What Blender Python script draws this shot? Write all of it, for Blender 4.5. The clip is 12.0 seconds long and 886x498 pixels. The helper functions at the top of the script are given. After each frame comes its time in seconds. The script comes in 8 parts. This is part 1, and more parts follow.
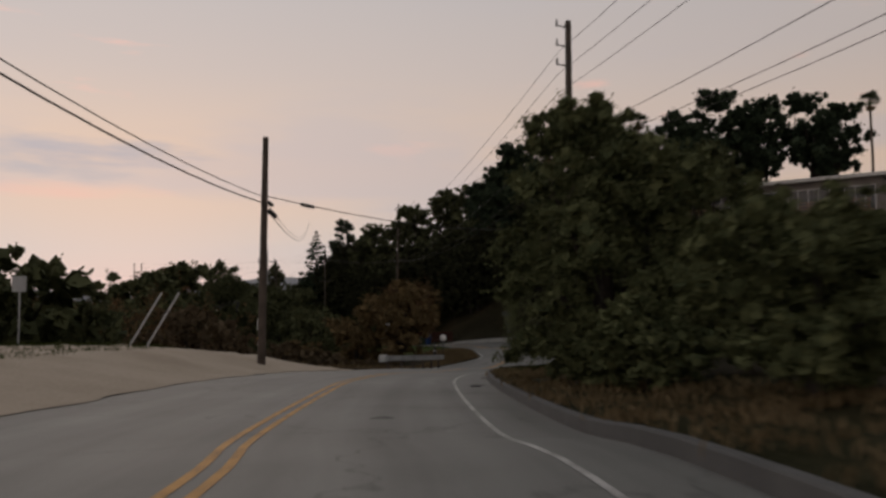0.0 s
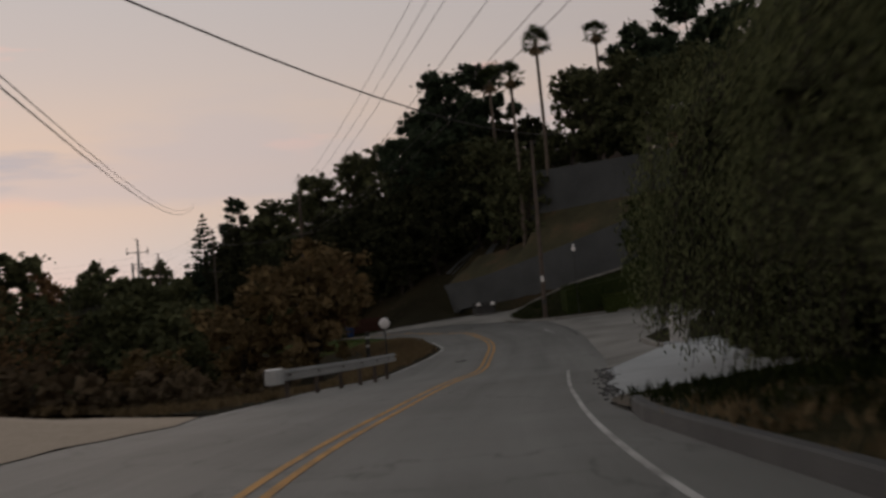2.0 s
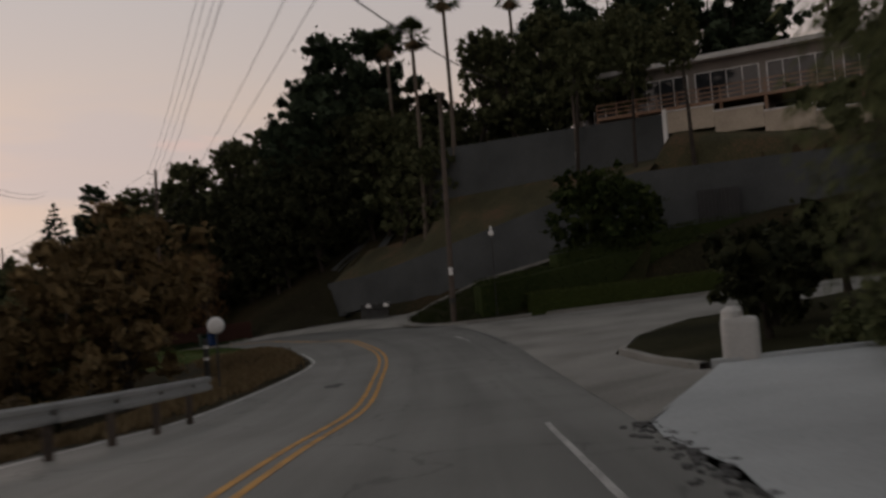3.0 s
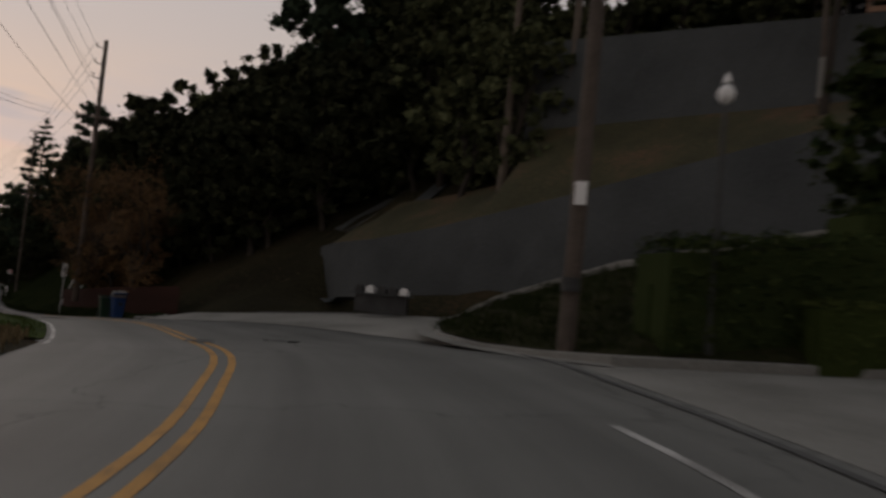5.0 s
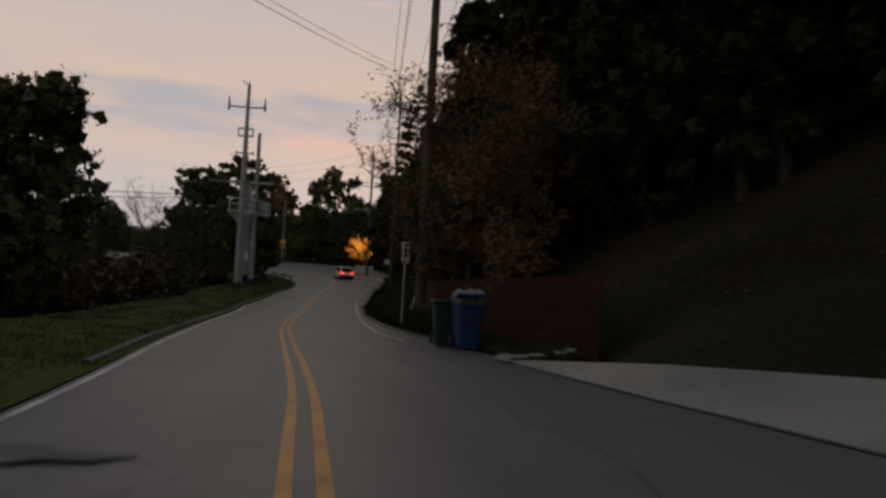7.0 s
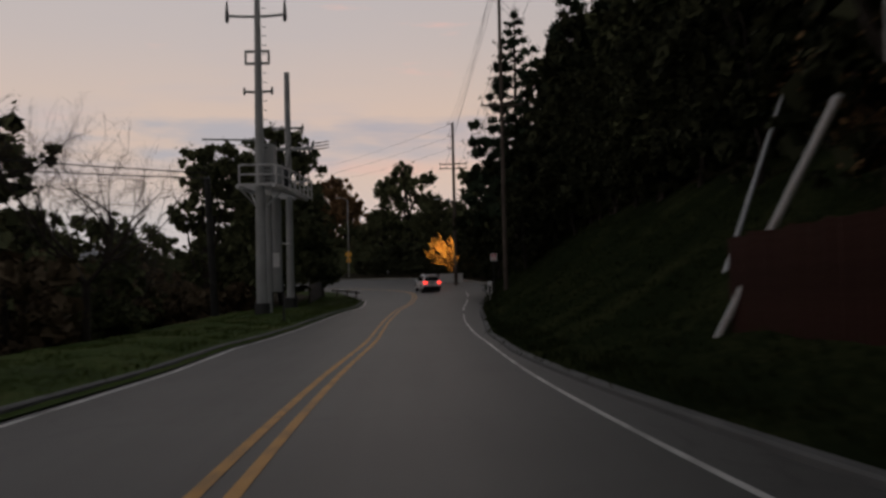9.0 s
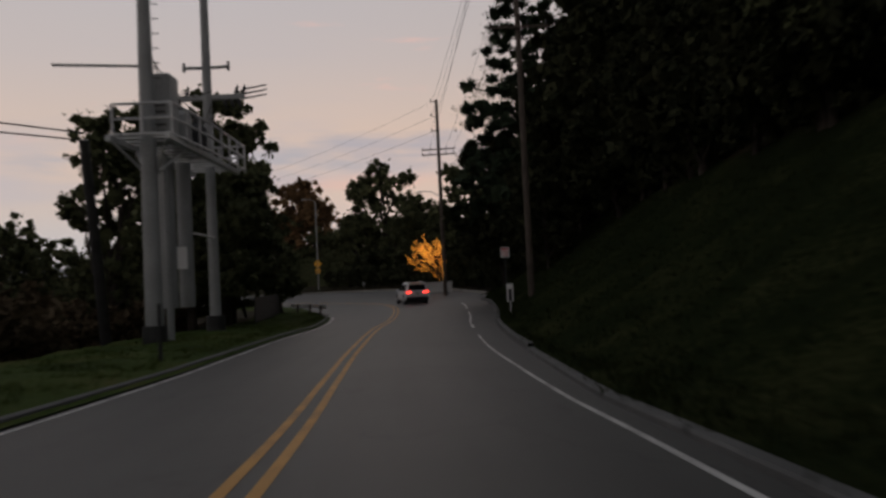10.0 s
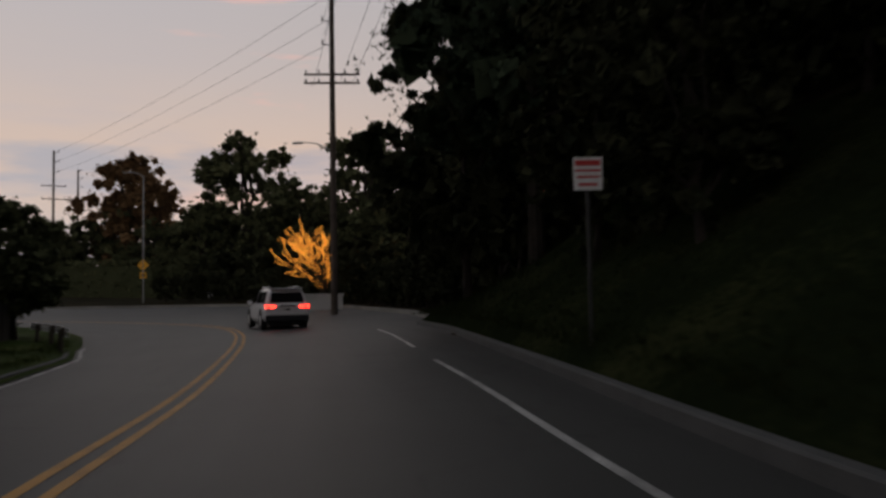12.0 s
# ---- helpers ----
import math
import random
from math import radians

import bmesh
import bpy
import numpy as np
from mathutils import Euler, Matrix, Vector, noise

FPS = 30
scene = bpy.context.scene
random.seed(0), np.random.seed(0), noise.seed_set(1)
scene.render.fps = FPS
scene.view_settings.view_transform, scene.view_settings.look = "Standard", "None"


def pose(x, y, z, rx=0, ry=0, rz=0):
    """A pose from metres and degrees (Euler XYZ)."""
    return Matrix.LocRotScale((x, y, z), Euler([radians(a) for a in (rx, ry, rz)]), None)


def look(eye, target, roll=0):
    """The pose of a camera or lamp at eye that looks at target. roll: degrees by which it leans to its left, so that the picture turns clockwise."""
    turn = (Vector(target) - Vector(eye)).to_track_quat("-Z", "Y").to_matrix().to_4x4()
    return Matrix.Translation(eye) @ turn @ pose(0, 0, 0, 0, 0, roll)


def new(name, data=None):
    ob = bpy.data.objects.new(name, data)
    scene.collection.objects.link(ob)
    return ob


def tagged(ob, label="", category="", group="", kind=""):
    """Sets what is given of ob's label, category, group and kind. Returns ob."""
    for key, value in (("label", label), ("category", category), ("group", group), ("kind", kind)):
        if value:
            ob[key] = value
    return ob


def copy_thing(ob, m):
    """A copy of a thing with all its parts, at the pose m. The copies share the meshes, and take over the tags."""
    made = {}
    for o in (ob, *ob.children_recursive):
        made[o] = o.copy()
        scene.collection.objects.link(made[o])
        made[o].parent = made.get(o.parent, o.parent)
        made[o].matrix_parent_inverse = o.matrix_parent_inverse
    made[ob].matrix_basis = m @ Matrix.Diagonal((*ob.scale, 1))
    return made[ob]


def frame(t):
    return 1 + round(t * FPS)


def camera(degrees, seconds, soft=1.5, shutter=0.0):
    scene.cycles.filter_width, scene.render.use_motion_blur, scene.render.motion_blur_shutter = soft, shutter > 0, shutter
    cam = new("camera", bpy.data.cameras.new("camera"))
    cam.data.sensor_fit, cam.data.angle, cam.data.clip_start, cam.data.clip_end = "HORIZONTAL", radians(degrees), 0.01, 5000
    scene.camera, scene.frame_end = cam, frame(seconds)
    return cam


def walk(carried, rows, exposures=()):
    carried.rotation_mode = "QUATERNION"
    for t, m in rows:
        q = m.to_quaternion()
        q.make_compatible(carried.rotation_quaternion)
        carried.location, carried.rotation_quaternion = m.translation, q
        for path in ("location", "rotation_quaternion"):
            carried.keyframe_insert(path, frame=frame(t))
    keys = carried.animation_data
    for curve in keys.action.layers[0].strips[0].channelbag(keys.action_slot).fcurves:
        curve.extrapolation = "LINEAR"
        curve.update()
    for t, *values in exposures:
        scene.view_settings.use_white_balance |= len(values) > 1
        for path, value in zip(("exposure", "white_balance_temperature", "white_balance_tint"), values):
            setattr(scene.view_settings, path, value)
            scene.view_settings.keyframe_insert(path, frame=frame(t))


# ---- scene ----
cam = camera(56.7, 12.0, soft=2.8, shutter=0.4)
PATH = [
    (0, (-0.016, 1.034, 1.577), (0.013, 3.03, 1.693), -0.2),
    (0.5, (-0.654, 7.627, 1.176), (-0.65, 9.624, 1.292), -1.0),
    (1, (-1.131, 14.567, 0.817), (-1.08, 16.564, 0.903), -2.9),
    (1.5, (-1.288, 21.694, 0.384), (-1.146, 23.688, 0.448), -3.9),
    (2, (-0.96, 28.878, 0.028), (-0.709, 30.861, 0.104), -5.0),
    (2.5, (0.04, 35.843, -0.436), (0.439, 37.801, -0.354), -6.0),
    (2.7, (0.561, 38.425, -0.595), (1.014, 40.372, -0.516), -5.9),
    (4.3, (6.566, 62.492, -2.446), (7.159, 64.4, -2.367), 3.9),
    (4.5, (7.218, 65.419, -2.435), (7.777, 67.337, -2.352), 4.8),
    (5, (8.368, 72.592, -2.571), (8.727, 74.556, -2.453), 5.4),
    (5.5, (8.516, 79.105, -2.547), (8.658, 81.097, -2.44), 7.6),
    (6, (7.963, 85.827, -2.51), (7.845, 87.822, -2.437), 7.6),
    (6.5, (6.629, 92.975, -2.789), (6.244, 94.937, -2.758), 5.3),
    (7, (4.38, 99.702, -2.957), (3.828, 101.625, -2.951), 3.4),
    (7.5, (1.608, 106.298, -3.37), (0.95, 108.187, -3.355), 0.5),
    (7.7, (0.319, 108.997, -3.518), (-0.368, 110.875, -3.506), -0.1),
    (9.3, (-9.786, 130.856, -5.145), (-10.501, 132.723, -5.099), -1.5),
    (9.5, (-11.139, 133.828, -5.281), (-11.845, 135.699, -5.229), -1.8),
    (10, (-14.357, 141.377, -5.576), (-15.024, 143.261, -5.506), -2.8),
    (10.5, (-17.444, 148.842, -5.881), (-18.049, 150.746, -5.794), -2.5),
    (11, (-20.184, 155.777, -6.101), (-20.711, 157.703, -5.989), -2.0),
    (11.5, (-22.862, 162.667, -6.257), (-23.303, 164.613, -6.133), -1.8),
    (12, (-25.397, 169.411, -6.295), (-25.764, 171.374, -6.18), -1.0),
]
walk(cam, [(t, look(eye, target, roll)) for t, eye, target, roll in PATH],
     [(0, 0.14, 6500, 10), (1.0, 0.06, 6500, 10), (2.7, 0.08, 6500, 10), (5.5, 0, 6450, 10), (7.7, -0.04, 6300, 10), (12, -0.06, 6200, 10)])

# ---------------------------------------------------------------- sky and light
world = bpy.data.worlds.new("dusk_sky")
scene.world = world
world.use_nodes = True
wn, wl = world.node_tree.nodes, world.node_tree.links
wn.clear()
w_out = wn.new("ShaderNodeOutputWorld")
w_bg = wn.new("ShaderNodeBackground")
w_sky = wn.new("ShaderNodeTexSky")
w_sky.sky_type, w_sky.sun_disc = "NISHITA", False
w_sky.sun_elevation, w_sky.sun_rotation = radians(1.0), radians(-20)
w_geo = wn.new("ShaderNodeTexCoord")
w_sep = wn.new("ShaderNodeSeparateXYZ")
wl.new(w_geo.outputs["Generated"], w_sep.inputs[0])
w_ramp = wn.new("ShaderNodeValToRGB")
w_ramp.color_ramp.elements[0].position = 0.0
w_ramp.color_ramp.elements[0].color = (0.48, 0.46, 0.46, 1)
w_ramp.color_ramp.elements[1].position = 1.0
w_ramp.color_ramp.elements[1].color = (0.21, 0.21, 0.22, 1)
for p, c in ((0.055, (0.50, 0.465, 0.455)), (0.10, (0.575, 0.465, 0.405)), (0.15, (0.63, 0.47, 0.375)), (0.20, (0.59, 0.465, 0.395)), (0.26, (0.53, 0.45, 0.415)), (0.34, (0.49, 0.44, 0.425)), (0.50, (0.39, 0.37, 0.36)), (0.72, (0.26, 0.258, 0.268))):
    w_ramp.color_ramp.elements.new(p).color = (*c, 1)
wl.new(w_sep.outputs["Z"], w_ramp.inputs["Fac"])
# stretched cloud bands, blue grey and salmon
w_map = wn.new("ShaderNodeMapping")
w_map.inputs["Scale"].default_value = (1.6, 1.6, 9.0)
wl.new(w_geo.outputs["Generated"], w_map.inputs[0])


def sky_band(scale, low, high, color, base, seed, strength, z0, z1):
    n = wn.new("ShaderNodeTexNoise")
    n.noise_dimensions = "4D"
    n.inputs["W"].default_value = seed
    n.inputs["Scale"].default_value = scale
    n.inputs["Detail"].default_value = 5
    n.inputs["Roughness"].default_value = 0.5
    wl.new(w_map.outputs[0], n.inputs["Vector"])
    r = wn.new("ShaderNodeMapRange")
    r.interpolation_type = "SMOOTHSTEP"
    r.inputs["From Min"].default_value, r.inputs["From Max"].default_value = low, high
    r.inputs["To Max"].default_value = strength
    wl.new(n.outputs["Fac"], r.inputs["Value"])
    # the band lies mostly between two heights above the horizon
    h = wn.new("ShaderNodeValToRGB")
    h.color_ramp.elements[0].position, h.color_ramp.elements[0].color = z0 - 0.06, (0.1, 0.1, 0.1, 1)
    h.color_ramp.elements[1].position, h.color_ramp.elements[1].color = z0, (1, 1, 1, 1)
    h.color_ramp.elements.new(z1).color = (1, 1, 1, 1)
    h.color_ramp.elements.new(z1 + 0.12).color = (0.1, 0.1, 0.1, 1)
    wl.new(w_sep.outputs["Z"], h.inputs["Fac"])
    k = wn.new("ShaderNodeMath")
    k.operation = "MULTIPLY"
    wl.new(r.outputs[0], k.inputs[0])
    wl.new(h.outputs["Color"], k.inputs[1])
    m = wn.new("ShaderNodeMix")
    m.data_type = "RGBA"
    m.inputs["B"].default_value = (*color, 1)
    wl.new(k.outputs[0], m.inputs["Factor"])
    wl.new(base, m.inputs["A"])
    return m.outputs["Result"]


w_c = sky_band(1.5, 0.44, 0.62, (0.40, 0.40, 0.46), w_ramp.outputs["Color"], 3.1, 0.45, 0.07, 0.17)
w_c = sky_band(4.2, 0.61, 0.72, (0.74, 0.46, 0.39), w_c, 8.3, 0.75, 0.22, 0.36)
# long grey-blue cloud banks low over the hills: (azimuth, height, half width, half height)
w_az = wn.new("ShaderNodeMath")
w_az.operation = "ARCTAN2"
wl.new(w_sep.outputs["X"], w_az.inputs[0])
wl.new(w_sep.outputs["Y"], w_az.inputs[1])


def math_node(op, a, b):
    m = wn.new("ShaderNodeMath")
    m.operation = op
    for i, v in enumerate((a, b)):
        if isinstance(v, (int, float)):
            m.inputs[i].default_value = v
        else:
            wl.new(v, m.inputs[i])
    return m.outputs[0]


def cloud_bank(az, el, wide, tall, color, strength, base, seed):
    n = wn.new("ShaderNodeTexNoise")
    n.noise_dimensions = "4D"
    n.inputs["W"].default_value = seed
    n.inputs["Scale"].default_value = 6.0
    n.inputs["Detail"].default_value = 5
    wl.new(w_map.outputs[0], n.inputs["Vector"])
    u = math_node("DIVIDE", math_node("SUBTRACT", w_az.outputs[0], radians(az)), radians(wide))
    v = math_node("DIVIDE", math_node("SUBTRACT", w_sep.outputs["Z"], math.sin(radians(el))), math.sin(radians(tall)))
    q = math_node("ADD", math_node("MULTIPLY", u, u), math_node("MULTIPLY", v, v))
    f = math_node("ADD", math_node("SUBTRACT", 1.0, q), math_node("MULTIPLY", math_node("SUBTRACT", n.outputs["Fac"], 0.5), 4.0))
    r = wn.new("ShaderNodeMapRange")
    r.interpolation_type = "SMOOTHSTEP"
    r.inputs["From Min"].default_value, r.inputs["From Max"].default_value = 0.0, 1.3
    r.inputs["To Max"].default_value = strength
    wl.new(f, r.inputs["Value"])
    m = wn.new("ShaderNodeMix")
    m.data_type = "RGBA"
    m.inputs["B"].default_value = (*color, 1)
    wl.new(r.outputs[0], m.inputs["Factor"])
    wl.new(base, m.inputs["A"])
    return m.outputs["Result"]


w_c = cloud_bank(-32, 8.5, 15, 2.0, (0.385, 0.375, 0.405), 0.85, w_c, 1.3)
w_c = cloud_bank(-22, 9.3, 7, 1.2, (0.37, 0.36, 0.40), 0.85, w_c, 4.7)
w_c = cloud_bank(-26, 6.9, 9, 0.7, (0.66, 0.44, 0.38), 0.8, w_c, 9.2)
w_add = wn.new("ShaderNodeMix")
w_add.data_type = "RGBA"
w_add.inputs["Factor"].default_value = 0.008
wl.new(w_c, w_add.inputs["A"])
wl.new(w_sky.outputs["Color"], w_add.inputs["B"])
# the glow of the sunset lies to the west of the road; the sky dims away from it
w_dot = wn.new("ShaderNodeVectorMath")
w_dot.operation = "DOT_PRODUCT"
w_dot.inputs[1].default_value = (-0.866, 0.5, 0.0)
wl.new(w_geo.outputs["Generated"], w_dot.inputs[0])
w_side = wn.new("ShaderNodeMapRange")
w_side.interpolation_type = "SMOOTHSTEP"
w_side.inputs["From Min"].default_value, w_side.inputs["From Max"].default_value = -0.3, 1.1
w_side.inputs["To Min"].default_value, w_side.inputs["To Max"].default_value = 0.80, 1.10
wl.new(w_dot.outputs["Value"], w_side.inputs["Value"])
w_mul = wn.new("ShaderNodeMix")
w_mul.data_type, w_mul.blend_type = "RGBA", "MULTIPLY"
w_mul.inputs["Factor"].default_value = 1.0
wl.new(w_add.outputs["Result"], w_mul.inputs["A"])
wl.new(w_side.outputs[0], w_mul.inputs["B"])
wl.new(w_mul.outputs["Result"], w_bg.inputs["Color"])
w_bg.inputs["Strength"].default_value = 1.0
wl.new(w_bg.outputs[0], w_out.inputs[0])

sun_data = bpy.data.lights.new("sun", "SUN")
sun_data.energy, sun_data.angle, sun_data.color = 0.12, radians(30), (1.0, 0.82, 0.7)
sun = new("sun", sun_data)
sun.matrix_world = look((-35, 95, 22), (0, 0, 0))

# ---------------------------------------------------------------- materials


def mat(name, a, b, rough=0.8, fine=18.0, coarse=0.6, bump=0.3, metal=0.0, island=False, spec=0.4, c=None, dist=0.02):
    """Two colours mixed by a coarse and a fine noise, with relief."""
    m = bpy.data.materials.new(name)
    m.use_nodes = True
    n, l = m.node_tree.nodes, m.node_tree.links
    p = n["Principled BSDF"]
    p.inputs["Roughness"].default_value, p.inputs["Metallic"].default_value = rough, metal
    p.inputs["Specular IOR Level"].default_value = spec
    co = n.new("ShaderNodeTexCoord")
    n1, n2 = n.new("ShaderNodeTexNoise"), n.new("ShaderNodeTexNoise")
    n1.inputs["Scale"].default_value, n2.inputs["Scale"].default_value = coarse, fine
    n1.inputs["Detail"].default_value, n2.inputs["Detail"].default_value = 5, 4
    l.new(co.outputs["Object"], n1.inputs["Vector"])
    l.new(co.outputs["Object"], n2.inputs["Vector"])
    mixf = n.new("ShaderNodeMath")
    mixf.operation = "MULTIPLY_ADD"
    mixf.inputs[1].default_value = 0.45
    l.new(n2.outputs["Fac"], mixf.inputs[0])
    half = n.new("ShaderNodeMath")
    half.operation = "MULTIPLY"
    half.inputs[1].default_value = 0.55
    l.new(n1.outputs["Fac"], half.inputs[0])
    l.new(half.outputs[0], mixf.inputs[2])
    ramp = n.new("ShaderNodeValToRGB")
    ramp.color_ramp.elements[0].position, ramp.color_ramp.elements[1].position = 0.36, 0.64
    ramp.color_ramp.elements[0].color, ramp.color_ramp.elements[1].color = (*a, 1), (*b, 1)
    if c:
        ramp.color_ramp.elements.new(0.5).color = (*c, 1)
    if island:
        g = n.new("ShaderNodeNewGeometry")
        mm = n.new("ShaderNodeMix")
        mm.inputs["Factor"].default_value = 0.65
        l.new(mixf.outputs[0], mm.inputs["A"])
        l.new(g.outputs["Random Per Island"], mm.inputs["B"])
        l.new(mm.outputs["Result"], ramp.inputs["Fac"])
        ramp.color_ramp.elements[0].position, ramp.color_ramp.elements[-1].position = 0.15, 0.85
    else:
        l.new(mixf.outputs[0], ramp.inputs["Fac"])
    l.new(ramp.outputs["Color"], p.inputs["Base Color"])
    if bump:
        bp = n.new("ShaderNodeBump")
        bp.inputs["Strength"].default_value, bp.inputs["Distance"].default_value = bump, dist
        l.new(n2.outputs["Fac"], bp.inputs["Height"])
        l.new(bp.outputs[0], p.inputs["Normal"])
    return m


def glow(name, color, strength):
    m = mat(name, color, color, 0.4, bump=0)
    p = m.node_tree.nodes["Principled BSDF"]
    p.inputs["Emission Color"].default_value, p.inputs["Emission Strength"].default_value = (*color, 1), strength
    return m


M_ASPHALT = mat("asphalt", (0.129, 0.130, 0.120), (0.196, 0.197, 0.184), 0.62, 60, 0.25, 0.35, dist=0.01, spec=0.5)
M_ASPHALT_DARK = mat("darker_asphalt", (0.052, 0.051, 0.049), (0.082, 0.081, 0.077), 0.66, 60, 0.22, 0.35, dist=0.01, spec=0.45)


def wear(m, low, high):
    """Long streaks of tyre wear and fine cracks, laid along the lane coordinate."""
    n, l = m.node_tree.nodes, m.node_tree.links
    p = n["Principled BSDF"]
    col = p.inputs["Base Color"].links[0].from_socket
    at = n.new("ShaderNodeAttribute")
    at.attribute_name = "lane"
    mp = n.new("ShaderNodeMapping")
    mp.inputs["Scale"].default_value = (1.3, 0.045, 1.0)
    l.new(at.outputs["Vector"], mp.inputs[0])
    nz = n.new("ShaderNodeTexNoise")
    nz.inputs["Scale"].default_value, nz.inputs["Detail"].default_value = 1.0, 6
    l.new(mp.outputs[0], nz.inputs["Vector"])
    rg = n.new("ShaderNodeMapRange")
    rg.inputs["From Min"].default_value, rg.inputs["From Max"].default_value = 0.3, 0.7
    rg.inputs["To Min"].default_value, rg.inputs["To Max"].default_value = low, high
    l.new(nz.outputs["Fac"], rg.inputs["Value"])
    co = n.new("ShaderNodeTexCoord")
    wob = n.new("ShaderNodeTexNoise")
    wob.inputs["Scale"].default_value, wob.inputs["Detail"].default_value = 0.7, 4
    l.new(co.outputs["Object"], wob.inputs["Vector"])
    add = n.new("ShaderNodeVectorMath")
    add.operation = "MULTIPLY_ADD"
    add.inputs[1].default_value = (2.2, 2.2, 2.2)
    l.new(wob.outputs["Color"], add.inputs[0])
    l.new(co.outputs["Object"], add.inputs[2])
    vo = n.new("ShaderNodeTexVoronoi")
    vo.feature = "DISTANCE_TO_EDGE"
    vo.inputs["Scale"].default_value = 0.22
    l.new(add.outputs[0], vo.inputs["Vector"])
    cr = n.new("ShaderNodeMapRange")
    cr.inputs["From Min"].default_value, cr.inputs["From Max"].default_value = 0.002, 0.008
    cr.inputs["To Min"].default_value, cr.inputs["To Max"].default_value = 0.6, 1.0
    l.new(vo.outputs["Distance"], cr.inputs["Value"])
    mu = n.new("ShaderNodeMath")
    mu.operation = "MULTIPLY"
    l.new(rg.outputs[0], mu.inputs[0])
    l.new(cr.outputs[0], mu.inputs[1])
    mx = n.new("ShaderNodeMix")
    mx.data_type, mx.blend_type = "RGBA", "MULTIPLY"
    mx.inputs["Factor"].default_value = 1.0
    l.new(col, mx.inputs["A"])
    l.new(mu.outputs[0], mx.inputs["B"])
    l.new(mx.outputs["Result"], p.inputs["Base Color"])


wear(M_ASPHALT, 0.8, 1.25)
wear(M_ASPHALT_DARK, 0.75, 1.25)
M_PATCH = mat("asphalt_patch", (0.075, 0.075, 0.075), (0.115, 0.114, 0.112), 0.85, 50, 1.5, 0.4)
M_YELLOW = mat("yellow_paint", (0.26, 0.15, 0.05), (0.60, 0.31, 0.06), 0.65, 26, 1.6, 0.2, c=(0.52, 0.26, 0.05))
M_WHITE_LINE = mat("worn_white_paint", (0.17, 0.165, 0.155), (0.66, 0.65, 0.63), 0.65, 22, 1.1, 0.2, c=(0.46, 0.45, 0.435))
M_CONCRETE = mat("concrete", (0.14, 0.136, 0.122), (0.30, 0.29, 0.265), 0.85, 25, 0.32, 0.3, c=(0.23, 0.224, 0.205))
M_SLAB = mat("pale_concrete", (0.38, 0.40, 0.405), (0.53, 0.555, 0.56), 0.8, 20, 0.35, 0.2)
M_CURB = mat("curb_concrete", (0.13, 0.126, 0.122), (0.24, 0.232, 0.22), 0.85, 22, 0.9, 0.35)
M_DIRT = mat("pale_dirt", (0.36, 0.29, 0.215), (0.54, 0.455, 0.36), 0.95, 12, 0.25, 0.5, c=(0.45, 0.37, 0.285))
M_GROUND = mat("dry_ground", (0.016, 0.013, 0.008), (0.056, 0.038, 0.022), 0.95, 6, 0.15, 0.6, c=(0.027, 0.025, 0.014), spec=0.05)
# bank grass colour darkened to paint in the shade under the trees
M_SHADED_BANK = mat("shaded_bank_grass", (0.011, 0.015, 0.007), (0.038, 0.041, 0.018), 0.95, 8, 0.35, 0.8, c=(0.014, 0.019, 0.008), spec=0.0)
M_GRASS = mat("verge_grass", (0.022, 0.036, 0.008), (0.080, 0.082, 0.026), 0.95, 9, 0.3, 0.8, c=(0.044, 0.070, 0.014), spec=0.05)
M_TERRACE = mat("reddish_soil", (0.030, 0.026, 0.012), (0.110, 0.060, 0.034), 0.95, 8, 0.35, 0.7, c=(0.048, 0.046, 0.020))
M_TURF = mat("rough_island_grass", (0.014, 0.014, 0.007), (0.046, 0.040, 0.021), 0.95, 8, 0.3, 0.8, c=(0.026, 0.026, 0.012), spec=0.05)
M_SHOTCRETE = mat("shotcrete", (0.042, 0.046, 0.047), (0.078, 0.083, 0.084), 0.9, 14, 0.3, 0.35)
M_WOODPOLE = mat("weathered_pole_wood", (0.052, 0.040, 0.032), (0.125, 0.098, 0.080), 0.85, 30, 1.2, 0.5)
M_STEEL = mat("galvanised_steel", (0.44, 0.45, 0.45), (0.60, 0.61, 0.61), 0.5, 20, 1.0, 0.1, metal=0.25)
M_TAN_STEEL = mat("grey_painted_steel", (0.26, 0.265, 0.26), (0.36, 0.365, 0.36), 0.6, 16, 0.8, 0.1)
M_DARK = mat("dark_metal", (0.02, 0.02, 0.02), (0.05, 0.05, 0.05), 0.6, 20, 2, 0.1)
M_CABLE = mat("black_cable", (0.02, 0.018, 0.017), (0.045, 0.04, 0.038), 0.7, 20, 2, 0)
M_BARK = mat("bark", (0.02, 0.016, 0.013), (0.055, 0.043, 0.034), 0.95, 14, 1.2, 0.7)
M_PALMBARK = mat("palm_bark", (0.08, 0.063, 0.05), (0.16, 0.128, 0.10), 0.9, 14, 1.5, 0.5)
M_OAK = mat("oak_leaves", (0.047, 0.055, 0.029), (0.130, 0.137, 0.068), 0.9, 3, 0.4, 0, island=True, spec=0.05)
# leaf green darkened in colour to stand for deep shade in the wood
M_SHADE_LEAF = mat("shade_dark_leaves", (0.018, 0.022, 0.012), (0.057, 0.059, 0.031), 0.9, 3, 0.4, 0, island=True, spec=0.05)
M_PINE = mat("pine_needles", (0.024, 0.036, 0.023), (0.064, 0.084, 0.050), 0.9, 3, 0.4, 0, island=True, spec=0.05)
M_PEPPER = mat("pepper_leaves", (0.057, 0.069, 0.034), (0.169, 0.179, 0.086), 0.9, 3, 0.4, 0, island=True, spec=0.05)
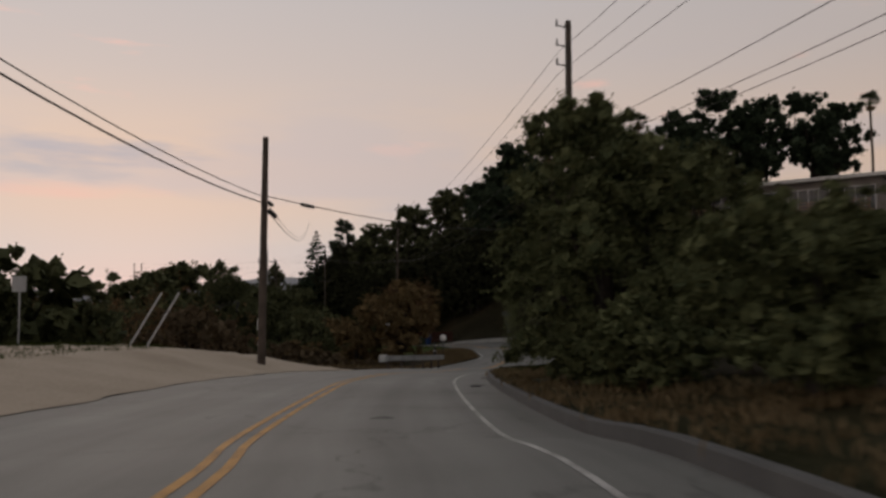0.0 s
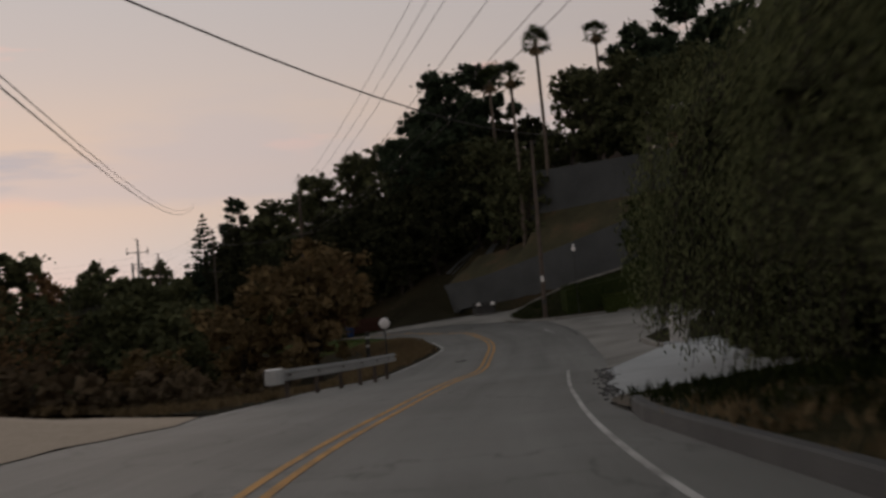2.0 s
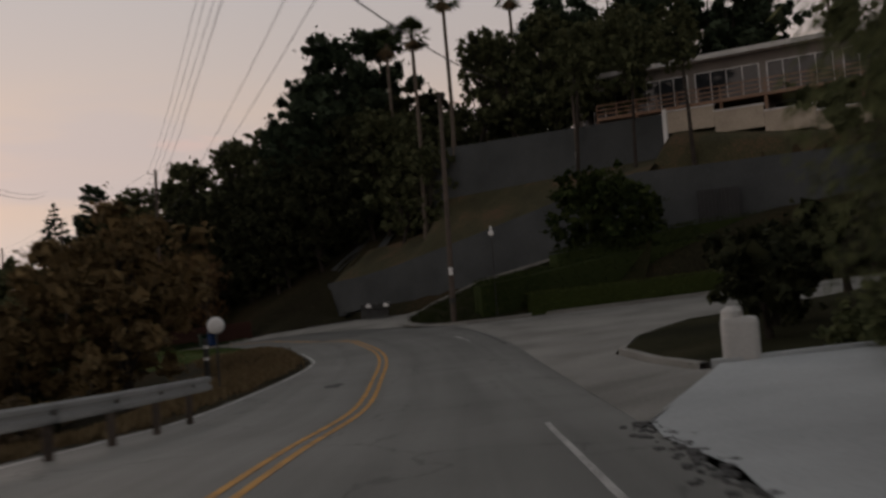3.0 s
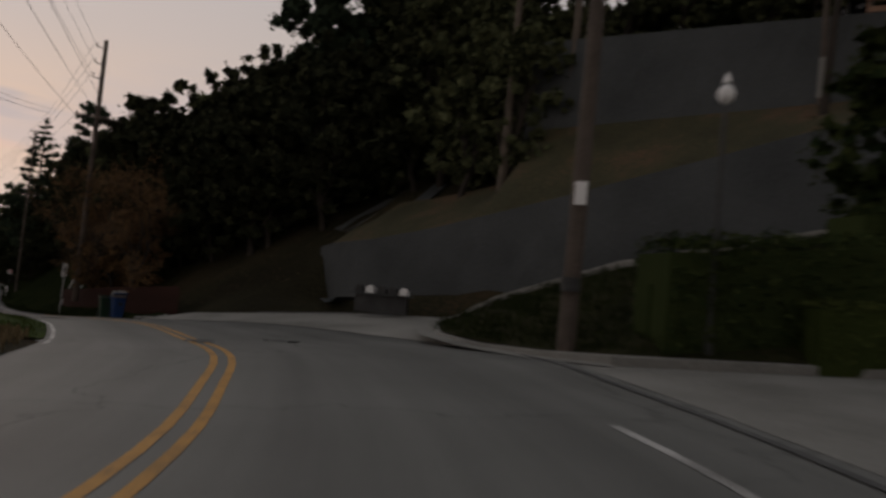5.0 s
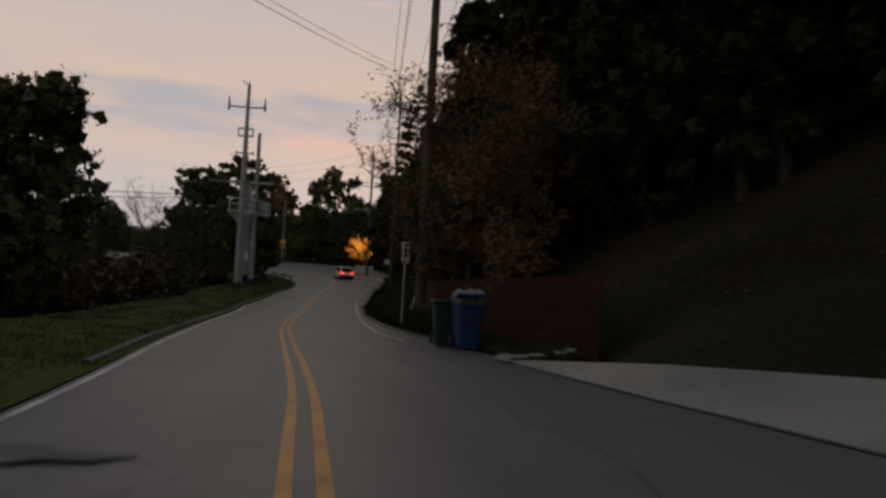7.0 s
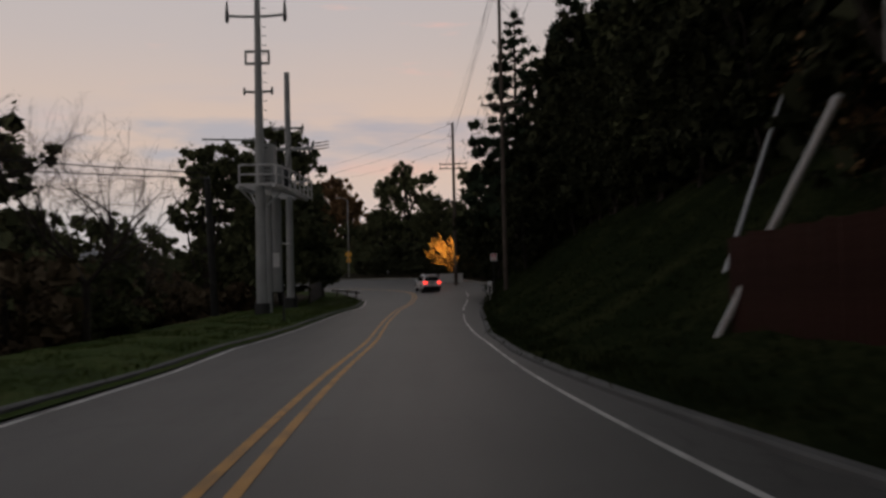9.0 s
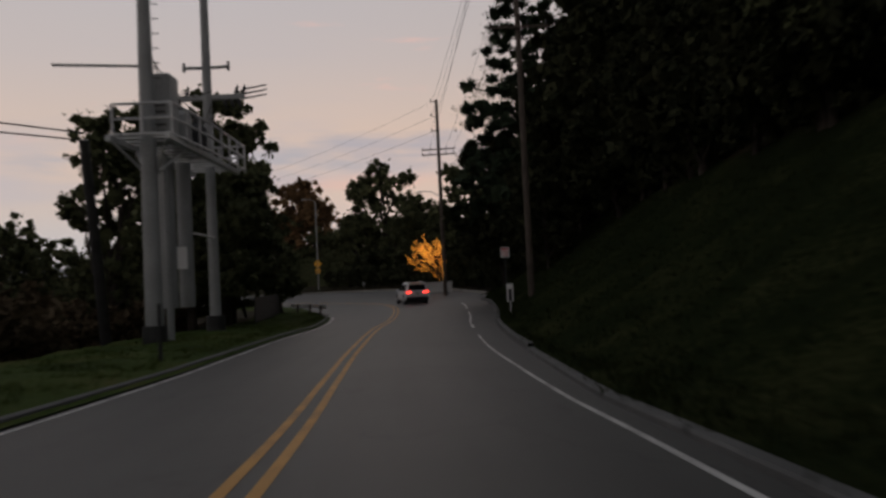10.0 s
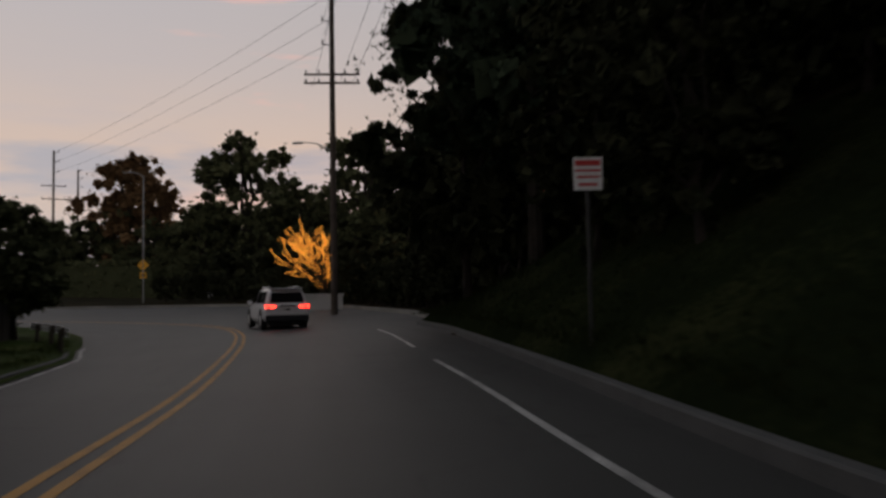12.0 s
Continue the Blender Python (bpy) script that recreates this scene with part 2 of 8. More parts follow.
M_AUTUMN = mat("autumn_leaves", (0.10, 0.074, 0.040), (0.235, 0.168, 0.082), 0.9, 3, 0.5, 0, island=True, spec=0.05)
M_RUST = mat("russet_leaves", (0.094, 0.057, 0.030), (0.242, 0.149, 0.073), 0.9, 3, 0.5, 0, island=True, spec=0.05)
M_SCRUB = mat("dry_scrub_leaves", (0.06, 0.044, 0.028), (0.16, 0.12, 0.075), 0.9, 3, 0.5, 0, island=True, spec=0.05)
M_PALM = mat("palm_fronds", (0.03, 0.045, 0.02), (0.08, 0.095, 0.04), 0.9, 3, 0.4, 0, island=True, spec=0.05)
M_DRY = mat("dry_fronds", (0.13, 0.09, 0.05), (0.22, 0.16, 0.09), 0.9, 3, 0.5, 0, island=True, spec=0.2)
M_STRAW = mat("dry_grass", (0.14, 0.10, 0.05), (0.27, 0.20, 0.11), 0.9, 3, 0.4, 0, island=True, spec=0.2)
# blade colour darkened too, for the tree shade on the bank
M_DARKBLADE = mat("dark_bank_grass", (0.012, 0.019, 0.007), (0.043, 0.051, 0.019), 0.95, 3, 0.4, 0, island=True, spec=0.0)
M_BLADE = mat("green_grass", (0.024, 0.044, 0.008), (0.090, 0.108, 0.026), 0.9, 3, 0.4, 0, island=True, spec=0.05)
M_HEDGE = mat("hedge_leaves", (0.015, 0.026, 0.009), (0.052, 0.064, 0.021), 0.9, 3, 0.4, 0, island=True, spec=0.05)
# paler leaf colour stands for sky light on the low hedge's top
M_LOWHEDGE = mat("sky_lit_hedge_leaves", (0.032, 0.045, 0.012), (0.10, 0.115, 0.036), 0.9, 3, 0.4, 0, island=True, spec=0.05)
M_STUCCO = mat("pale_stucco", (0.50, 0.48, 0.46), (0.66, 0.64, 0.61), 0.85, 30, 0.8, 0.3)
M_BROWN = mat("brown_stucco", (0.14, 0.11, 0.095), (0.22, 0.18, 0.155), 0.85, 30, 0.8, 0.3)
M_WHITE = mat("white_paint_board", (0.70, 0.69, 0.68), (0.82, 0.81, 0.80), 0.6, 12, 0.8, 0.1)
M_SIGNBACK = mat("sign_aluminium", (0.46, 0.46, 0.46), (0.60, 0.60, 0.60), 0.5, 14, 1.5, 0.1, metal=0.2)
M_DIRTY = mat("trodden_earth", (0.075, 0.062, 0.048), (0.15, 0.125, 0.095), 0.95, 12, 0.6, 0.6)
M_HOUSE = mat("weathered_taupe_stucco", (0.16, 0.14, 0.125), (0.25, 0.22, 0.195), 0.9, 12, 0.5, 0.4)
M_CREAM = mat("cream_stucco", (0.36, 0.30, 0.235), (0.52, 0.445, 0.355), 0.9, 9, 0.5, 0.4)
# dark colour that paints the shade deep inside a leafy crown
M_CROWN_SHADE = mat("crown_shade", (0.022, 0.024, 0.014), (0.053, 0.053, 0.031), 0.95, 9, 0.8, 0.9, spec=0.05)
M_GLASS = mat("dark_window_glass", (0.015, 0.017, 0.02), (0.03, 0.033, 0.038), 0.08, 4, 0.5, 0, spec=0.6)
M_REDWOOD = mat("red_stained_wood", (0.026, 0.010, 0.007), (0.055, 0.022, 0.016), 0.85, 22, 1.5, 0.4, spec=0.1)
M_RAILWOOD = mat("brown_rail_wood", (0.22, 0.13, 0.085), (0.34, 0.21, 0.14), 0.75, 20, 1.5, 0.3)
M_BLUE = mat("blue_plastic", (0.009, 0.032, 0.105), (0.014, 0.045, 0.145), 0.45, 30, 1.5, 0.1)
M_GREENPL = mat("green_plastic", (0.008, 0.03, 0.014), (0.013, 0.045, 0.021), 0.45, 30, 1.5, 0.1)
M_SIGNYEL = mat("yellow_sign_face", (0.75, 0.36, 0.02), (0.85, 0.43, 0.03), 0.45, 10, 1, 0)
M_RED = mat("red_print", (0.45, 0.03, 0.03), (0.55, 0.05, 0.05), 0.5, 10, 1, 0)
M_CARPAINT = mat("white_car_paint", (0.78, 0.78, 0.79), (0.82, 0.82, 0.83), 0.22, 4, 0.5, 0, spec=0.6)
M_TYRE = mat("tyre_rubber", (0.015, 0.015, 0.015), (0.03, 0.03, 0.03), 0.85, 40, 3, 0.2)
M_TRIM = mat("black_plastic_trim", (0.015, 0.015, 0.016), (0.028, 0.028, 0.03), 0.6, 30, 3, 0.1)
M_TAIL = glow("glowing_red_lens", (1.0, 0.06, 0.03), 3.0)
M_BULB = glow("amber_bulb", (1.0, 0.36, 0.04), 2.3)
# distance haze is put into the hills' pale grey-blue colour
M_HILL = mat("haze_pale_hills", (0.24, 0.25, 0.27), (0.34, 0.34, 0.355), 1.0, 0.02, 0.006, 0)
M_TRASH = mat("pale_rubble", (0.17, 0.16, 0.15), (0.30, 0.285, 0.27), 0.9, 14, 2, 0.5)

# ---------------------------------------------------------------- mesh helpers


def mesh_of(name, bm, material, smooth=False):
    me = bpy.data.meshes.new(name)
    bm.to_mesh(me)
    bm.free()
    for m in (material if isinstance(material, (list, tuple)) else [material]):
        me.materials.append(m)
    if smooth:
        for f in me.polygons:
            f.use_smooth = True
    return me


def part(name, bm, material, parent=None, label="", smooth=False):
    ob = new(name, mesh_of(name, bm, material, smooth))
    if parent is not None:
        ob.parent = parent
    if label:
        ob["label"] = label
    return ob


def thing(name, label, category, at=None, group="", kind=""):
    ob = new(name)
    ob.empty_display_size = 0.2
    if at is not None:
        ob.matrix_basis = at
    return tagged(ob, label, category, group, kind)


def raw(name, verts, faces, material, parent=None, smooth=False):
    me = bpy.data.meshes.new(name)
    me.from_pydata([tuple(v) for v in verts], [], faces)
    for m in (material if isinstance(material, (list, tuple)) else [material]):
        me.materials.append(m)
    if smooth:
        me.polygons.foreach_set("use_smooth", [True] * len(me.polygons))
    me.update()
    ob = new(name, me)
    if parent is not None:
        ob.parent = parent
    return ob


def box(bm, c, s, rot=None, bevel=0.0):
    r = bmesh.ops.create_cube(bm, size=1.0)
    vs = r["verts"]
    bmesh.ops.scale(bm, vec=s, verts=vs)
    if bevel:
        es = list({e for v in vs for e in v.link_edges})
        q = bmesh.ops.bevel(bm, geom=es, offset=bevel, segments=2, affect="EDGES", profile=0.6)
        vs = list({v for f in q["faces"] for v in f.verts} | {v for v in vs if v.is_valid})
    if rot is not None:
        bmesh.ops.rotate(bm, cent=(0, 0, 0), matrix=rot, verts=vs)
    bmesh.ops.translate(bm, vec=c, verts=vs)
    return vs


def tube(bm, pts, radii, sides=8, cap=True):
    """A tapered tube along points."""
    rings = []
    n = len(pts)
    for i, p in enumerate(pts):
        p = Vector(p)
        d = (Vector(pts[min(i + 1, n - 1)]) - Vector(pts[max(i - 1, 0)])).normalized()
        u = d.orthogonal().normalized() if abs(d.z) < 0.95 else d.cross(Vector((0, 1, 0))).normalized()
        v = d.cross(u)
        r = radii[i] if isinstance(radii, (list, tuple)) else radii
        rings.append([bm.verts.new(p + (u * math.cos(a) + v * math.sin(a)) * r) for a in (k * math.tau / sides for k in range(sides))])
    for a, b in zip(rings[:-1], rings[1:]):
        for k in range(sides):
            bm.faces.new((a[k], a[(k + 1) % sides], b[(k + 1) % sides], b[k]))
    if cap:
        bm.faces.new(rings[0][::-1])
        bm.faces.new(rings[-1])


def cyl(bm, a, b, r, r2=None, sides=12):
    tube(bm, [a, b], [r, r if r2 is None else r2], sides)


# ---------------------------------------------------------------- the road's line
CENTRE_X = [-0.6, -1.2, -1.8, -2.03, -2.5, -2.8, -2.7, -1.75, 0.0, 1.94, 4.0, 5.6, 6.9, 7.55, 7.6, 7.4, 6.15, 4.0, 1.18, -1.25, -4.6, -9.5, -14.1, -18.4, -21.0,
            -24.45, -28.4, -31.2, -34.15, -36.8, -39.65, -43.05, -47.8, -54.5, -66.0, -84.0, -110.0, -150.0]
CENTRE_Y = [-60, -30, 0, 8.2, 12.3, 21.9, 28.7, 37, 45.5, 52.8, 60, 67.2, 73.5, 78.6, 82.5, 86.5, 93, 100.3, 106.6, 111.5, 117.9, 127.5, 137.6, 148, 154,
            162.1, 172.2, 180.3, 187.95, 194.35, 200.4, 205.9, 209.9, 212.0, 211.6, 211, 208, 206]
ROAD_Z = [3.2, 1.9, 0.4, 0.0, -0.3, -0.84, -1.2, -1.75, -2.45, -2.95, -3.5, -3.72, -3.8, -3.8, -3.78, -3.76, -4.05, -4.25, -4.6, -4.95, -5.4, -6.12, -6.66, -7.07, -7.27,
          -7.47, -7.56, -7.62, -7.62, -7.6, -7.58, -7.55, -7.5, -7.4, -7.2, -6.8, -6.2, -5.5]
BANK = [0, 0, 0, 0, 0, 0, 0, 0, 0, .01, .02, .03, .045, .06, .065, .065, .06, .05, .04, .025, .01, 0, 0, 0, 0, 0, .01, .025, .04, .05, .05, .04, .03, .02, 0, 0, 0, 0]


def spline(vals, k=8):
    v = np.array(vals, float)
    p = np.concatenate([[2 * v[0] - v[1]], v, [2 * v[-1] - v[-2]]])
    out = []
    for i in range(1, len(p) - 2):
        t = np.arange(k) / k
        a, b, c, d = p[i - 1], p[i], p[i + 1], p[i + 2]
        out.append(0.5 * (2 * b + (c - a) * t + (2 * a - 5 * b + 4 * c - d) * t**2 + (3 * b - a - 3 * c + d) * t**3))
    return np.concatenate(out + [[v[-1]]])


CX, CY, CZ, CB = spline(CENTRE_X), spline(CENTRE_Y), spline(ROAD_Z), spline(BANK)
_seg = np.hypot(np.diff(CX), np.diff(CY))
CS = np.concatenate([[0], np.cumsum(_seg)])
S_ALL = np.arange(0, CS[-1], 1.0)
RX, RY, RZ, RB = (np.interp(S_ALL, CS, a) for a in (CX, CY, CZ, CB))
TX, TY = np.gradient(RX), np.gradient(RY)
_l = np.hypot(TX, TY)
TX, TY = TX / _l, TY / _l
NX, NY = TY, -TX  # to the right


def s_at(y):
    """Station at which the centre line first reaches this y."""
    return float(np.interp(y, CY[:250], CS[:250]))


def table(pairs):
    ys = [p[0] for p in pairs]
    ss = [s_at(y) if y < 200 else s_at(200) + (y - 200) for y in ys]
    cols = np.array([p[1:] for p in pairs], float)
    return lambda s: np.stack([np.interp(s, ss, cols[:, k]) for k in range(cols.shape[1])], -1)


# offsets from the yellow line: left asphalt edge, right white line, right curb
W_LEFT = table([(-60, 5.2), (20, 5.0), (39, 4.9), (46, 4.8), (50, 4.6), (58, 4.7), (66, 3.9), (77, 3.05), (84, 3.3), (95, 3.2), (104, 3.1), (119, 3.2), (140, 3.4), (147, 3.9), (157, 3.6), (166, 3.6), (176, 3.4), (184, 3.9), (191, 4.4), (196, 5.4), (204, 6.2), (230, 6)])
W_LINE = table([(-60, 3.4), (10, 3.4), (25, 3.5), (36, 3.4), (45, 3.5), (54, 3.4), (78, 3.9), (110, 3.4), (141, 3.3), (150, 3.25), (160, 3.6), (169, 3.9), (177, 4.05), (184, 4.2), (192, 4.6), (260, 6)])
W_CURB = table([(-60, 4.6), (14, 4.55), (28, 4.6), (35, 4.35), (40, 4.0), (45, 4.3), (55, 4.6), (78, 5.2), (93, 5.9), (108, 4.4), (125, 4.3), (143, 3.55), (150, 3.6), (160, 4.4), (169, 4.8), (178, 5.3), (192, 6.2), (260, 7)])
# ground above the road at 5 6.5 9 13 19 29 46 80 m to the right of the yellow line
H_RIGHT = table([(-60, .1, .2, .4, .8, 1.6, 4, 8, 14), (40, .12, .2, .4, .8, 1.6, 4, 8, 14), (48, -.02, .0, .05, .2, .9, 4, 9, 16), (75, .0, .05, .25, .6, 1.4, 3.5, 6, 9),
                 (88, .0, .25, .5, 1.2, 3, 6, 9, 12), (100, .0, .1, .3, 1.2, 4, 8, 12, 14), (114, .1, .6, 2.0, 5, 9, 13, 14, 14), (125, .2, 1.0, 2.6, 5.5, 10, 14, 16, 16),
                 (170, .15, .9, 2.6, 5.6, 10, 16, 22, 26), (190, .1, .5, 2.2, 5.0, 9, 15, 24, 32), (197, .1, .3, .9, 2.0, 5, 9, 15, 20), (203, .1, .15, .2, .3, .5, .9, 2, 5), (240, .1, .15, .2, .3, .5, .8, 1.5, 4)])
D_RIGHT = np.array([5, 6.5, 9, 13, 19, 29, 46, 80.0])
# ground above the road at 4 6 9 14 20 35 80 m to the left
H_LEFT = table([(-60, 0, .1, .5, .8, 0, -6, -10), (12, 0, .12, .65, 1.0, .3, -6, -10), (38, 0, .2, .95, 1.2, -.2, -7, -10), (44, 0, .15, .7, .6, -1.8, -8, -11), (49, 0, .0, -.2, -1.4, -4, -9, -12), (53, 0, -.15, -.9, -2.8, -5, -9, -12), (66, .02, -.1, -.9, -2.5, -5, -9, -12),
                (84, .05, .0, -.6, -2.2, -5, -9, -12), (96, .15, .2, .1, -.6, -2.2, -6, -9), (130, .15, .25, -.1, -1.2, -3, -7, -9), (165, .2, .25, .2, -.6, -2.5, -6, -8), (192, .15, .25, .2, .0, -1, -3, -5), (240, .1, .1, .1, 0, 0, 0, 0)])
D_LEFT = np.array([4, 6, 9, 14, 20, 35, 80.0])

# the two retaining walls on the hill: lines 0.67 x + 0.74 y = q
WALL_U = Vector((0.741, -0.671, 0))
WALL_N = Vector((0.671, 0.741, 0))
Q_LOW, Q_UP = 90.15, 94.9


def wall_tops(a):
    low = np.interp(a, (-70.5, -68.7, -65.7, -62.5, -59, -56, -53, -49.4, -46.6, -42), (-0.55, -0.4, -0.17, 0.45, 1.3, 2.05, 2.85, 3.8, 4.55, 5.6))
    up_base = 6.1 + (a + 59.6) * 0.05
    up_top = 10.3 + 0 * a
    return low, up_base, up_top


def nearest(x, y):
    """Station index and signed offset (right positive) for arrays of places."""
    x, y = np.atleast_1d(np.asarray(x, float)), np.atleast_1d(np.asarray(y, float))
    idx = np.empty(len(x), int)
    for i in range(0, len(x), 4000):
        d2 = (x[i:i + 4000, None] - RX[None]) ** 2 + (y[i:i + 4000, None] - RY[None]) ** 2
        idx[i:i + 4000] = d2.argmin(1)
    dx, dy = x - RX[idx], y - RY[idx]
    across = dx * NX[idx] + dy * NY[idx]
    return idx, np.where(np.abs(across) < 14, across, np.sign(across) * np.hypot(dx, dy))


def ground_at(x, y):
    idx, d = nearest(x, y)
    x, y = np.atleast_1d(np.asarray(x, float)), np.atleast_1d(np.asarray(y, float))
    s = S_ALL[idx]
    base = RZ[idx] + RB[idx] * (np.clip(d, -7, 9) - 1)
    hr, hl = H_RIGHT(s), H_LEFT(s)
    out = np.empty(len(d))
    for k in range(len(d)):
        if d[k] > 0:
            out[k] = base[k] + np.interp(d[k], np.concatenate([[3.5], D_RIGHT]), np.concatenate([[0], hr[k]]))
        else:
            out[k] = base[k] + np.interp(-d[k], np.concatenate([[3.0], D_LEFT]), np.concatenate([[0], hl[k]]))
    # terraces behind the retaining walls
    a, q = x * WALL_U.x + y * WALL_U.y, x * WALL_N.x + y * WALL_N.y
    low, ub, ut = wall_tops(a)
    inside = np.clip((a + 70.5) / 1.5, 0, 1) * np.clip((-5 - a) / 15, 0, 1)
    front = np.clip(-3.5 + np.maximum(a + 68, 0) * 0.16, -3.5, 8)
    front = np.minimum(front, base + np.maximum(d - 5, 0) * 0.22 + 0.3)
    terr = np.where(q < Q_LOW + 2.3, np.minimum(out, front), np.where(q < Q_UP + 2.3, np.minimum(low - 0.1 + (ub - low) * np.clip(q - Q_LOW - 0.6, 0, None) / (Q_UP - Q_LOW - 0.6), ub + 0.1), ut - 0.1 + np.clip(q - Q_UP, 0, 14) * 0.04 + np.maximum(q - Q_UP - 14, 0) * 0.1))
    natural = low - 0.1 + np.clip(q - Q_LOW - 1, 0, 11) * 0.62 + np.clip(q - Q_LOW - 12, 0, 60) * 0.1
    g = np.clip((a + 60.8) / 3, 0, 1)
    terr = np.where(q < Q_LOW + 2.3, terr, terr * g + natural * (1 - g))
    w = inside * np.clip((q - 80) / 4, 0, 1)
    out = out * (1 - w) + terr * w
    return out


def gz(x, y):
    return float(ground_at([x], [y])[0])


def road_pt(s, off, up=0.0):
    """A place on the road's own surface."""
    i = np.interp(s, S_ALL, np.arange(len(S_ALL)))
    x, y, z, b = (np.interp(i, np.arange(len(S_ALL)), a) for a in (RX, RY, RZ, RB))
    nx, ny = np.interp(i, np.arange(len(S_ALL)), NX), np.interp(i, np.arange(len(S_ALL)), NY)
    return (float(x + nx * off), float(y + ny * off), float(z + b * (np.clip(off, -7, 9) - 1) + up))


def edge_pt(y, extra=0.0, up=0.0):
    s = s_at(y)
    return Vector(road_pt(s, float(W_CURB(s)[0]) + extra, up))


OUT_SLAB = [edge_pt(42.9), edge_pt(44.5, -0.1), edge_pt(46, 0.1), edge_pt(48, -0.1), edge_pt(50, 0.15), edge_pt(52, -0.05), edge_pt(53.6, 0.1), (9.6, 55.2, -2.75), (11.6, 54.5, -2.62), (15.5, 52.6, -2.5), (15.0, 48.5, -2.38), (11.8, 46.6, -2.34), (9.4, 45.4, -2.34), (7.9, 44.4, -2.33), (6.6, 43.8, -2.33), (4.9, 43.2, -2.34)]
OUT_BED = [edge_pt(39.5, 0.25), edge_pt(42.5, 0.25), (4.9, 43.2, -2.35), (6.6, 43.9, -2.36), (7.9, 44.5, -2.36), (9.4, 45.5, -2.38), (11.8, 46.7, -2.38), (14.9, 48.6, -2.42), (15.4, 52.6, -2.55), (20, 51, -2.0), (28, 46, -0.9), (28, 38, -0.7), (14, 37.5, -1.3), (7, 37.5, -1.55)]
OUT_STREET = [edge_pt(y, -0.02) for y in (53.3, 55, 57, 60, 63, 66, 69, 72, 75, 78, 81, 84, 87)] + [(12.9, 87.4, -3.5), (13.6, 85.2, -3.42), (25, 84.9, -3.05), (48, 84.8, -2.2), (48, 76, -2.2), (26, 73.2, -3.0), (17.7, 70.2, -3.2), (13.6, 66.5, -3.3), (11.5, 63.2, -3.3), (10.9, 60.5, -3.25), (9.9, 56.6, -3.0), (9.6, 55.0, -2.8)]
OUT_APRON = [edge_pt(y, -0.25) for y in (90, 92, 94, 96, 98, 100, 102, 104, 106, 108, 110, 112, 114)] + [(4.3, 111.1, -4.3), (7.0, 109.1, -4.0), (11.0, 107.0, -3.6), (13.8, 104.8, -3.4), (15.5, 102.5, -3.25), (14.6, 98.5, -3.2), (13.2, 95.6, -3.3), (12.3, 94.0, -3.5), (11.95, 91.5, -3.55)]
RAMP_NEAR = [(12.9, 95.4, -3.28), (14.2, 95.0, -2.5), (17, 93.4, -1.3), (21, 90.6, -0.2), (25, 88.1, 0.55)]
RAMP_FAR = [(14.6, 105.2, -3.36), (17.5, 102.8, -2.6), (21, 100.0, -1.6), (25.5, 95.8, -0.4), (29, 92.4, 0.4)]
OUT_ISLAND = [(12.5, 94.6, -3.3), (12.05, 92, -3.4), (12.3, 89, -3.4), (12.9, 87.1, -3.38), (13.95, 85.62, -3.27), (24, 85.35, -2.9), (25.4, 86.3, -0.7), (26, 87, 0.6), (21, 90.3, -0.25), (17, 93.1, -1.35), (14.2, 94.7, -2.5)]
OUT_CORNER = [(10.0, 56.8, -2.95), (11.2, 60.5, -3.12), (11.8, 63.1, -3.18), (13.9, 66.3, -3.18), (18, 70, -3.08), (26, 72.9, -2.9), (48, 75.6, -2.1), (48, 58, 1.5), (24, 55, -1.6), (12.2, 54.6, -2.55)]
S_J = [float(s) for s in np.arange(s_at(193), S_ALL[-2] - 18, 4)]
J_INNER = [road_pt(s, float(W_CURB(s)[0]) - 0.3) for s in S_J]
_f = np.linspace(0, 1, len(S_J))
J_OUTER = [(float(x), float(y), -7.35 + 0.5 * min(1, (y - 196) / 36)) for x, y in zip(np.interp(_f, [0, .12, .3, .5, .7, 1], [-29.6, -34.5, -43, -56, -80, -140]), np.interp(_f, [0, .12, .3, .5, .7, 1], [196.5, 210, 225, 235.5, 238.5, 232]))]
PAVED = [OUT_SLAB, OUT_BED, OUT_STREET, OUT_APRON, RAMP_NEAR + RAMP_FAR[::-1], OUT_ISLAND, OUT_CORNER, J_INNER + J_OUTER[::-1]]

# ---------------------------------------------------------------- ground, road, lines, curbs
gx = np.concatenate([np.arange(-330, -120, 14), np.arange(-120, 75, 1.5), np.arange(75, 260, 12)])
gy = np.concatenate([np.arange(-150, -45, 12), np.arange(-45, 262, 1.5), np.arange(262, 420, 12)])
GX, GY = np.meshgrid(gx, gy)
GZ = ground_at(GX.ravel(), GY.ravel())
g_idx, g_d = nearest(GX.ravel(), GY.ravel())
# under the built strips and paved areas the ground sheet runs lower
g_s = S_ALL[g_idx]
right_reach = np.interp(g_s, [0, s_at(50), s_at(51), s_at(112), s_at(113), s_at(128), s_at(133), s_at(194), s_at(196), 600], [8.2, 8.2, 5.0, 5.0, 8.2, 8.2, 12.2, 12.2, 7, 7])
low_r = np.clip((right_reach - g_d) / 1.5, 0, 1) * (g_d > 0)
low_l = np.clip((8.8 + g_d) / 1.5, 0, 1) * (g_d <= 0)
low_l = np.where(g_s < s_at(47), np.clip((14.3 + g_d) / 1.5, 0, 1) * (g_d <= 0), low_l)
GZ = GZ - 0.45 * np.maximum(low_r, low_l)


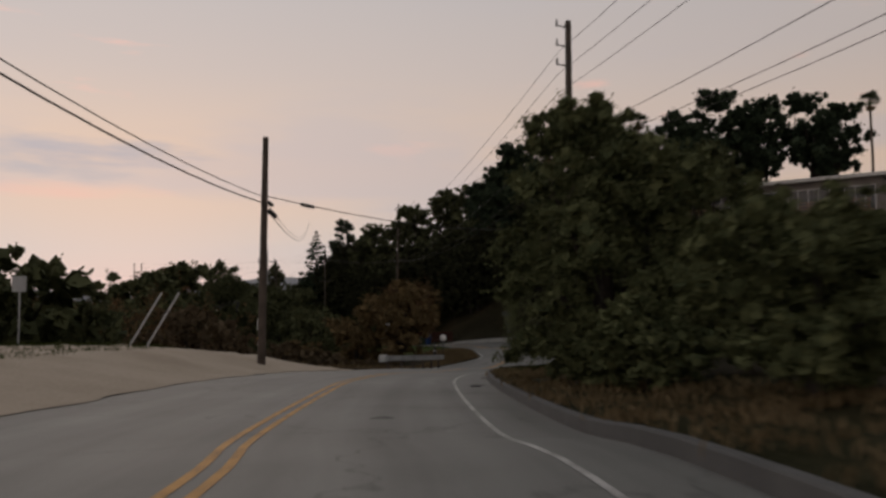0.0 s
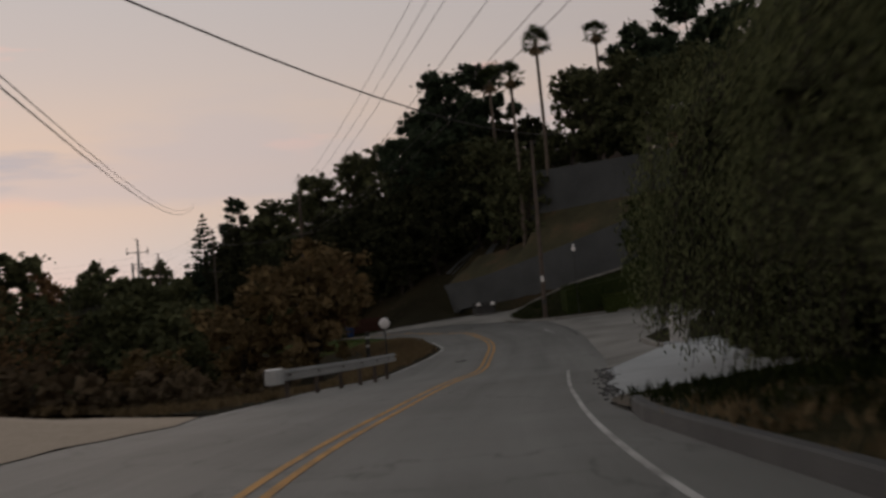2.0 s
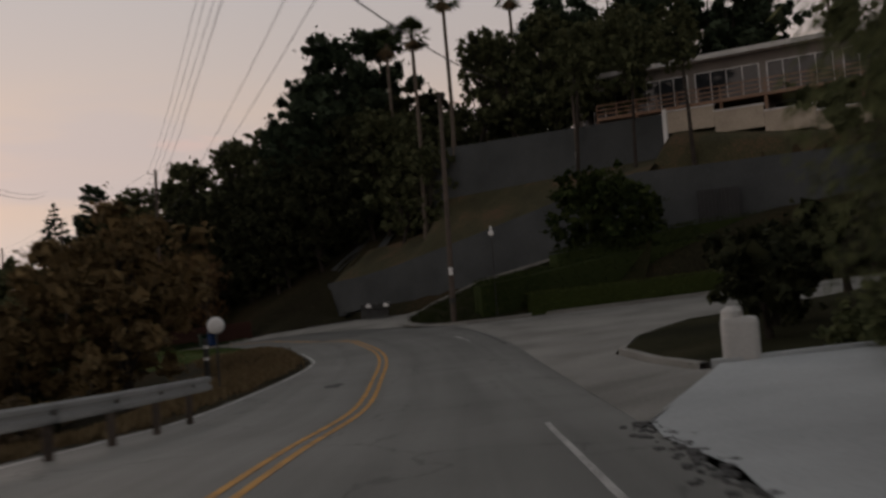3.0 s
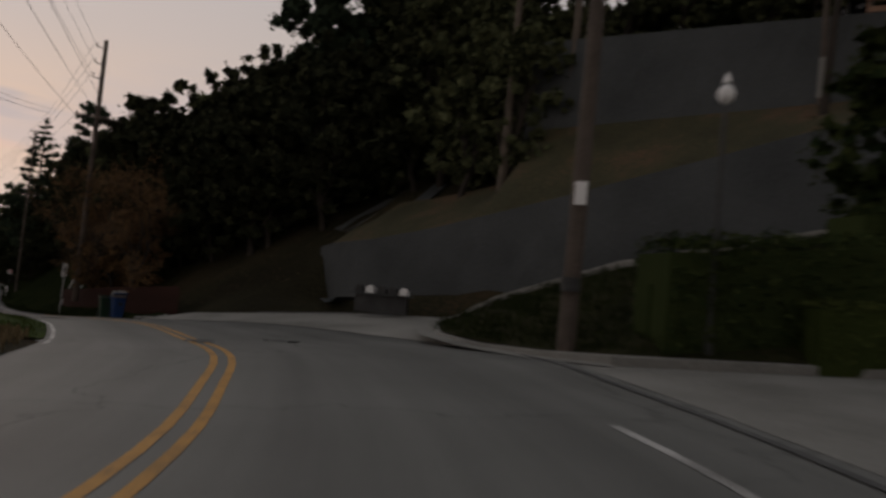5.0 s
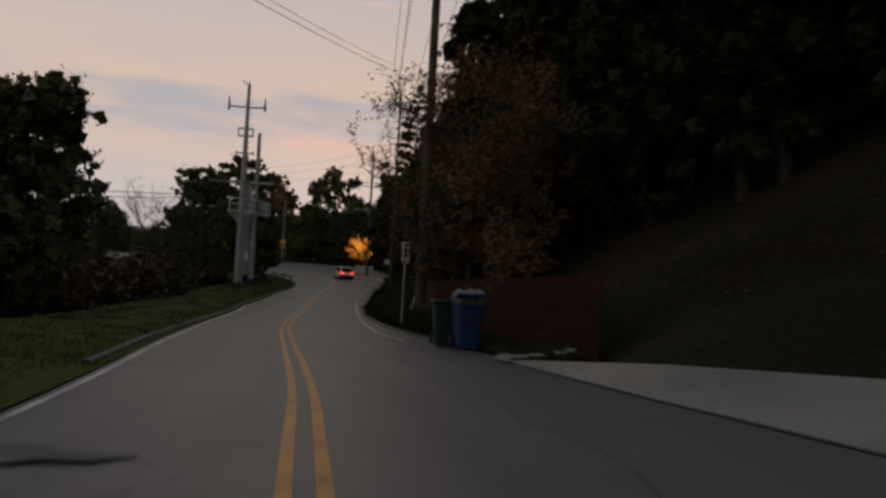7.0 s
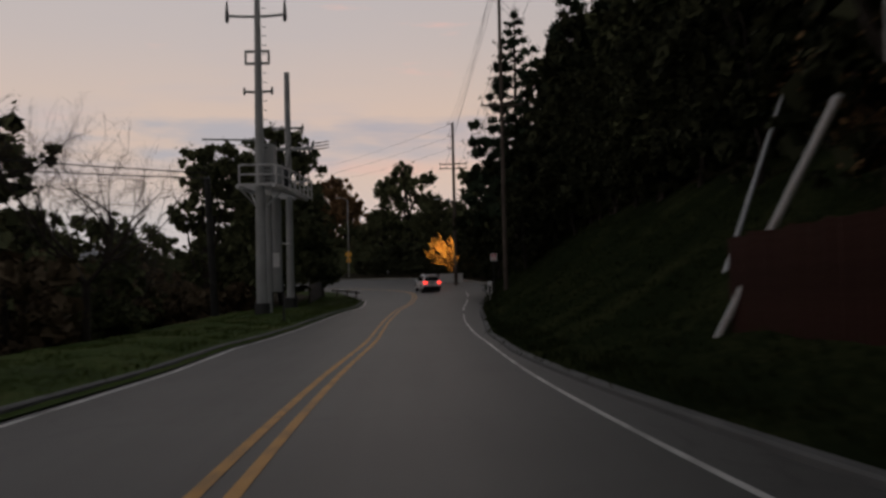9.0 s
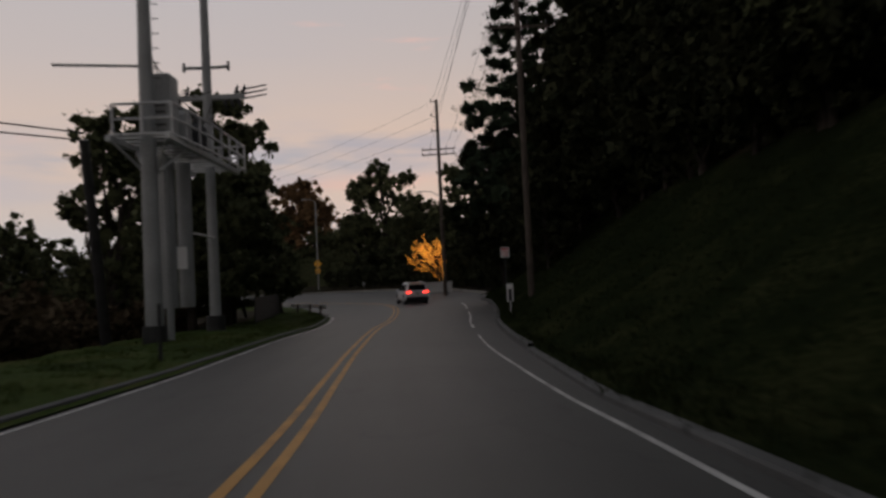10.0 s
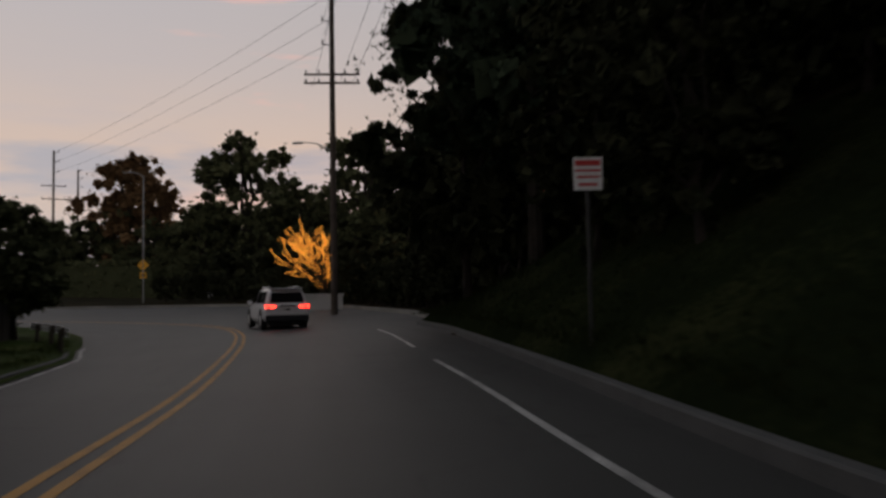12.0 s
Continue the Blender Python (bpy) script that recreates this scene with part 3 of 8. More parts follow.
def inside(outline, x, y, grow):
    """Mask of places within a polygon widened by grow, and the height of its nearest corners."""
    P = np.array([[p[0], p[1], p[2]] for p in outline])
    c = P[:, :2].mean(0)
    Q = P[:, :2] + (P[:, :2] - c) / (np.linalg.norm(P[:, :2] - c, axis=1)[:, None] + 1e-9) * grow
    m = np.zeros(len(x), bool)
    n = len(Q)
    for i in range(n):
        (x0, y0), (x1, y1) = Q[i], Q[(i + 1) % n]
        cross = ((y0 > y) != (y1 > y)) & (x < (x1 - x0) * (y - y0) / (y1 - y0 + 1e-12) + x0)
        m ^= cross
    z = np.full(len(x), 1e9)
    k = np.flatnonzero(m)
    d = np.hypot(x[k, None] - P[None, :, 0], y[k, None] - P[None, :, 1]) + 0.5
    w = 1 / d**2
    z[k] = (w * P[None, :, 2]).sum(1) / w.sum(1)
    return m, z


for outline in PAVED:
    m_in, z_in = inside(outline, GX.ravel(), GY.ravel(), 1.0)
    GZ = np.where(m_in, np.minimum(GZ, z_in - 0.4), GZ)
nxg, nyg = len(gx), len(gy)
faces = [(j * nxg + i, j * nxg + i + 1, (j + 1) * nxg + i + 1, (j + 1) * nxg + i) for j in range(nyg - 1) for i in range(nxg - 1)]
ground = raw("ground", np.stack([GX.ravel(), GY.ravel(), GZ], -1), faces, M_GROUND, smooth=True)
tagged(ground, "dry grassy hillside and valley ground beside the road", "ground", kind="structure")
bm = bmesh.new()
rim = [(-330, -150), (248, -150), (248, 408), (-330, 408)]
far = [(-4000, -3000), (4000, -3000), (4000, 4000), (-4000, 4000)]
vr = [bm.verts.new((x, y, -16)) for x, y in rim]
vf = [bm.verts.new((x, y, -30)) for x, y in far]
for i in range(4):
    bm.faces.new((vr[i], vf[i], vf[(i + 1) % 4], vr[(i + 1) % 4]))
tagged(part("far_ground", bm, M_GROUND), "distant valley floor fading towards the hills", "ground", kind="structure")


def strip(name, s0, s1, left, right, up, material, parent=None, step=1.0, cols=1, kind="structure", label="", drop=None, cat=""):
    """A ribbon of road surface between two offsets (functions of the station)."""
    ss = np.arange(s0, s1 + 1e-6, step)
    verts, fs = [], []
    for s in ss:
        a, b = left(s), right(s)
        for k in range(cols + 1):
            verts.append(road_pt(s, a + (b - a) * k / cols, up))
    w = cols + 1
    for j in range(len(ss) - 1):
        for k in range(cols):
            fs.append((j * w + k, j * w + k + 1, (j + 1) * w + k + 1, (j + 1) * w + k))
    ob = raw(name, verts, fs, material, parent, smooth=True)
    if cols > 3:
        lane = ob.data.attributes.new("lane", "FLOAT_VECTOR", "POINT")
        lane.data.foreach_set("vector", [v for s in ss for k in range(cols + 1) for v in (left(s) + (right(s) - left(s)) * k / cols, s, 0.0)])
    if label:
        tagged(ob, label, cat or name.replace("_", " "), kind=kind)
    return ob


S_END = float(S_ALL[-2])
S_SEAM = round(s_at(88))


def darker_downhill(m, s0, s1, factor):
    """The surface colour grows gradually darker down the hill."""
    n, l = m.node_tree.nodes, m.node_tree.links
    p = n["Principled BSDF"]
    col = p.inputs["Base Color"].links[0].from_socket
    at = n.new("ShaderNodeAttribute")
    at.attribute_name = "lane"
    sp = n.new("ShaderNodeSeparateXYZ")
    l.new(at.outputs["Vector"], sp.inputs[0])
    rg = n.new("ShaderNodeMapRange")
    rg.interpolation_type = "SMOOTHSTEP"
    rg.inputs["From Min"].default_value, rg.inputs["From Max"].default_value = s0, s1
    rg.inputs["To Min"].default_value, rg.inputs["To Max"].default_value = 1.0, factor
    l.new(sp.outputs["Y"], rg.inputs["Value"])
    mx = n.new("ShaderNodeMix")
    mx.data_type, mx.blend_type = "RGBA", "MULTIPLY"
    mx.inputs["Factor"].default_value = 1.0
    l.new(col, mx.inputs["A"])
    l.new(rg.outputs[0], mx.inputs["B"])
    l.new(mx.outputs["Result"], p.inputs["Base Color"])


darker_downhill(M_ASPHALT, s_at(50), s_at(150), 0.25)
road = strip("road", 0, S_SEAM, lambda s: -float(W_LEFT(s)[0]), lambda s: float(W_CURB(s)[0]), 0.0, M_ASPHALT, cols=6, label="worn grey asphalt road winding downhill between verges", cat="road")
strip("road", S_SEAM, S_END, lambda s: -float(W_LEFT(s)[0]), lambda s: float(W_CURB(s)[0]), 0.0, M_ASPHALT, cols=6, label="darker asphalt road running down to the junction", cat="road")


def line(name, s0, s1, off, width, material, label):
    ob = strip(name, s0, s1, lambda s: off(s) - width / 2, lambda s: off(s) + width / 2, 0.006, material, road)
    ob["label"] = label
    return ob


for k in (-0.13, 0.13):
    line("centre_line", 0, S_END, lambda s, k=k: k + 0.0, 0.11, M_YELLOW, "worn yellow painted centre line")
line("edge_line", s_at(-55), s_at(54.5), lambda s: float(W_LINE(s)[0]), 0.085, M_WHITE_LINE, "thin worn white edge line")
line("edge_line", s_at(77), s_at(80), lambda s: float(W_LINE(s)[0]), 0.1, M_WHITE_LINE, "thin worn white edge line")
line("edge_line", s_at(121), s_at(166), lambda s: float(W_LINE(s)[0]), 0.075, M_WHITE_LINE, "thin worn white edge line")
line("edge_line", s_at(169.5), s_at(184.5), lambda s: float(W_LINE(s)[0]), 0.1, M_WHITE_LINE, "thin worn white edge line")
line("edge_line", s_at(187), s_at(196), lambda s: float(W_LINE(s)[0]), 0.1, M_WHITE_LINE, "thin worn white edge line")
line("edge_line", s_at(47), s_at(84), lambda s: -float(W_LEFT(s)[0]) + 0.3, 0.1, M_WHITE_LINE, "thin worn white edge line")
line("edge_line", s_at(90), s_at(198), lambda s: -float(W_LEFT(s)[0]) + 0.3, 0.1, M_WHITE_LINE, "thin worn white edge line")


def verge(name, s0, s1, inner, outer, side, material, label, cols=6, lift=0.0, rough=0.04):
    """Ground strip that follows the terrain from the road's edge outwards."""
    rng = np.random.default_rng(int(s0) + 7)
    ss = np.arange(s0, s1 + 1e-6, 1.0)
    P = []
    for s in ss:
        for k in range(cols + 1):
            off = inner(s) + (outer(s) - inner(s)) * k / cols
            P.append(road_pt(s, side * off))
    P = np.array(P)
    z = ground_at(P[:, 0], P[:, 1])
    k = np.tile(np.arange(cols + 1), len(ss))
    z = np.where(k == 0, np.minimum(z, P[:, 2]) + lift, z + lift + rng.normal(0, rough, len(z)) * (k > 0))
    P[:, 2] = z
    w = cols + 1
    fs = [(j * w + i, j * w + i + 1, (j + 1) * w + i + 1, (j + 1) * w + i) for j in range(len(ss) - 1) for i in range(cols)]
    ob = raw(name, P, fs, material, smooth=True)
    return tagged(ob, label, "verge", kind="structure")


edge_l, edge_r = (lambda s: float(W_LEFT(s)[0]) - 0.15), (lambda s: float(W_CURB(s)[0]) + 0.1)
edge_dirt = lambda s: float(W_LEFT(s)[0]) - 0.1 + 0.5 * noise.noise((s * 0.31, 2.0, 0.0)) + 0.3 * noise.noise((s * 0.93, 7.0, 0.0))
verge("dirt_shoulder", 0, s_at(47), edge_dirt, lambda s: 15.5, -1, M_DIRT, "pale tyre-marked dirt pull-out beside the road", cols=10, lift=0.02, rough=0.03)
verge("verge", s_at(47), s_at(92), edge_l, lambda s: 10.0, -1, M_GROUND, "dark weedy verge behind the guardrail", lift=0.01)
verge("grass_verge", s_at(92), S_END, edge_l, lambda s: 10.0, -1, M_GRASS, "short green grass verge along the road", lift=0.03)
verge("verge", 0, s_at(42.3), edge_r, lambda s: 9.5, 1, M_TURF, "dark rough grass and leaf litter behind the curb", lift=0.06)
verge("bank", s_at(113), s_at(197), edge_r, lambda s: 13.0 - max(0.0, 11.9 - float(W_CURB(s)[0])) * max(0.0, min(1.0, (s_at(130) - s) / 8.0)), 1, M_SHADED_BANK, "dark grassy bank rising from the road", lift=0.04, cols=8)


def curb(s0, s1, off, height, side, label, width=0.16, material=None, gutter=0.0):
    """Curb of real stone-like section; one object."""
    ss = np.arange(s0, s1 + 1e-6, 1.0)
    verts, fs = [], []
    for s in ss:
        o = off(s)
        sec = [(o, -0.1), (o + side * 0.02, height - 0.02), (o + side * 0.05, height), (o + side * (width - 0.02), height), (o + side * width, -0.1)]
        for u, v in sec:
            p = road_pt(s, u)
            verts.append((p[0], p[1], p[2] + v))
    n = 5
    for j in range(len(ss) - 1):
        for k in range(n - 1):
            fs.append((j * n + k, j * n + k + 1, (j + 1) * n + k + 1, (j + 1) * n + k))
    ob = raw("curb", verts, fs, material or M_CURB, smooth=False)
    return tagged(ob, label, "curb", kind="structure")


curb(s_at(-50), s_at(42.4), lambda s: float(W_CURB(s)[0]), 0.2, 1, "grey rolled asphalt berm curb with weeds", 0.2, M_PATCH)
curb(s_at(119), s_at(159.3), lambda s: float(W_CURB(s)[0]), 0.07, 1, "low broken concrete road edge", 0.2, M_PATCH)
curb(s_at(159), s_at(197), lambda s: float(W_CURB(s)[0]), 0.16, 1, "worn dark grey concrete curb below the bank", 0.2, M_PATCH)
curb(s_at(112), s_at(195), lambda s: -float(W_LEFT(s)[0]), 0.11, -1, "dark mossy concrete curb along the grass", 0.18, M_PATCH)


def sheet(name, pts, material, label, cat, up=0.02, div=10, zs=None):
    """A flat-ish paved area: quad patch of four corners, following the given heights."""
    a, b, c, d = [Vector(p) for p in pts]
    verts, fs = [], []
    for j in range(div + 1):
        for i in range(div + 1):
            u, v = i / div, j / div
            p = a * (1 - u) * (1 - v) + b * u * (1 - v) + c * u * v + d * (1 - u) * v
            verts.append((p.x, p.y, p.z + up))
    w = div + 1
    fs = [(j * w + i, j * w + i + 1, (j + 1) * w + i + 1, (j + 1) * w + i) for j in range(div) for i in range(div)]
    return tagged(raw(name, verts, fs, material, smooth=True), label, cat, kind="structure")


def area(name, outline, material, label, cat, up=0.0):
    bm = bmesh.new()
    f = bm.faces.new([bm.verts.new((p[0], p[1], p[2] + up)) for p in outline])
    bmesh.ops.triangulate(bm, faces=[f])
    if sum(t.normal.z for t in bm.faces) < 0:
        bmesh.ops.reverse_faces(bm, faces=bm.faces[:])
    ob = part(name, bm, material)
    return tagged(ob, label, cat, kind="structure")


def solid_curb(pts, h, w, label, material=None):
    """Curb along free points."""
    bm = bmesh.new()
    prev = None
    n = len(pts)
    for i, p in enumerate(pts):
        p = Vector(p)
        d = (Vector(pts[min(i + 1, n - 1)]) - Vector(pts[max(i - 1, 0)]))
        d.z = 0
        d.normalize()
        o = Vector((d.y, -d.x, 0)) * w
        ring = [bm.verts.new(p + o * a + Vector((0, 0, b))) for a, b in ((0, -0.35), (0.08, h - 0.02), (0.2, h), (0.92, h), (1, -0.35))]
        if prev:
            for k in range(4):
                bm.faces.new((prev[k], prev[k + 1], ring[k + 1], ring[k]))
        prev = ring
    bmesh.ops.recalc_face_normals(bm, faces=bm.faces[:])
    return tagged(part("curb", bm, material or M_CURB), label, "curb", kind="structure")


# pale slab in front of the pepper tree
slab = area("driveway_slab", OUT_SLAB, M_SLAB,
            "pale smooth concrete driveway slab beside the road", "driveway", 0.015)
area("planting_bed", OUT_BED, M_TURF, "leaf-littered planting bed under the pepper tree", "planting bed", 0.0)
bm = bmesh.new()
rng = random.Random(5)
for k in range(200):
    y = 43.0 + k * 0.053
    p = edge_pt(y, rng.gauss(-0.02, 0.13))
    q = rng.uniform(0.5, 1.2)
    box(bm, p + Vector((0, 0, 0.012)), (0.075 * q * rng.uniform(0.6, 1.6), 0.075 * q * rng.uniform(0.6, 1.6), 0.03 * q), Matrix.Rotation(rng.uniform(0, 3), 3, "Z"), 0.012)
tagged(part("broken_asphalt_edge", bm, M_PATCH), "crumbled dark asphalt along the slab's edge", "rubble", kind="stuff")

area("side_street", OUT_STREET, M_CONCRETE,
     "grey concrete side street joining the road", "side street", 0.004)
apron = area("driveway_apron", OUT_APRON, M_CONCRETE,
             "worn grey concrete driveway apron with a gutter", "driveway", 0.012)
ramp_near, ramp_far = RAMP_NEAR, RAMP_FAR
verts = [p for ab in zip(ramp_near, ramp_far) for p in ab]
tagged(raw("ramp_driveway", verts, [(2 * i, 2 * i + 1, 2 * i + 3, 2 * i + 2) for i in range(4)], M_CONCRETE), "steep concrete driveway ramp below the retaining wall", "driveway", kind="structure")
solid_curb([(x - 0.1, y - 0.15, z) for x, y, z in ramp_near], 0.14, -0.22, "pale concrete curb along the ramp", M_CONCRETE)
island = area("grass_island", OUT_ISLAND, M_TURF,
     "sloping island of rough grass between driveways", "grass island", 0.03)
solid_curb([(12.95, 95.6, -3.42), (12.35, 94.6, -3.5), (11.95, 92, -3.58), (12.2, 89, -3.58), (12.85, 87, -3.52), (13.7, 85.4, -3.42), (25, 85.1, -3.05), (48, 85.0, -2.2)], 0.17, -0.2, "grey concrete curb around the grass island", M_CONCRETE)
area("gutter_pan", [(12.4, 94.9, -3.44), (11.97, 92, -3.47), (12.22, 89, -3.47), (12.87, 87, -3.46), (13.7, 85.42, -3.40), (13.5, 84.95, -3.41), (12.5, 86.8, -3.48), (11.8, 88.9, -3.5), (11.55, 92, -3.5), (11.9, 94.8, -3.46)], M_CONCRETE, "worn concrete gutter pan beside the island curb", "gutter", 0.0)
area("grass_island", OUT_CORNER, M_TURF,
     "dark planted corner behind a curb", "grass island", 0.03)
solid_curb([(9.9, 56.4, -3.0), (11.0, 60.4, -3.25), (11.6, 63.2, -3.3), (13.7, 66.5, -3.3), (17.8, 70.2, -3.2), (26, 73.2, -3.0), (48, 76, -2.2)], 0.15, 0.22, "pale concrete curb at the side street corner", M_CONCRETE)
solid_curb([(9.6, 55.5, -2.8), (11.6, 54.5, -2.65), (20, 50.7, -2.22)], 0.12, 0.2, "white painted curb behind the slab", M_SLAB)

solid_curb([(7.3, 109.5, -3.98), (9.2, 108.5, -3.8), (11.2, 107.5, -3.6), (13.4, 105.9, -3.42)], 0.06, 0.25, "low dark concrete kerb at the back of the apron", M_PATCH)
ditch = [(10.1, 108.9), (11.5, 110.8), (12.9, 112.7), (14.4, 114.7), (16.1, 116.9)]
verts, fs = [], []
for k, (x, y) in enumerate(ditch):
    for u, dz in ((-0.45, 0.2), (-0.12, 0.02), (0.12, 0.02), (0.45, 0.2)):
        px_, py_ = x + 0.8 * u, y - 0.6 * u
        verts.append((px_, py_, gz(px_, py_) + dz))
fs = [(4 * k + j, 4 * k + j + 1, 4 * k + j + 5, 4 * k + j + 4) for k in range(len(ditch) - 1) for j in range(3)]
tagged(raw("drain_channel", verts, fs, M_SHOTCRETE), "grey concrete drain channel running up the slope", "drain channel", kind="structure")

# the wide junction at the foot of the hill
s_j, inner, outer = S_J, J_INNER, J_OUTER
verts, fs = [], []
for a, b in zip(inner, outer):
    for k in range(7):
        verts.append(tuple(Vector(a).lerp(Vector(b), k / 6)))
for j in range(len(s_j) - 1):
    for k in range(6):
        fs.append((j * 7 + k, j * 7 + k + 1, (j + 1) * 7 + k + 1, (j + 1) * 7 + k))
tagged(raw("junction", verts, fs, M_ASPHALT_DARK, smooth=True), "wide asphalt junction at the bottom of the hill", "road", kind="structure")
solid_curb([(x, y, z) for x, y, z in outer], 0.2, -0.25, "pale curb on the far side of the junction", M_CONCRETE)


def patch(x, y, w, l, rot, label):
    i, d = nearest([x], [y])
    bm = bmesh.new()
    rng = random.Random(int(x * 10) + 77)
    vs = []
    for k in range(22):
        a = k / 22 * math.tau
        r = rng.uniform(0.55, 1.15)
        p = Matrix.Rotation(rot, 3, "Z") @ Vector((math.cos(a) * w / 2 * r, math.sin(a) * l / 2 * r, 0))
        px, py = x + p.x, y + p.y
        ii, dd = nearest([px], [py])
        vs.append(bm.verts.new((px, py, RZ[ii[0]] + RB[ii[0]] * (dd[0] - 1) + 0.011)))
    f = bm.faces.new(vs)
    bmesh.ops.triangulate(bm, faces=[f])
    if bm.faces[:][0].normal.z < 0:
        bmesh.ops.reverse_faces(bm, faces=bm.faces[:])
    ob = part("asphalt_patch", bm, M_PATCH, road, label)


patch(-0.8, 14.8, 0.55, 0.6, 0, "dark patched asphalt")
patch(1.3, 24.8, 0.6, 0.9, -0.1, "dark patched asphalt")
patch(-0.35, 104.7, 2.0, 0.7, 0.35, "dark patched asphalt")
patch(6.55, 91.6, 0.75, 1.7, 0.12, "dark asphalt repair across the yellow lines")
patch(8.3, 92.2, 0.5, 1.6, 0.5, "dark patched asphalt")
patch(4.2, 66.5, 0.6, 1.4, -0.2, "dark patched asphalt")
patch(1.9, 30.5, 0.5, 0.7, 0, "dark patched asphalt")
for k, (y, off, l) in enumerate(((88, 1.9, 5), (90, 3.4, 6), (97, 3.0, 7), (104, 2.2, 4), (116, 1.6, 5), (126, 2.2, 4))):
    s = s_at(y)
    strip("crack_seal", s, s + l, lambda s, o=off: o + 0.12 * math.sin(s * 1.7), lambda s, o=off: o + 0.12 * math.sin(s * 1.7) + 0.035, 0.004, M_PATCH, road, step=0.5)
# gutter seam between asphalt and apron
strip("gutter_seam", s_at(74), s_at(112), lambda s: float(W_CURB(s)[0]) - 0.32, lambda s: float(W_CURB(s)[0]) - 0.22, 0.016, M_PATCH, road)


# ---------------------------------------------------------------- retaining walls
def retaining(name, a0, a1, q, zb, zt, thick, label, rounded=True):
    rng = np.random.default_rng(3)
    aa = np.linspace(a0, a1, 60)
    verts, fs = [], []
    for k, a in enumerate(aa):
        pull, t = 0.0, 0.0
        if rounded:
            t = max(0.0, 1 - (a - a0) / 5.0)
            pull = 2.2 * t * t
        b, t_ = zb(a), zt(a)
        for j in range(7):
            f = j / 6
            p = WALL_U * (a + 1.8 * t * (1 - f) ** 1.4) + WALL_N * (q + pull + 0.25 * f + float(rng.normal(0, 0.015)))
            verts.append((p.x, p.y, b + (t_ - b) * f))
        p = WALL_U * a + WALL_N * (q + pull + 0.25 + thick)
        verts.append((p.x, p.y, t_ + 0.02))
        p += WALL_U * 1.8 * t
        verts.append((p.x, p.y, b))
    n = 9
    for k in range(len(aa) - 1):
        for j in range(n - 1):
            fs.append((k * n + j, (k + 1) * n + j, (k + 1) * n + j + 1, k * n + j + 1))
    fs.append(tuple(range(n)))
    fs.append(tuple((len(aa) - 1) * n + j for j in reversed(range(n))))
    return tagged(raw(name, verts, fs, M_SHOTCRETE, smooth=False), label, "retaining wall", kind="structure")


retaining("wall_lower", -70.5, -22, Q_LOW - 0.1, lambda a: -5.8, lambda a: float(wall_tops(a)[0]), 0.5, "smooth grey shotcrete retaining wall rising with the slope")
retaining("wall_upper", -60.5, -40.4, Q_UP - 0.1, lambda a: float(wall_tops(a)[1]) - 1.5, lambda a: float(wall_tops(a)[2]), 0.5, "grey upper retaining wall below the house", False)

aa = np.linspace(-69.5, -41, 30)
verts, fs = [], []
for a in aa:
    lo, ub, ut = (float(v) for v in wall_tops(a))
    up = ub if a > -60.6 else lo + 2.6
    for f in (0, 0.3, 0.65, 1.0):
        p = WALL_U * a + WALL_N * (Q_LOW + 0.3 + max(0.0, 2.2 * max(0.0, 1 - (a + 70.5) / 5.0) ** 2) + (Q_UP - Q_LOW - 0.15) * f)
        verts.append((p.x, p.y, lo - 0.03 + (up - lo + 0.05) * f + (0.12 * noise.noise((a * 0.8, f * 3, 0)) if 0 < f < 1 else 0)))
for k in range(len(aa) - 1):
    for j in range(3):
        fs.append((k * 4 + j, (k + 1) * 4 + j, (k + 1) * 4 + j + 1, k * 4 + j + 1))
tagged(raw("terrace", verts, fs, M_TERRACE, smooth=True), "reddish brown soil and grass strip between the walls", "terrace", kind="structure")

# shallow concrete ditch that carries water down past the end of the lower wall
brow = [Vector(p) for p in ((10.9, 119.2), (12.1, 119.9), (13.6, 120.6), (15.4, 120.9), (17.4, 120.7), (19.6, 119.8))]
verts, fs = [], []
for k, p in enumerate(brow):
    d = (brow[min(k + 1, len(brow) - 1)] - brow[max(k - 1, 0)]).normalized()
    side = Vector((d.y, -d.x))
    for u, lift in ((-0.6, -0.3), (-0.58, 0.08), (-0.46, 0.09), (-0.2, 0.02), (0.2, 0.02), (0.46, 0.09), (0.58, 0.08), (0.6, -0.3)):
        q = p + side * u
        verts.append((q.x, q.y, gz(q.x, q.y) + lift))
for k in range(len(brow) - 1):
    for j in range(7):
        fs.append((k * 8 + j, k * 8 + j + 1, (k + 1) * 8 + j + 1, (k + 1) * 8 + j))
tagged(raw("brow_ditch", verts, fs, M_SHOTCRETE, smooth=False), "grey concrete ditch running down the hillside past the wall", "drain")

# ---------------------------------------------------------------- foliage


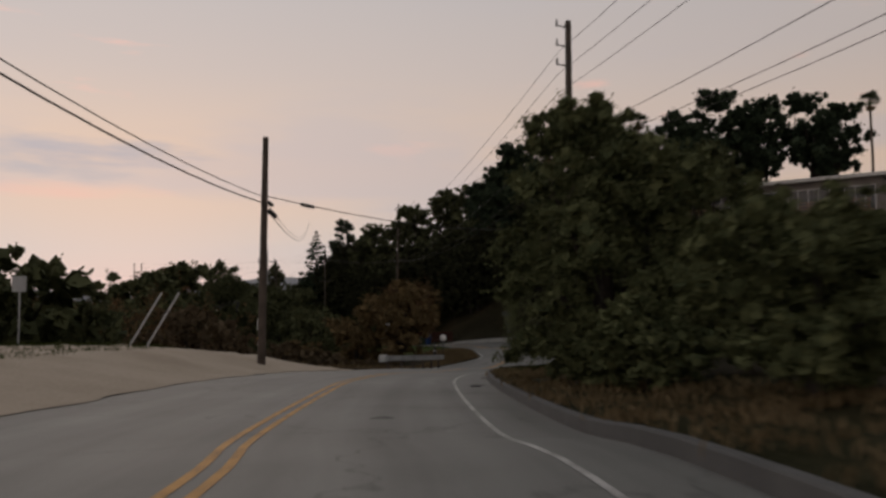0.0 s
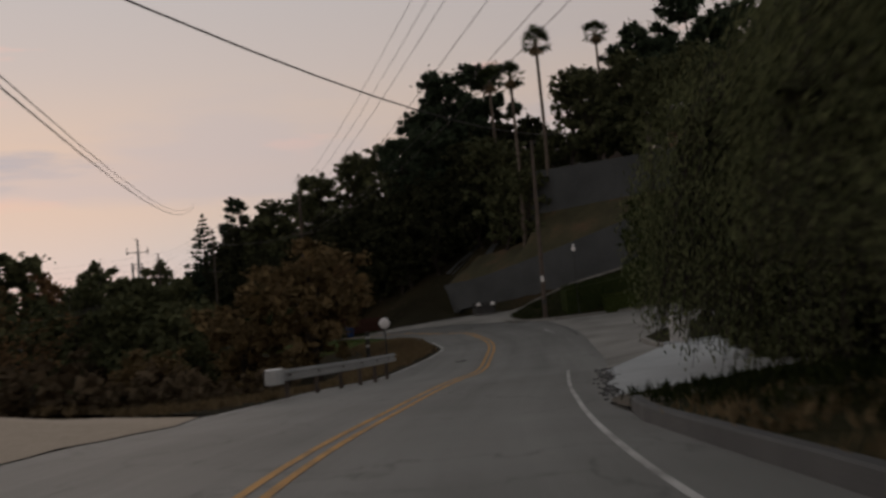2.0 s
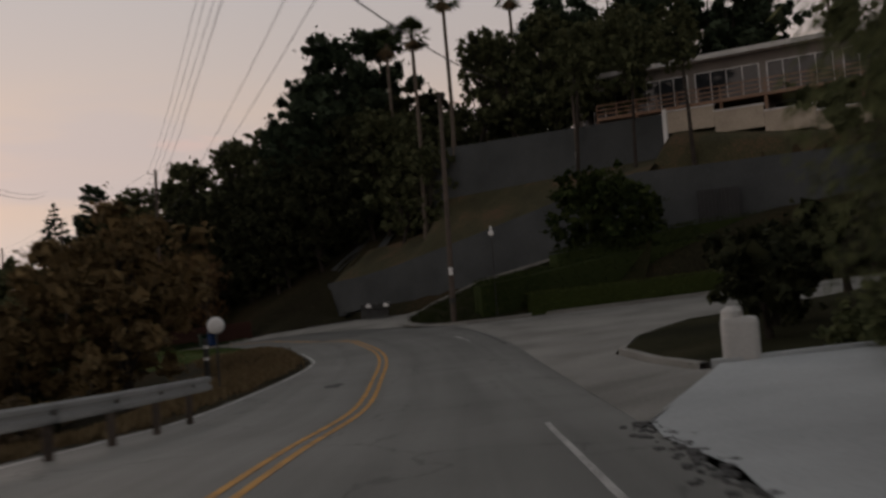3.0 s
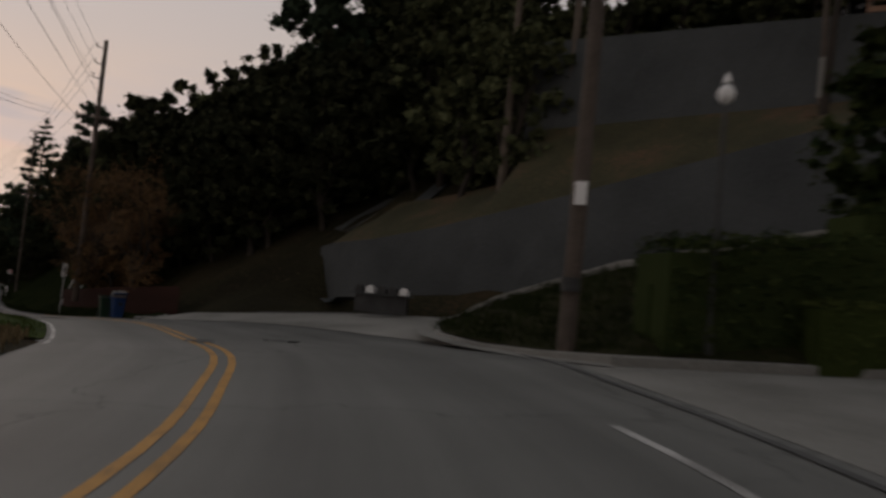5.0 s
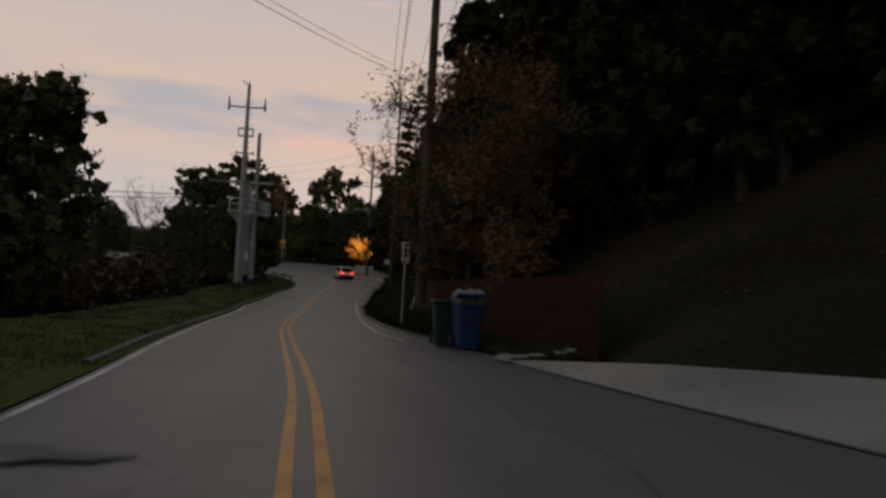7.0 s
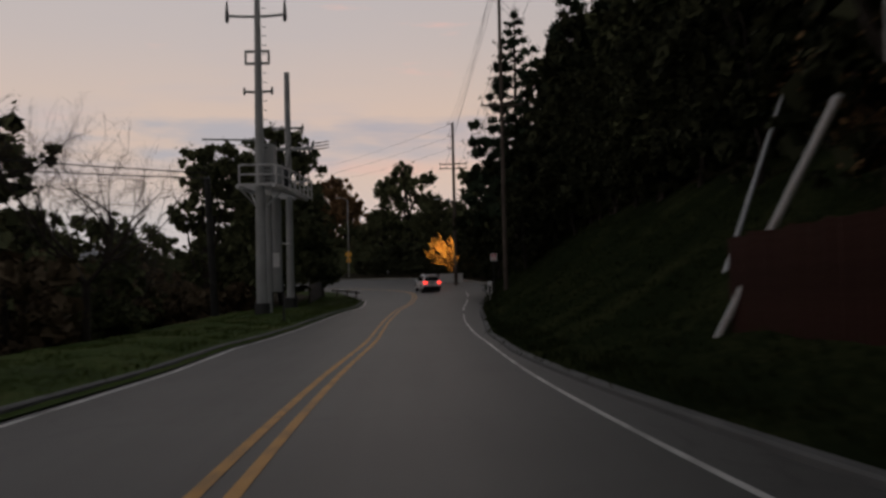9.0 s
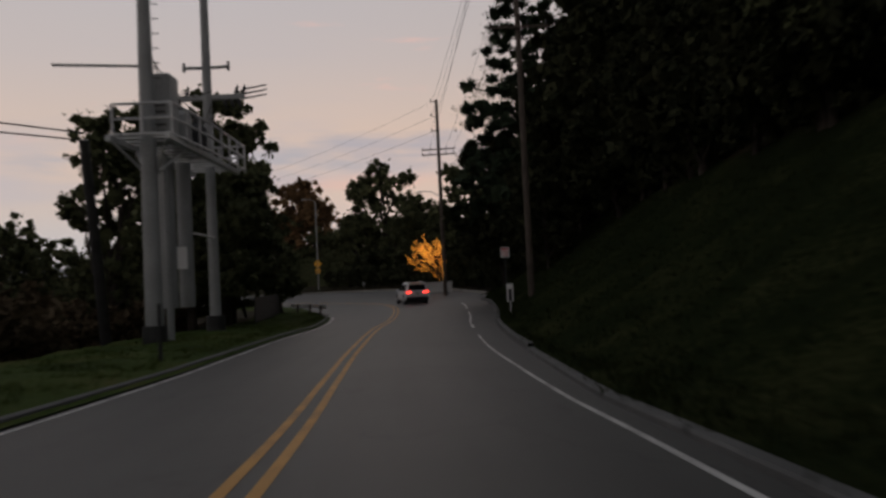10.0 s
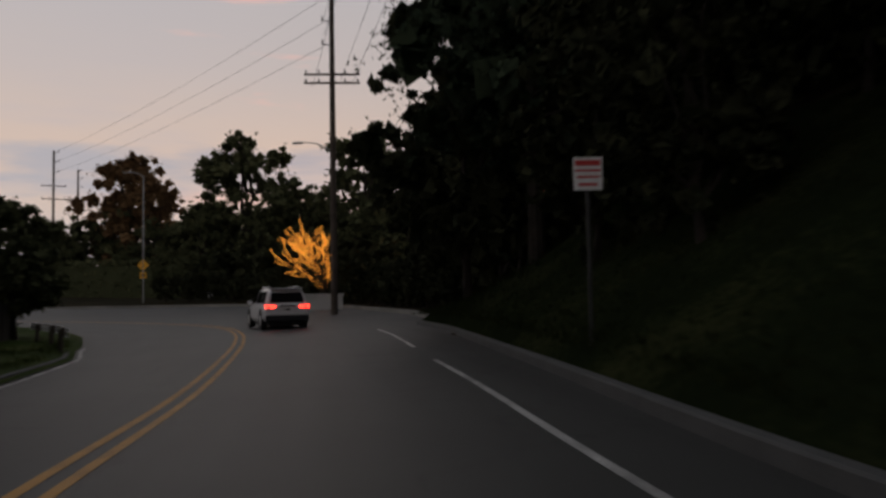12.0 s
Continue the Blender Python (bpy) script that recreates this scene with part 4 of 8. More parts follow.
def leaf_mesh(name, pts, size, rng, mats, aspect=0.55, droop=0.0, axis=None):
    """Many small bent leaves or sprigs, two triangles each."""
    n = len(pts)
    d = rng.normal(size=(n, 3)) if axis is None else axis + rng.normal(size=(n, 3)) * 0.35
    d[:, 2] -= droop
    d /= np.linalg.norm(d, axis=1)[:, None]
    u = np.cross(d, rng.normal(size=(n, 3)))
    u /= np.linalg.norm(u, axis=1)[:, None] + 1e-9
    s = size * rng.uniform(0.6, 1.35, n)[:, None]
    a, b = pts - d * s * 0.5, pts + d * s * 0.5
    m = pts + np.cross(d, u) * s * 0.12
    v = np.stack([a, m + u * s * aspect * 0.5, b, m - u * s * aspect * 0.5], 1).reshape(-1, 3)
    me = bpy.data.meshes.new(name)
    me.vertices.add(4 * n)
    me.vertices.foreach_set("co", v.ravel())
    base = np.arange(n) * 4
    tri = np.stack([base, base + 1, base + 2, base, base + 2, base + 3], 1).ravel()
    me.loops.add(6 * n)
    me.loops.foreach_set("vertex_index", tri)
    me.polygons.add(2 * n)
    me.polygons.foreach_set("loop_start", np.arange(2 * n) * 3)
    for q in (mats if isinstance(mats, (list, tuple)) else [mats]):
        me.materials.append(q)
    me.update()
    me.validate()
    return me


def clump_points(rng, blobs, n, leaf, per=6):
    """Leaves gathered into small tight sprigs over the lumpy surface of several ellipsoids (centre, radii)."""
    area_ = np.array([np.prod(b[1]) ** (2 / 3) for b in blobs])
    cnt = np.maximum(3, (n / per * area_ / area_.sum()).astype(int))
    out = []
    for (c, r), k in zip(blobs, cnt):
        d = rng.normal(size=(k, 3))
        d /= np.linalg.norm(d, axis=1)[:, None]
        rad = rng.uniform(0.5, 1.35, k) * lumps(d, c)
        mid = np.array(c) + d * rad[:, None] * np.array(r)
        m = float(np.prod(r)) ** (1 / 3)
        wide = rng.uniform(0.5, 1.2, k)[:, None, None] * (0.09 * m + 0.3 * leaf)
        out.append((mid[:, None, :] + rng.normal(size=(k, per, 3)) * wide * [1, 1, 0.75]).reshape(-1, 3))
    return np.concatenate(out)


def divide(rng, blobs, total, unit):
    """Breaks the large lumps of a crown into many small ones, more on the larger."""
    area_ = np.array([np.prod(b[1]) ** (2 / 3) for b in blobs])
    out = []
    for (c, r), k in zip(blobs, np.maximum(3, (total * area_ / area_.sum()).astype(int))):
        for _ in range(k):
            d = rng.normal(size=3)
            d /= np.linalg.norm(d)
            q = unit * rng.uniform(0.6, 1.3)
            out.append((tuple(np.array(c) + d * np.array(r) * rng.uniform(0.2, 1.0) ** 0.6), (q, q, q * rng.uniform(0.6, 1.0))))
    return out


def lumps(d, c):
    """Uneven outline of a clump: the radius factor in the directions d."""
    return 1 + 0.17 * np.sin(d[:, 0] * 5.1 + d[:, 2] * 4.3 + c[0] * 3) + 0.14 * np.sin(d[:, 1] * 8.7 + d[:, 2] * 6.1 + c[1] * 5) + 0.06 * np.sin(d[:, 0] * 13 - d[:, 1] * 11 + c[2] * 7)


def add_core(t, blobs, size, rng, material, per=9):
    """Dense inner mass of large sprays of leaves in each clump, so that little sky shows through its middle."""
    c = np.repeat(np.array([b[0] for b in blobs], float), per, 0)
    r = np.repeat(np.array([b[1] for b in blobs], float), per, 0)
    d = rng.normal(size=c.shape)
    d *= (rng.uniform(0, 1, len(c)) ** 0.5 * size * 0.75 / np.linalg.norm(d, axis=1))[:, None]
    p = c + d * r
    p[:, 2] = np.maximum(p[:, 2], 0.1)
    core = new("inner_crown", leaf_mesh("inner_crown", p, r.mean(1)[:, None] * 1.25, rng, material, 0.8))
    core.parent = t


def limb_path(rng, a, b, n=5, wob=0.12):
    a, b = np.array(a, float), np.array(b, float)
    l = np.linalg.norm(b - a)
    return [tuple(a + (b - a) * t + rng.normal(0, wob * l * 0.3, 3) * (0 < t < 1) + np.array([0, 0, 0.12 * l * math.sin(t * math.pi)])) for t in np.linspace(0, 1, n)]


def broadleaf(name, label, h, r, leafmat, seed, n=7000, leaf=0.2, low=0.3, limbs=7, category="tree", clumps=16, droop=0.0, squash=1.0, core=0.7, girth=1.0, size=(0.22, 0.42), middle=0.8, sub=200, unit=0.125):
    """Trunk, limbs and a crown of many leaf clumps; built at the origin."""
    rng = np.random.default_rng(seed)
    t = thing(name, label, category)
    bm = bmesh.new()
    tw = (0.028 * h + 0.05) * girth
    lean = rng.normal(0, 0.04 * h, 2)
    fork = h * (low + 0.08)
    top = (lean[0], lean[1], h * 0.75)
    tube(bm, [(0, 0, -0.4), (lean[0] * 0.2, lean[1] * 0.2, fork * 0.5), (lean[0] * 0.5, lean[1] * 0.5, fork), top], [tw * 1.3, tw, tw * 0.85, tw * 0.25], 9)
    blobs = []
    for k in range(clumps):
        ang = k * 2.4 + rng.uniform(-0.4, 0.4)
        f = rng.uniform(0.15, 1.0) ** 0.6
        zz = h * (low + 0.12 + (0.86 - low) * rng.uniform(0, 1))
        span = math.sqrt(max(0.08, 1 - ((zz / h - (low + 1) / 2) / ((1.06 - low) / 2)) ** 2))
        c = (math.cos(ang) * r * 0.82 * f * span + lean[0] * zz / h, math.sin(ang) * r * 0.82 * f * span + lean[1] * zz / h, zz)
        q = r * rng.uniform(*size)
        blobs.append((c, (q, q, q * rng.uniform(0.6, 0.95) * squash)))
    if middle:
        blobs.append(((lean[0], lean[1], h * (low + 0.98) / 2), (r * middle, r * middle, h * (1 - low) * 0.7 * middle)))
    for k in range(limbs):
        c = blobs[k][0]
        p = limb_path(rng, (lean[0] * 0.4, lean[1] * 0.4, fork * rng.uniform(0.7, 1.1)), c)
        tube(bm, p, [tw * 0.5, tw * 0.42, tw * 0.33, tw * 0.22, tw * 0.08], 6)
    part("trunk", bm, M_BARK, t)
    small = divide(rng, blobs, int(sub * 1.35), r * unit * 1.1)
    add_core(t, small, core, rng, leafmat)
    pts = clump_points(rng, small, n, leaf)
    pts[:, 2] = np.maximum(pts[:, 2], 0.1)
    crown = new("crown", leaf_mesh("crown", pts, leaf, rng, leafmat, droop=droop))
    crown.parent = t
    return t


def pine(name, label, h, r, leafmat, seed, n=9000, leaf=0.2, bare=0.2):
    """Straight trunk with tiers of branches, each ending in flat pads of needles."""
    rng = np.random.default_rng(seed)
    t = thing(name, label, "tree")
    bm = bmesh.new()
    tw = 0.010 * h + 0.05
    tube(bm, [(0, 0, -0.4), (0, 0, h * 0.5), (0.02 * h, 0, h * 0.97)], [tw, tw * 0.65, 0.03], 9)
    blobs = []
    levels = int(h / 1.0)
    for k in range(levels):
        f = k / levels
        z = h * (bare + (0.95 - bare) * f)
        rr = r * (1 - f) ** 0.7 * rng.uniform(0.6, 1.15) + 0.45
        for j in range(4):
            a = k * 1.1 + j * math.tau / 4 + rng.uniform(-0.5, 0.5)
            q = rr * rng.uniform(0.6, 1.1)
            e = np.array([math.cos(a) * q, math.sin(a) * q, z + q * rng.uniform(-0.1, 0.3)])
            tube(bm, [(0, 0, z - 0.1), (e[0] * 0.5, e[1] * 0.5, (z + e[2]) / 2 - 0.05), tuple(e)], [tw * 0.25, tw * 0.16, 0.012], 4, False)
            for u, w in ((0.5, 0.8), (0.92, 1.0)):
                g = (0.20 * rr + 0.22) * w
                blobs.append((tuple(np.array([0, 0, z]) * (1 - u) + e * u), (g, g, g * 0.55)))
    blobs.append(((0.02 * h, 0, h * 0.96), (0.4, 0.4, 0.7)))
    part("trunk", bm, M_BARK, t)
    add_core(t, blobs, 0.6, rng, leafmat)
    crown = new("crown", leaf_mesh("crown", clump_points(rng, blobs, n, leaf, 8), leaf, rng, leafmat, aspect=0.3))
    crown.parent = t
    return t


def branches(bm, rng, start, direc, length, radius, depth, tips, curl=0.25, sides=5, split=(2, 4), up=0.1):
    """Recursive bare branches; collects twig points."""
    pts = [np.array(start, float)]
    d = np.array(direc, float)
    for k in range(3):
        d = d + rng.normal(0, curl, 3) + np.array([0, 0, up])
        d /= np.linalg.norm(d)
        pts.append(pts[-1] + d * length / 3)
    tube(bm, [tuple(p) for p in pts], [radius, radius * 0.85, radius * 0.7, radius * 0.5], sides if radius > 0.03 else 3, False)
    tips.extend(pts[1:])
    if depth > 0:
        for _ in range(int(rng.integers(split[0], split[1] + 1))):
            k = int(rng.integers(1, 4))
            dd = d + rng.normal(0, 0.55, 3)
            branches(bm, rng, pts[k], dd / np.linalg.norm(dd), length * rng.uniform(0.6, 0.8), radius * 0.55, depth - 1, tips, curl, sides, split, up)


def bare_tree(name, label, h, seed, leafmat=None, n=600, leaf=0.2, depth=4, spread=0.5, radius=None, bark=None, scatter_=0.11):
    rng = np.random.default_rng(seed)
    t = thing(name, label, "tree")
    bm = bmesh.new()
    rad = radius or 0.02 * h + 0.04
    tips = []
    tube(bm, [(0, 0, -0.4), (0, 0, h * 0.22)], [rad * 1.2, rad], 8)
    for k in range(4):
        a = k * 1.6 + rng.uniform(-0.3, 0.3)
        branches(bm, rng, (0, 0, h * 0.2), (math.cos(a) * spread, math.sin(a) * spread, 1), h * 0.32, rad * 0.65, depth, tips)
    part("trunk", bm, bark or M_BARK, t)
    if leafmat:
        tp = np.array(tips)
        pts = tp[rng.integers(0, len(tp), n)] + rng.normal(0, scatter_, (n, 3))
        crown = new("crown", leaf_mesh("crown", pts, leaf, rng, leafmat))
        crown.parent = t
    return t


def palm(name, label, h, seed, r=1.7):
    rng = np.random.default_rng(seed)
    t = thing(name, label, "palm tree")
    bm = bmesh.new()
    tube(bm, [(0, 0, -0.4), (0.1, 0, h * 0.5), (0.0, 0.1, h)], [0.24, 0.17, 0.15], 10)
    part("trunk", bm, M_PALMBARK, t)
    for nm, count, lo, hi, mt in (("crown", 40, -0.45, 1.3, M_PALM), ("dead_skirt", 14, -1.4, -0.75, M_DRY)):
        bm = bmesh.new()
        for k in range(count):
            a, e = rng.uniform(0, math.tau), rng.uniform(lo, hi)
            d = Vector((math.cos(a) * math.cos(e), math.sin(a) * math.cos(e), math.sin(e)))
            q = r * rng.uniform(0.75, 1.05) * (0.7 if nm == "dead_skirt" else 1)
            c = Vector((0, 0.1, h)) + d * q * 0.5 + Vector((0, 0, -0.05))
            tube(bm, [(0, 0.1, h), tuple(c)], [0.025, 0.015], 3, False)
            side = d.cross(Vector((0, 0, 1))).normalized()
            nrm = side.cross(d)
            for j in range(11):
                w = (j - 5) / 5 * 1.15
                tip = c + (d * math.cos(w) + side * math.sin(w) + nrm * rng.uniform(-0.15, 0.1) - Vector((0, 0, 0.22 * abs(w)))) * q * 0.52
                o = (d * -math.sin(w) + side * math.cos(w)) * 0.065
                bm.faces.new([bm.verts.new(c), bm.verts.new(c.lerp(tip, 0.6) + o), bm.verts.new(tip), bm.verts.new(c.lerp(tip, 0.6) - o)])
        part(nm, bm, mt, t)
    return t


def weeping(name, label, h, r, seed, n=16000, leaf=0.2):
    """Pepper tree: rounded crown with hanging curtains of small leaves."""
    rng = np.random.default_rng(seed)
    t = thing(name, label, "tree")
    bm = bmesh.new()
    tube(bm, [(0, 0, -0.4), (0.1, 0.1, h * 0.25), (0.3, 0, h * 0.5), (0.4, 0.2, h * 0.8)], [0.32, 0.26, 0.2, 0.06], 9)
    tube(bm, [(0.1, 0.1, h * 0.2), (-0.8, 0.3, h * 0.45), (-1.6, 0.4, h * 0.65)], [0.2, 0.14, 0.04], 7)
    tube(bm, [(0.1, 0.1, h * 0.3), (0.9, -0.9, h * 0.55), (1.5, -1.6, h * 0.72)], [0.18, 0.12, 0.04], 7)
    pts = []
    for k in range(1500):
        a, f = rng.uniform(0, math.tau), (math.sqrt(rng.uniform(0.04, 1)) if k % 2 else rng.uniform(0.72, 1.0))
        rr = r * f * (1 + 0.12 * math.sin(a * 5))
        z1 = h * (0.42 + 0.58 * math.sqrt(max(0, 1 - f * f))) * rng.uniform(0.9, 1.02)
        z0 = max(1.5 + 0.7 * math.sin(a * 3) + rng.uniform(-0.3, 0.5), z1 - rng.uniform(1.5, 4.2) - 2.2 * f * f)
        m = int(n / 1500)
        zz = rng.uniform(z0, z1, m)
        p = np.stack([np.full(m, math.cos(a) * rr), np.full(m, math.sin(a) * rr), zz], 1) + rng.normal(0, 1, (m, 3)) * [0.13, 0.13, 0.1]
        pts.append(p)
        tube(bm, [(math.cos(a) * rr * 0.8, math.sin(a) * rr * 0.8, z1), (math.cos(a) * rr, math.sin(a) * rr, z0)], [0.012, 0.006], 3, False)
    part("trunk", bm, M_BARK, t)
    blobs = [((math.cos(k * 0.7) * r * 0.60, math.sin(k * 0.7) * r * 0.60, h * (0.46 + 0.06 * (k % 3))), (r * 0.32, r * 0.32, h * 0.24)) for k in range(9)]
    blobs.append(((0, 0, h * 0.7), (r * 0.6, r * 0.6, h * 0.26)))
    # inner sprays are coloured dark to paint the crown's inner shade
    add_core(t, divide(rng, blobs, 420, 0.5), 0.7, rng, M_CROWN_SHADE)
    crown = new("crown", leaf_mesh("crown", np.concatenate(pts), leaf, rng, M_PEPPER, aspect=0.3, axis=np.array([0, 0, -1.0])))
    crown.parent = t
    return t


def put(t, x, y, turn=0.0, scale=1.0, z=None, first=False):
    """Place a tree on the ground; later ones are copies."""
    zz = gz(x, y) if z is None else z
    m = pose(x, y, zz, 0, 0, turn) @ Matrix.Scale(scale, 4)
    if first:
        t.matrix_basis = m
        return t
    return copy_thing(t, m)


class Grove:
    """A kind of tree: the first call places the original, later calls place copies."""

    def __init__(self, t):
        self.t, self.used = t, False

    def at(self, x, y, scale=1.0, turn=None, z=None, label=""):
        turn = (x * 37 + y * 53) % 360 if turn is None else turn
        if not self.used:
            self.used = True
            self.t.matrix_basis = pose(x, y, gz(x, y) if z is None else z, 0, 0, turn) @ Matrix.Scale(scale, 4)
            ob = self.t
        else:
            m = pose(x, y, gz(x, y) if z is None else z, 0, 0, turn) @ Matrix.Scale(scale, 4)
            keep = self.t.matrix_basis.copy()
            self.t.matrix_basis = Matrix.Identity(4)
            ob = copy_thing(self.t, m)
            self.t.matrix_basis = keep
        if label:
            ob["label"] = label
        return ob


OAK_A = Grove(broadleaf("oak_tree", "dark evergreen oak with a dense rounded crown", 9, 4.6, M_OAK, 11, 5000, 0.2, 0.14, clumps=20, girth=0.7))
OAK_B = Grove(broadleaf("oak_tree", "dark green spreading oak on the slope", 8, 5.0, M_OAK, 12, 3600, 0.22, 0.08, clumps=20, girth=0.7))
OAK_C = Grove(broadleaf("tree", "tall dark evergreen tree with an uneven crown", 13, 4.2, M_OAK, 13, 3800, 0.24, 0.12, clumps=24, girth=0.55))
FAR_A = Grove(broadleaf("oak_tree", "distant dark oak in the valley", 9, 4.8, M_OAK, 24, 2000, 0.3, 0.05, clumps=15, sub=110, unit=0.15))
FAR_B = Grove(broadleaf("tree", "distant rounded tree on the hill", 12, 5.0, M_OAK, 25, 2200, 0.3, 0.08, clumps=17, sub=110, unit=0.15))
LEAFY = Grove(broadleaf("tree", "leafy dark tree beyond the junction with a feathery top", 12, 5.0, M_OAK, 27, 6500, 0.22, 0.0, clumps=30, size=(0.14, 0.34), middle=0.8, sub=260, unit=0.1))
EUCA = Grove(broadleaf("eucalyptus_tree", "tall airy eucalyptus with open clumps of leaves", 14, 5.0, M_PINE, 14, 8000, 0.2, 0.30, clumps=28, squash=0.95, size=(0.18, 0.36), middle=0.55, core=0.52, girth=0.6))
TALL_PINE = Grove(pine("pine_tree", "tall dark conifer with layered pads of needles", 23, 4.8, M_PINE, 15, 24000, 0.2, 0.16))
PINE_B = Grove(pine("pine_tree", "dense dark conifer with a pointed top", 14, 3.4, M_PINE, 16, 10000, 0.18, 0.06))
AUTUMN = Grove(broadleaf("autumn_tree", "yellow-brown autumn tree with a loose round crown", 7.5, 3.7, M_AUTUMN, 17, 12000, 0.13, 0.08, clumps=26, size=(0.18, 0.38), middle=0.62, core=0.5))
SHRUB = Grove(broadleaf("shrub", "dark green shrub growing on the slope", 2.6, 1.9, M_SHADE_LEAF, 19, 480, 0.2, 0.0, 3, "shrub", 6, size=(0.3, 0.5), sub=40, unit=0.2))
SHRUB_B = Grove(broadleaf("shrub", "brown scrubby bush with dry leaves", 2.2, 1.8, M_SCRUB, 20, 1200, 0.13, 0.0, 4, "shrub", 9, core=0.5, sub=40, unit=0.2))
NEAR_OAK = Grove(broadleaf("oak_tree", "dark leafy oak on a bare trunk beside the verge", 9, 4.4, M_OAK, 61, 26000, 0.13, 0.2, clumps=34, size=(0.18, 0.42), middle=0.86, girth=0.8, sub=560, unit=0.09))
FAR_R = Grove(broadleaf("autumn_tree", "distant brown autumn tree beyond the junction", 11, 4.8, M_RUST, 64, 9000, 0.17, 0.02, clumps=34, size=(0.14, 0.34), middle=0.62, core=0.42))
EDGE = Grove(broadleaf("tree", "tall dense dark tree at the edge of the wood", 13, 4.2, M_SHADE_LEAF, 62, 6000, 0.19, 0.03, clumps=28, size=(0.18, 0.38), middle=0.84, girth=0.42, sub=300, unit=0.12))
SLIM = Grove(broadleaf("slender_tree", "slender tree with a thin dark trunk between the walls", 12, 2.2, M_OAK, 63, 3500, 0.14, 0.55, 4, clumps=12, girth=0.35))
BUSH = Grove(broadleaf("bush", "low leafy green bush behind the curb", 2.0, 1.6, M_PEPPER, 66, 5500, 0.09, 0.0, 3, "shrub", 10))
BARE = Grove(bare_tree("bare_tree", "leafless tree with fine drooping twigs", 8, 21, M_RUST, 300, 0.07, 5, 0.75, radius=0.1, scatter_=0.05))
RUSSET = Grove(bare_tree("autumn_tree", "russet brown tree with thinning leaves on fine branches", 11, 18, M_RUST, 7000, 0.14, 5, 0.55, radius=0.13))
ALEPPO = Grove(broadleaf("pine_tree", "tall open pine with separate clumps of dark needles", 22, 4.2, M_PINE, 71, 26000, 0.15, 0.22, 16, clumps=46, squash=0.75, size=(0.16, 0.34), middle=0, girth=0.36, sub=420, unit=0.11))

# ---------------------------------------------------------------- trees, along the drive
TREE_ONE = broadleaf("roadside_tree", "dense dark green tree overhanging the curb", 7.3, 3.4, M_PEPPER, 31, 50000, 0.1, 0.02, clumps=34, size=(0.18, 0.38), middle=0.6, sub=500, unit=0.085)
put(TREE_ONE, 4.2, 20.3, 20, 0.88, first=True)
TREE_ONE_B = broadleaf("roadside_tree", "wide leafy tree beside the dense one at the curb", 4.9, 3.3, M_PEPPER, 32, 32000, 0.1, 0.0, clumps=28, size=(0.18, 0.38), middle=0.6, sub=420, unit=0.085)
put(TREE_ONE_B, 5.3, 12.4, 0, 0.6, first=True)
put(TREE_ONE_B, 7.4, 20.2, 70, 0.86)
TREE_TWO = weeping("pepper_tree", "pepper tree with hanging curtains of leaves beside the slab", 9.4, 5.0, 33, 84000, 0.12)
put(TREE_TWO, 11.2, 45.5, 0, 1.05, gz(11.1, 45.3) - 1.0, first=True)
put(TREE_TWO, 6.8, 35.0, 120, 0.74, gz(6.8, 35.0) - 0.3)["label"] = "smaller pepper tree with hanging leaves behind the curb"
put(TREE_ONE_B, 12.5, 38.0, 30, 0.9)
OAK_C.at(19.5, 61, 1.1)
OAK_C.at(26, 44, 0.5)
OAK_C.at(19, 36, 0.4)
OAK_B.at(17.5, 49.5, 0.8)
for x, y, c in ((11.2, 48.6, 0.9), (12.6, 47.6, 1.0), (13.5, 50, 1.2), (11.0, 50.4, 0.8), (13.2, 43.6, 1.15), (15.8, 44.8, 1.2), (12.2, 41.0, 1.0)):
    SHRUB.at(x, y, c)
for x, y, s in ((20, 42, 0.6), (24, 50, 0.7), (20, 33, 0.45)):
    OAK_B.at(x, y, s)
for x, y, c in ((4.3, 17.4, 0.9), (4.7, 19.8, 0.85), (5.0, 22.4, 0.9), (6.6, 14.4, 0.9), (7.6, 12.8, 0.9), (5.9, 24.6, 0.9), (7.0, 27.5, 1.0)):
    BUSH.at(x, y, c)
for x, y, c in ((9.3, 45.9, 0.75), (9.6, 47.8, 0.8), (10.2, 49.8, 0.75), (11.4, 52.2, 0.8), (12.4, 54.4, 0.7), (11.2, 46.6, 0.9)):
    BUSH.at(x, y, c, label="low leafy bush under the hanging pepper tree")
# valley side, beyond the dirt
rng = random.Random(9)
for k in range(24):
    x, y = -25 - rng.uniform(0, 14), 26 + k * 3.6 + rng.uniform(-2, 2)
    (FAR_A, OAK_B, FAR_A, RUSSET)[k % 4].at(x, y, rng.uniform(1.2, 1.6))
for k in range(16):
    x, y = -46 - rng.uniform(0, 40), 50 + k * 8 + rng.uniform(-4, 4)
    (FAR_A, FAR_B)[k % 2].at(x, y, rng.uniform(1.0, 1.4))
for x, y, s in ((-14, 48, 1.5), (-12, 56, 1.9), (-9, 63, 1.7), (-15, 62, 2.2), (-11, 71, 1.9), (-14, 54, 1.8), (-17, 57, 2.2), (-12, 67, 2.0)):
    SHRUB_B.at(x, y, s)
for x, y, s in ((-16, 70, 0.75), (-8.5, 84, 0.55), (-12, 92, 0.7)):
    OAK_B.at(x, y, s)
for x, y, s in ((-7, 55, 0.9), (-6, 60, 0.8), (-7.5, 66, 1.0), (-5, 70, 0.9), (-9, 51, 0.9), (-11, 47, 0.8), (-4.5, 85, 0.9), (-4, 90, 0.8), (-9, 78, 1.1)):
    SHRUB_B.at(x, y, s)
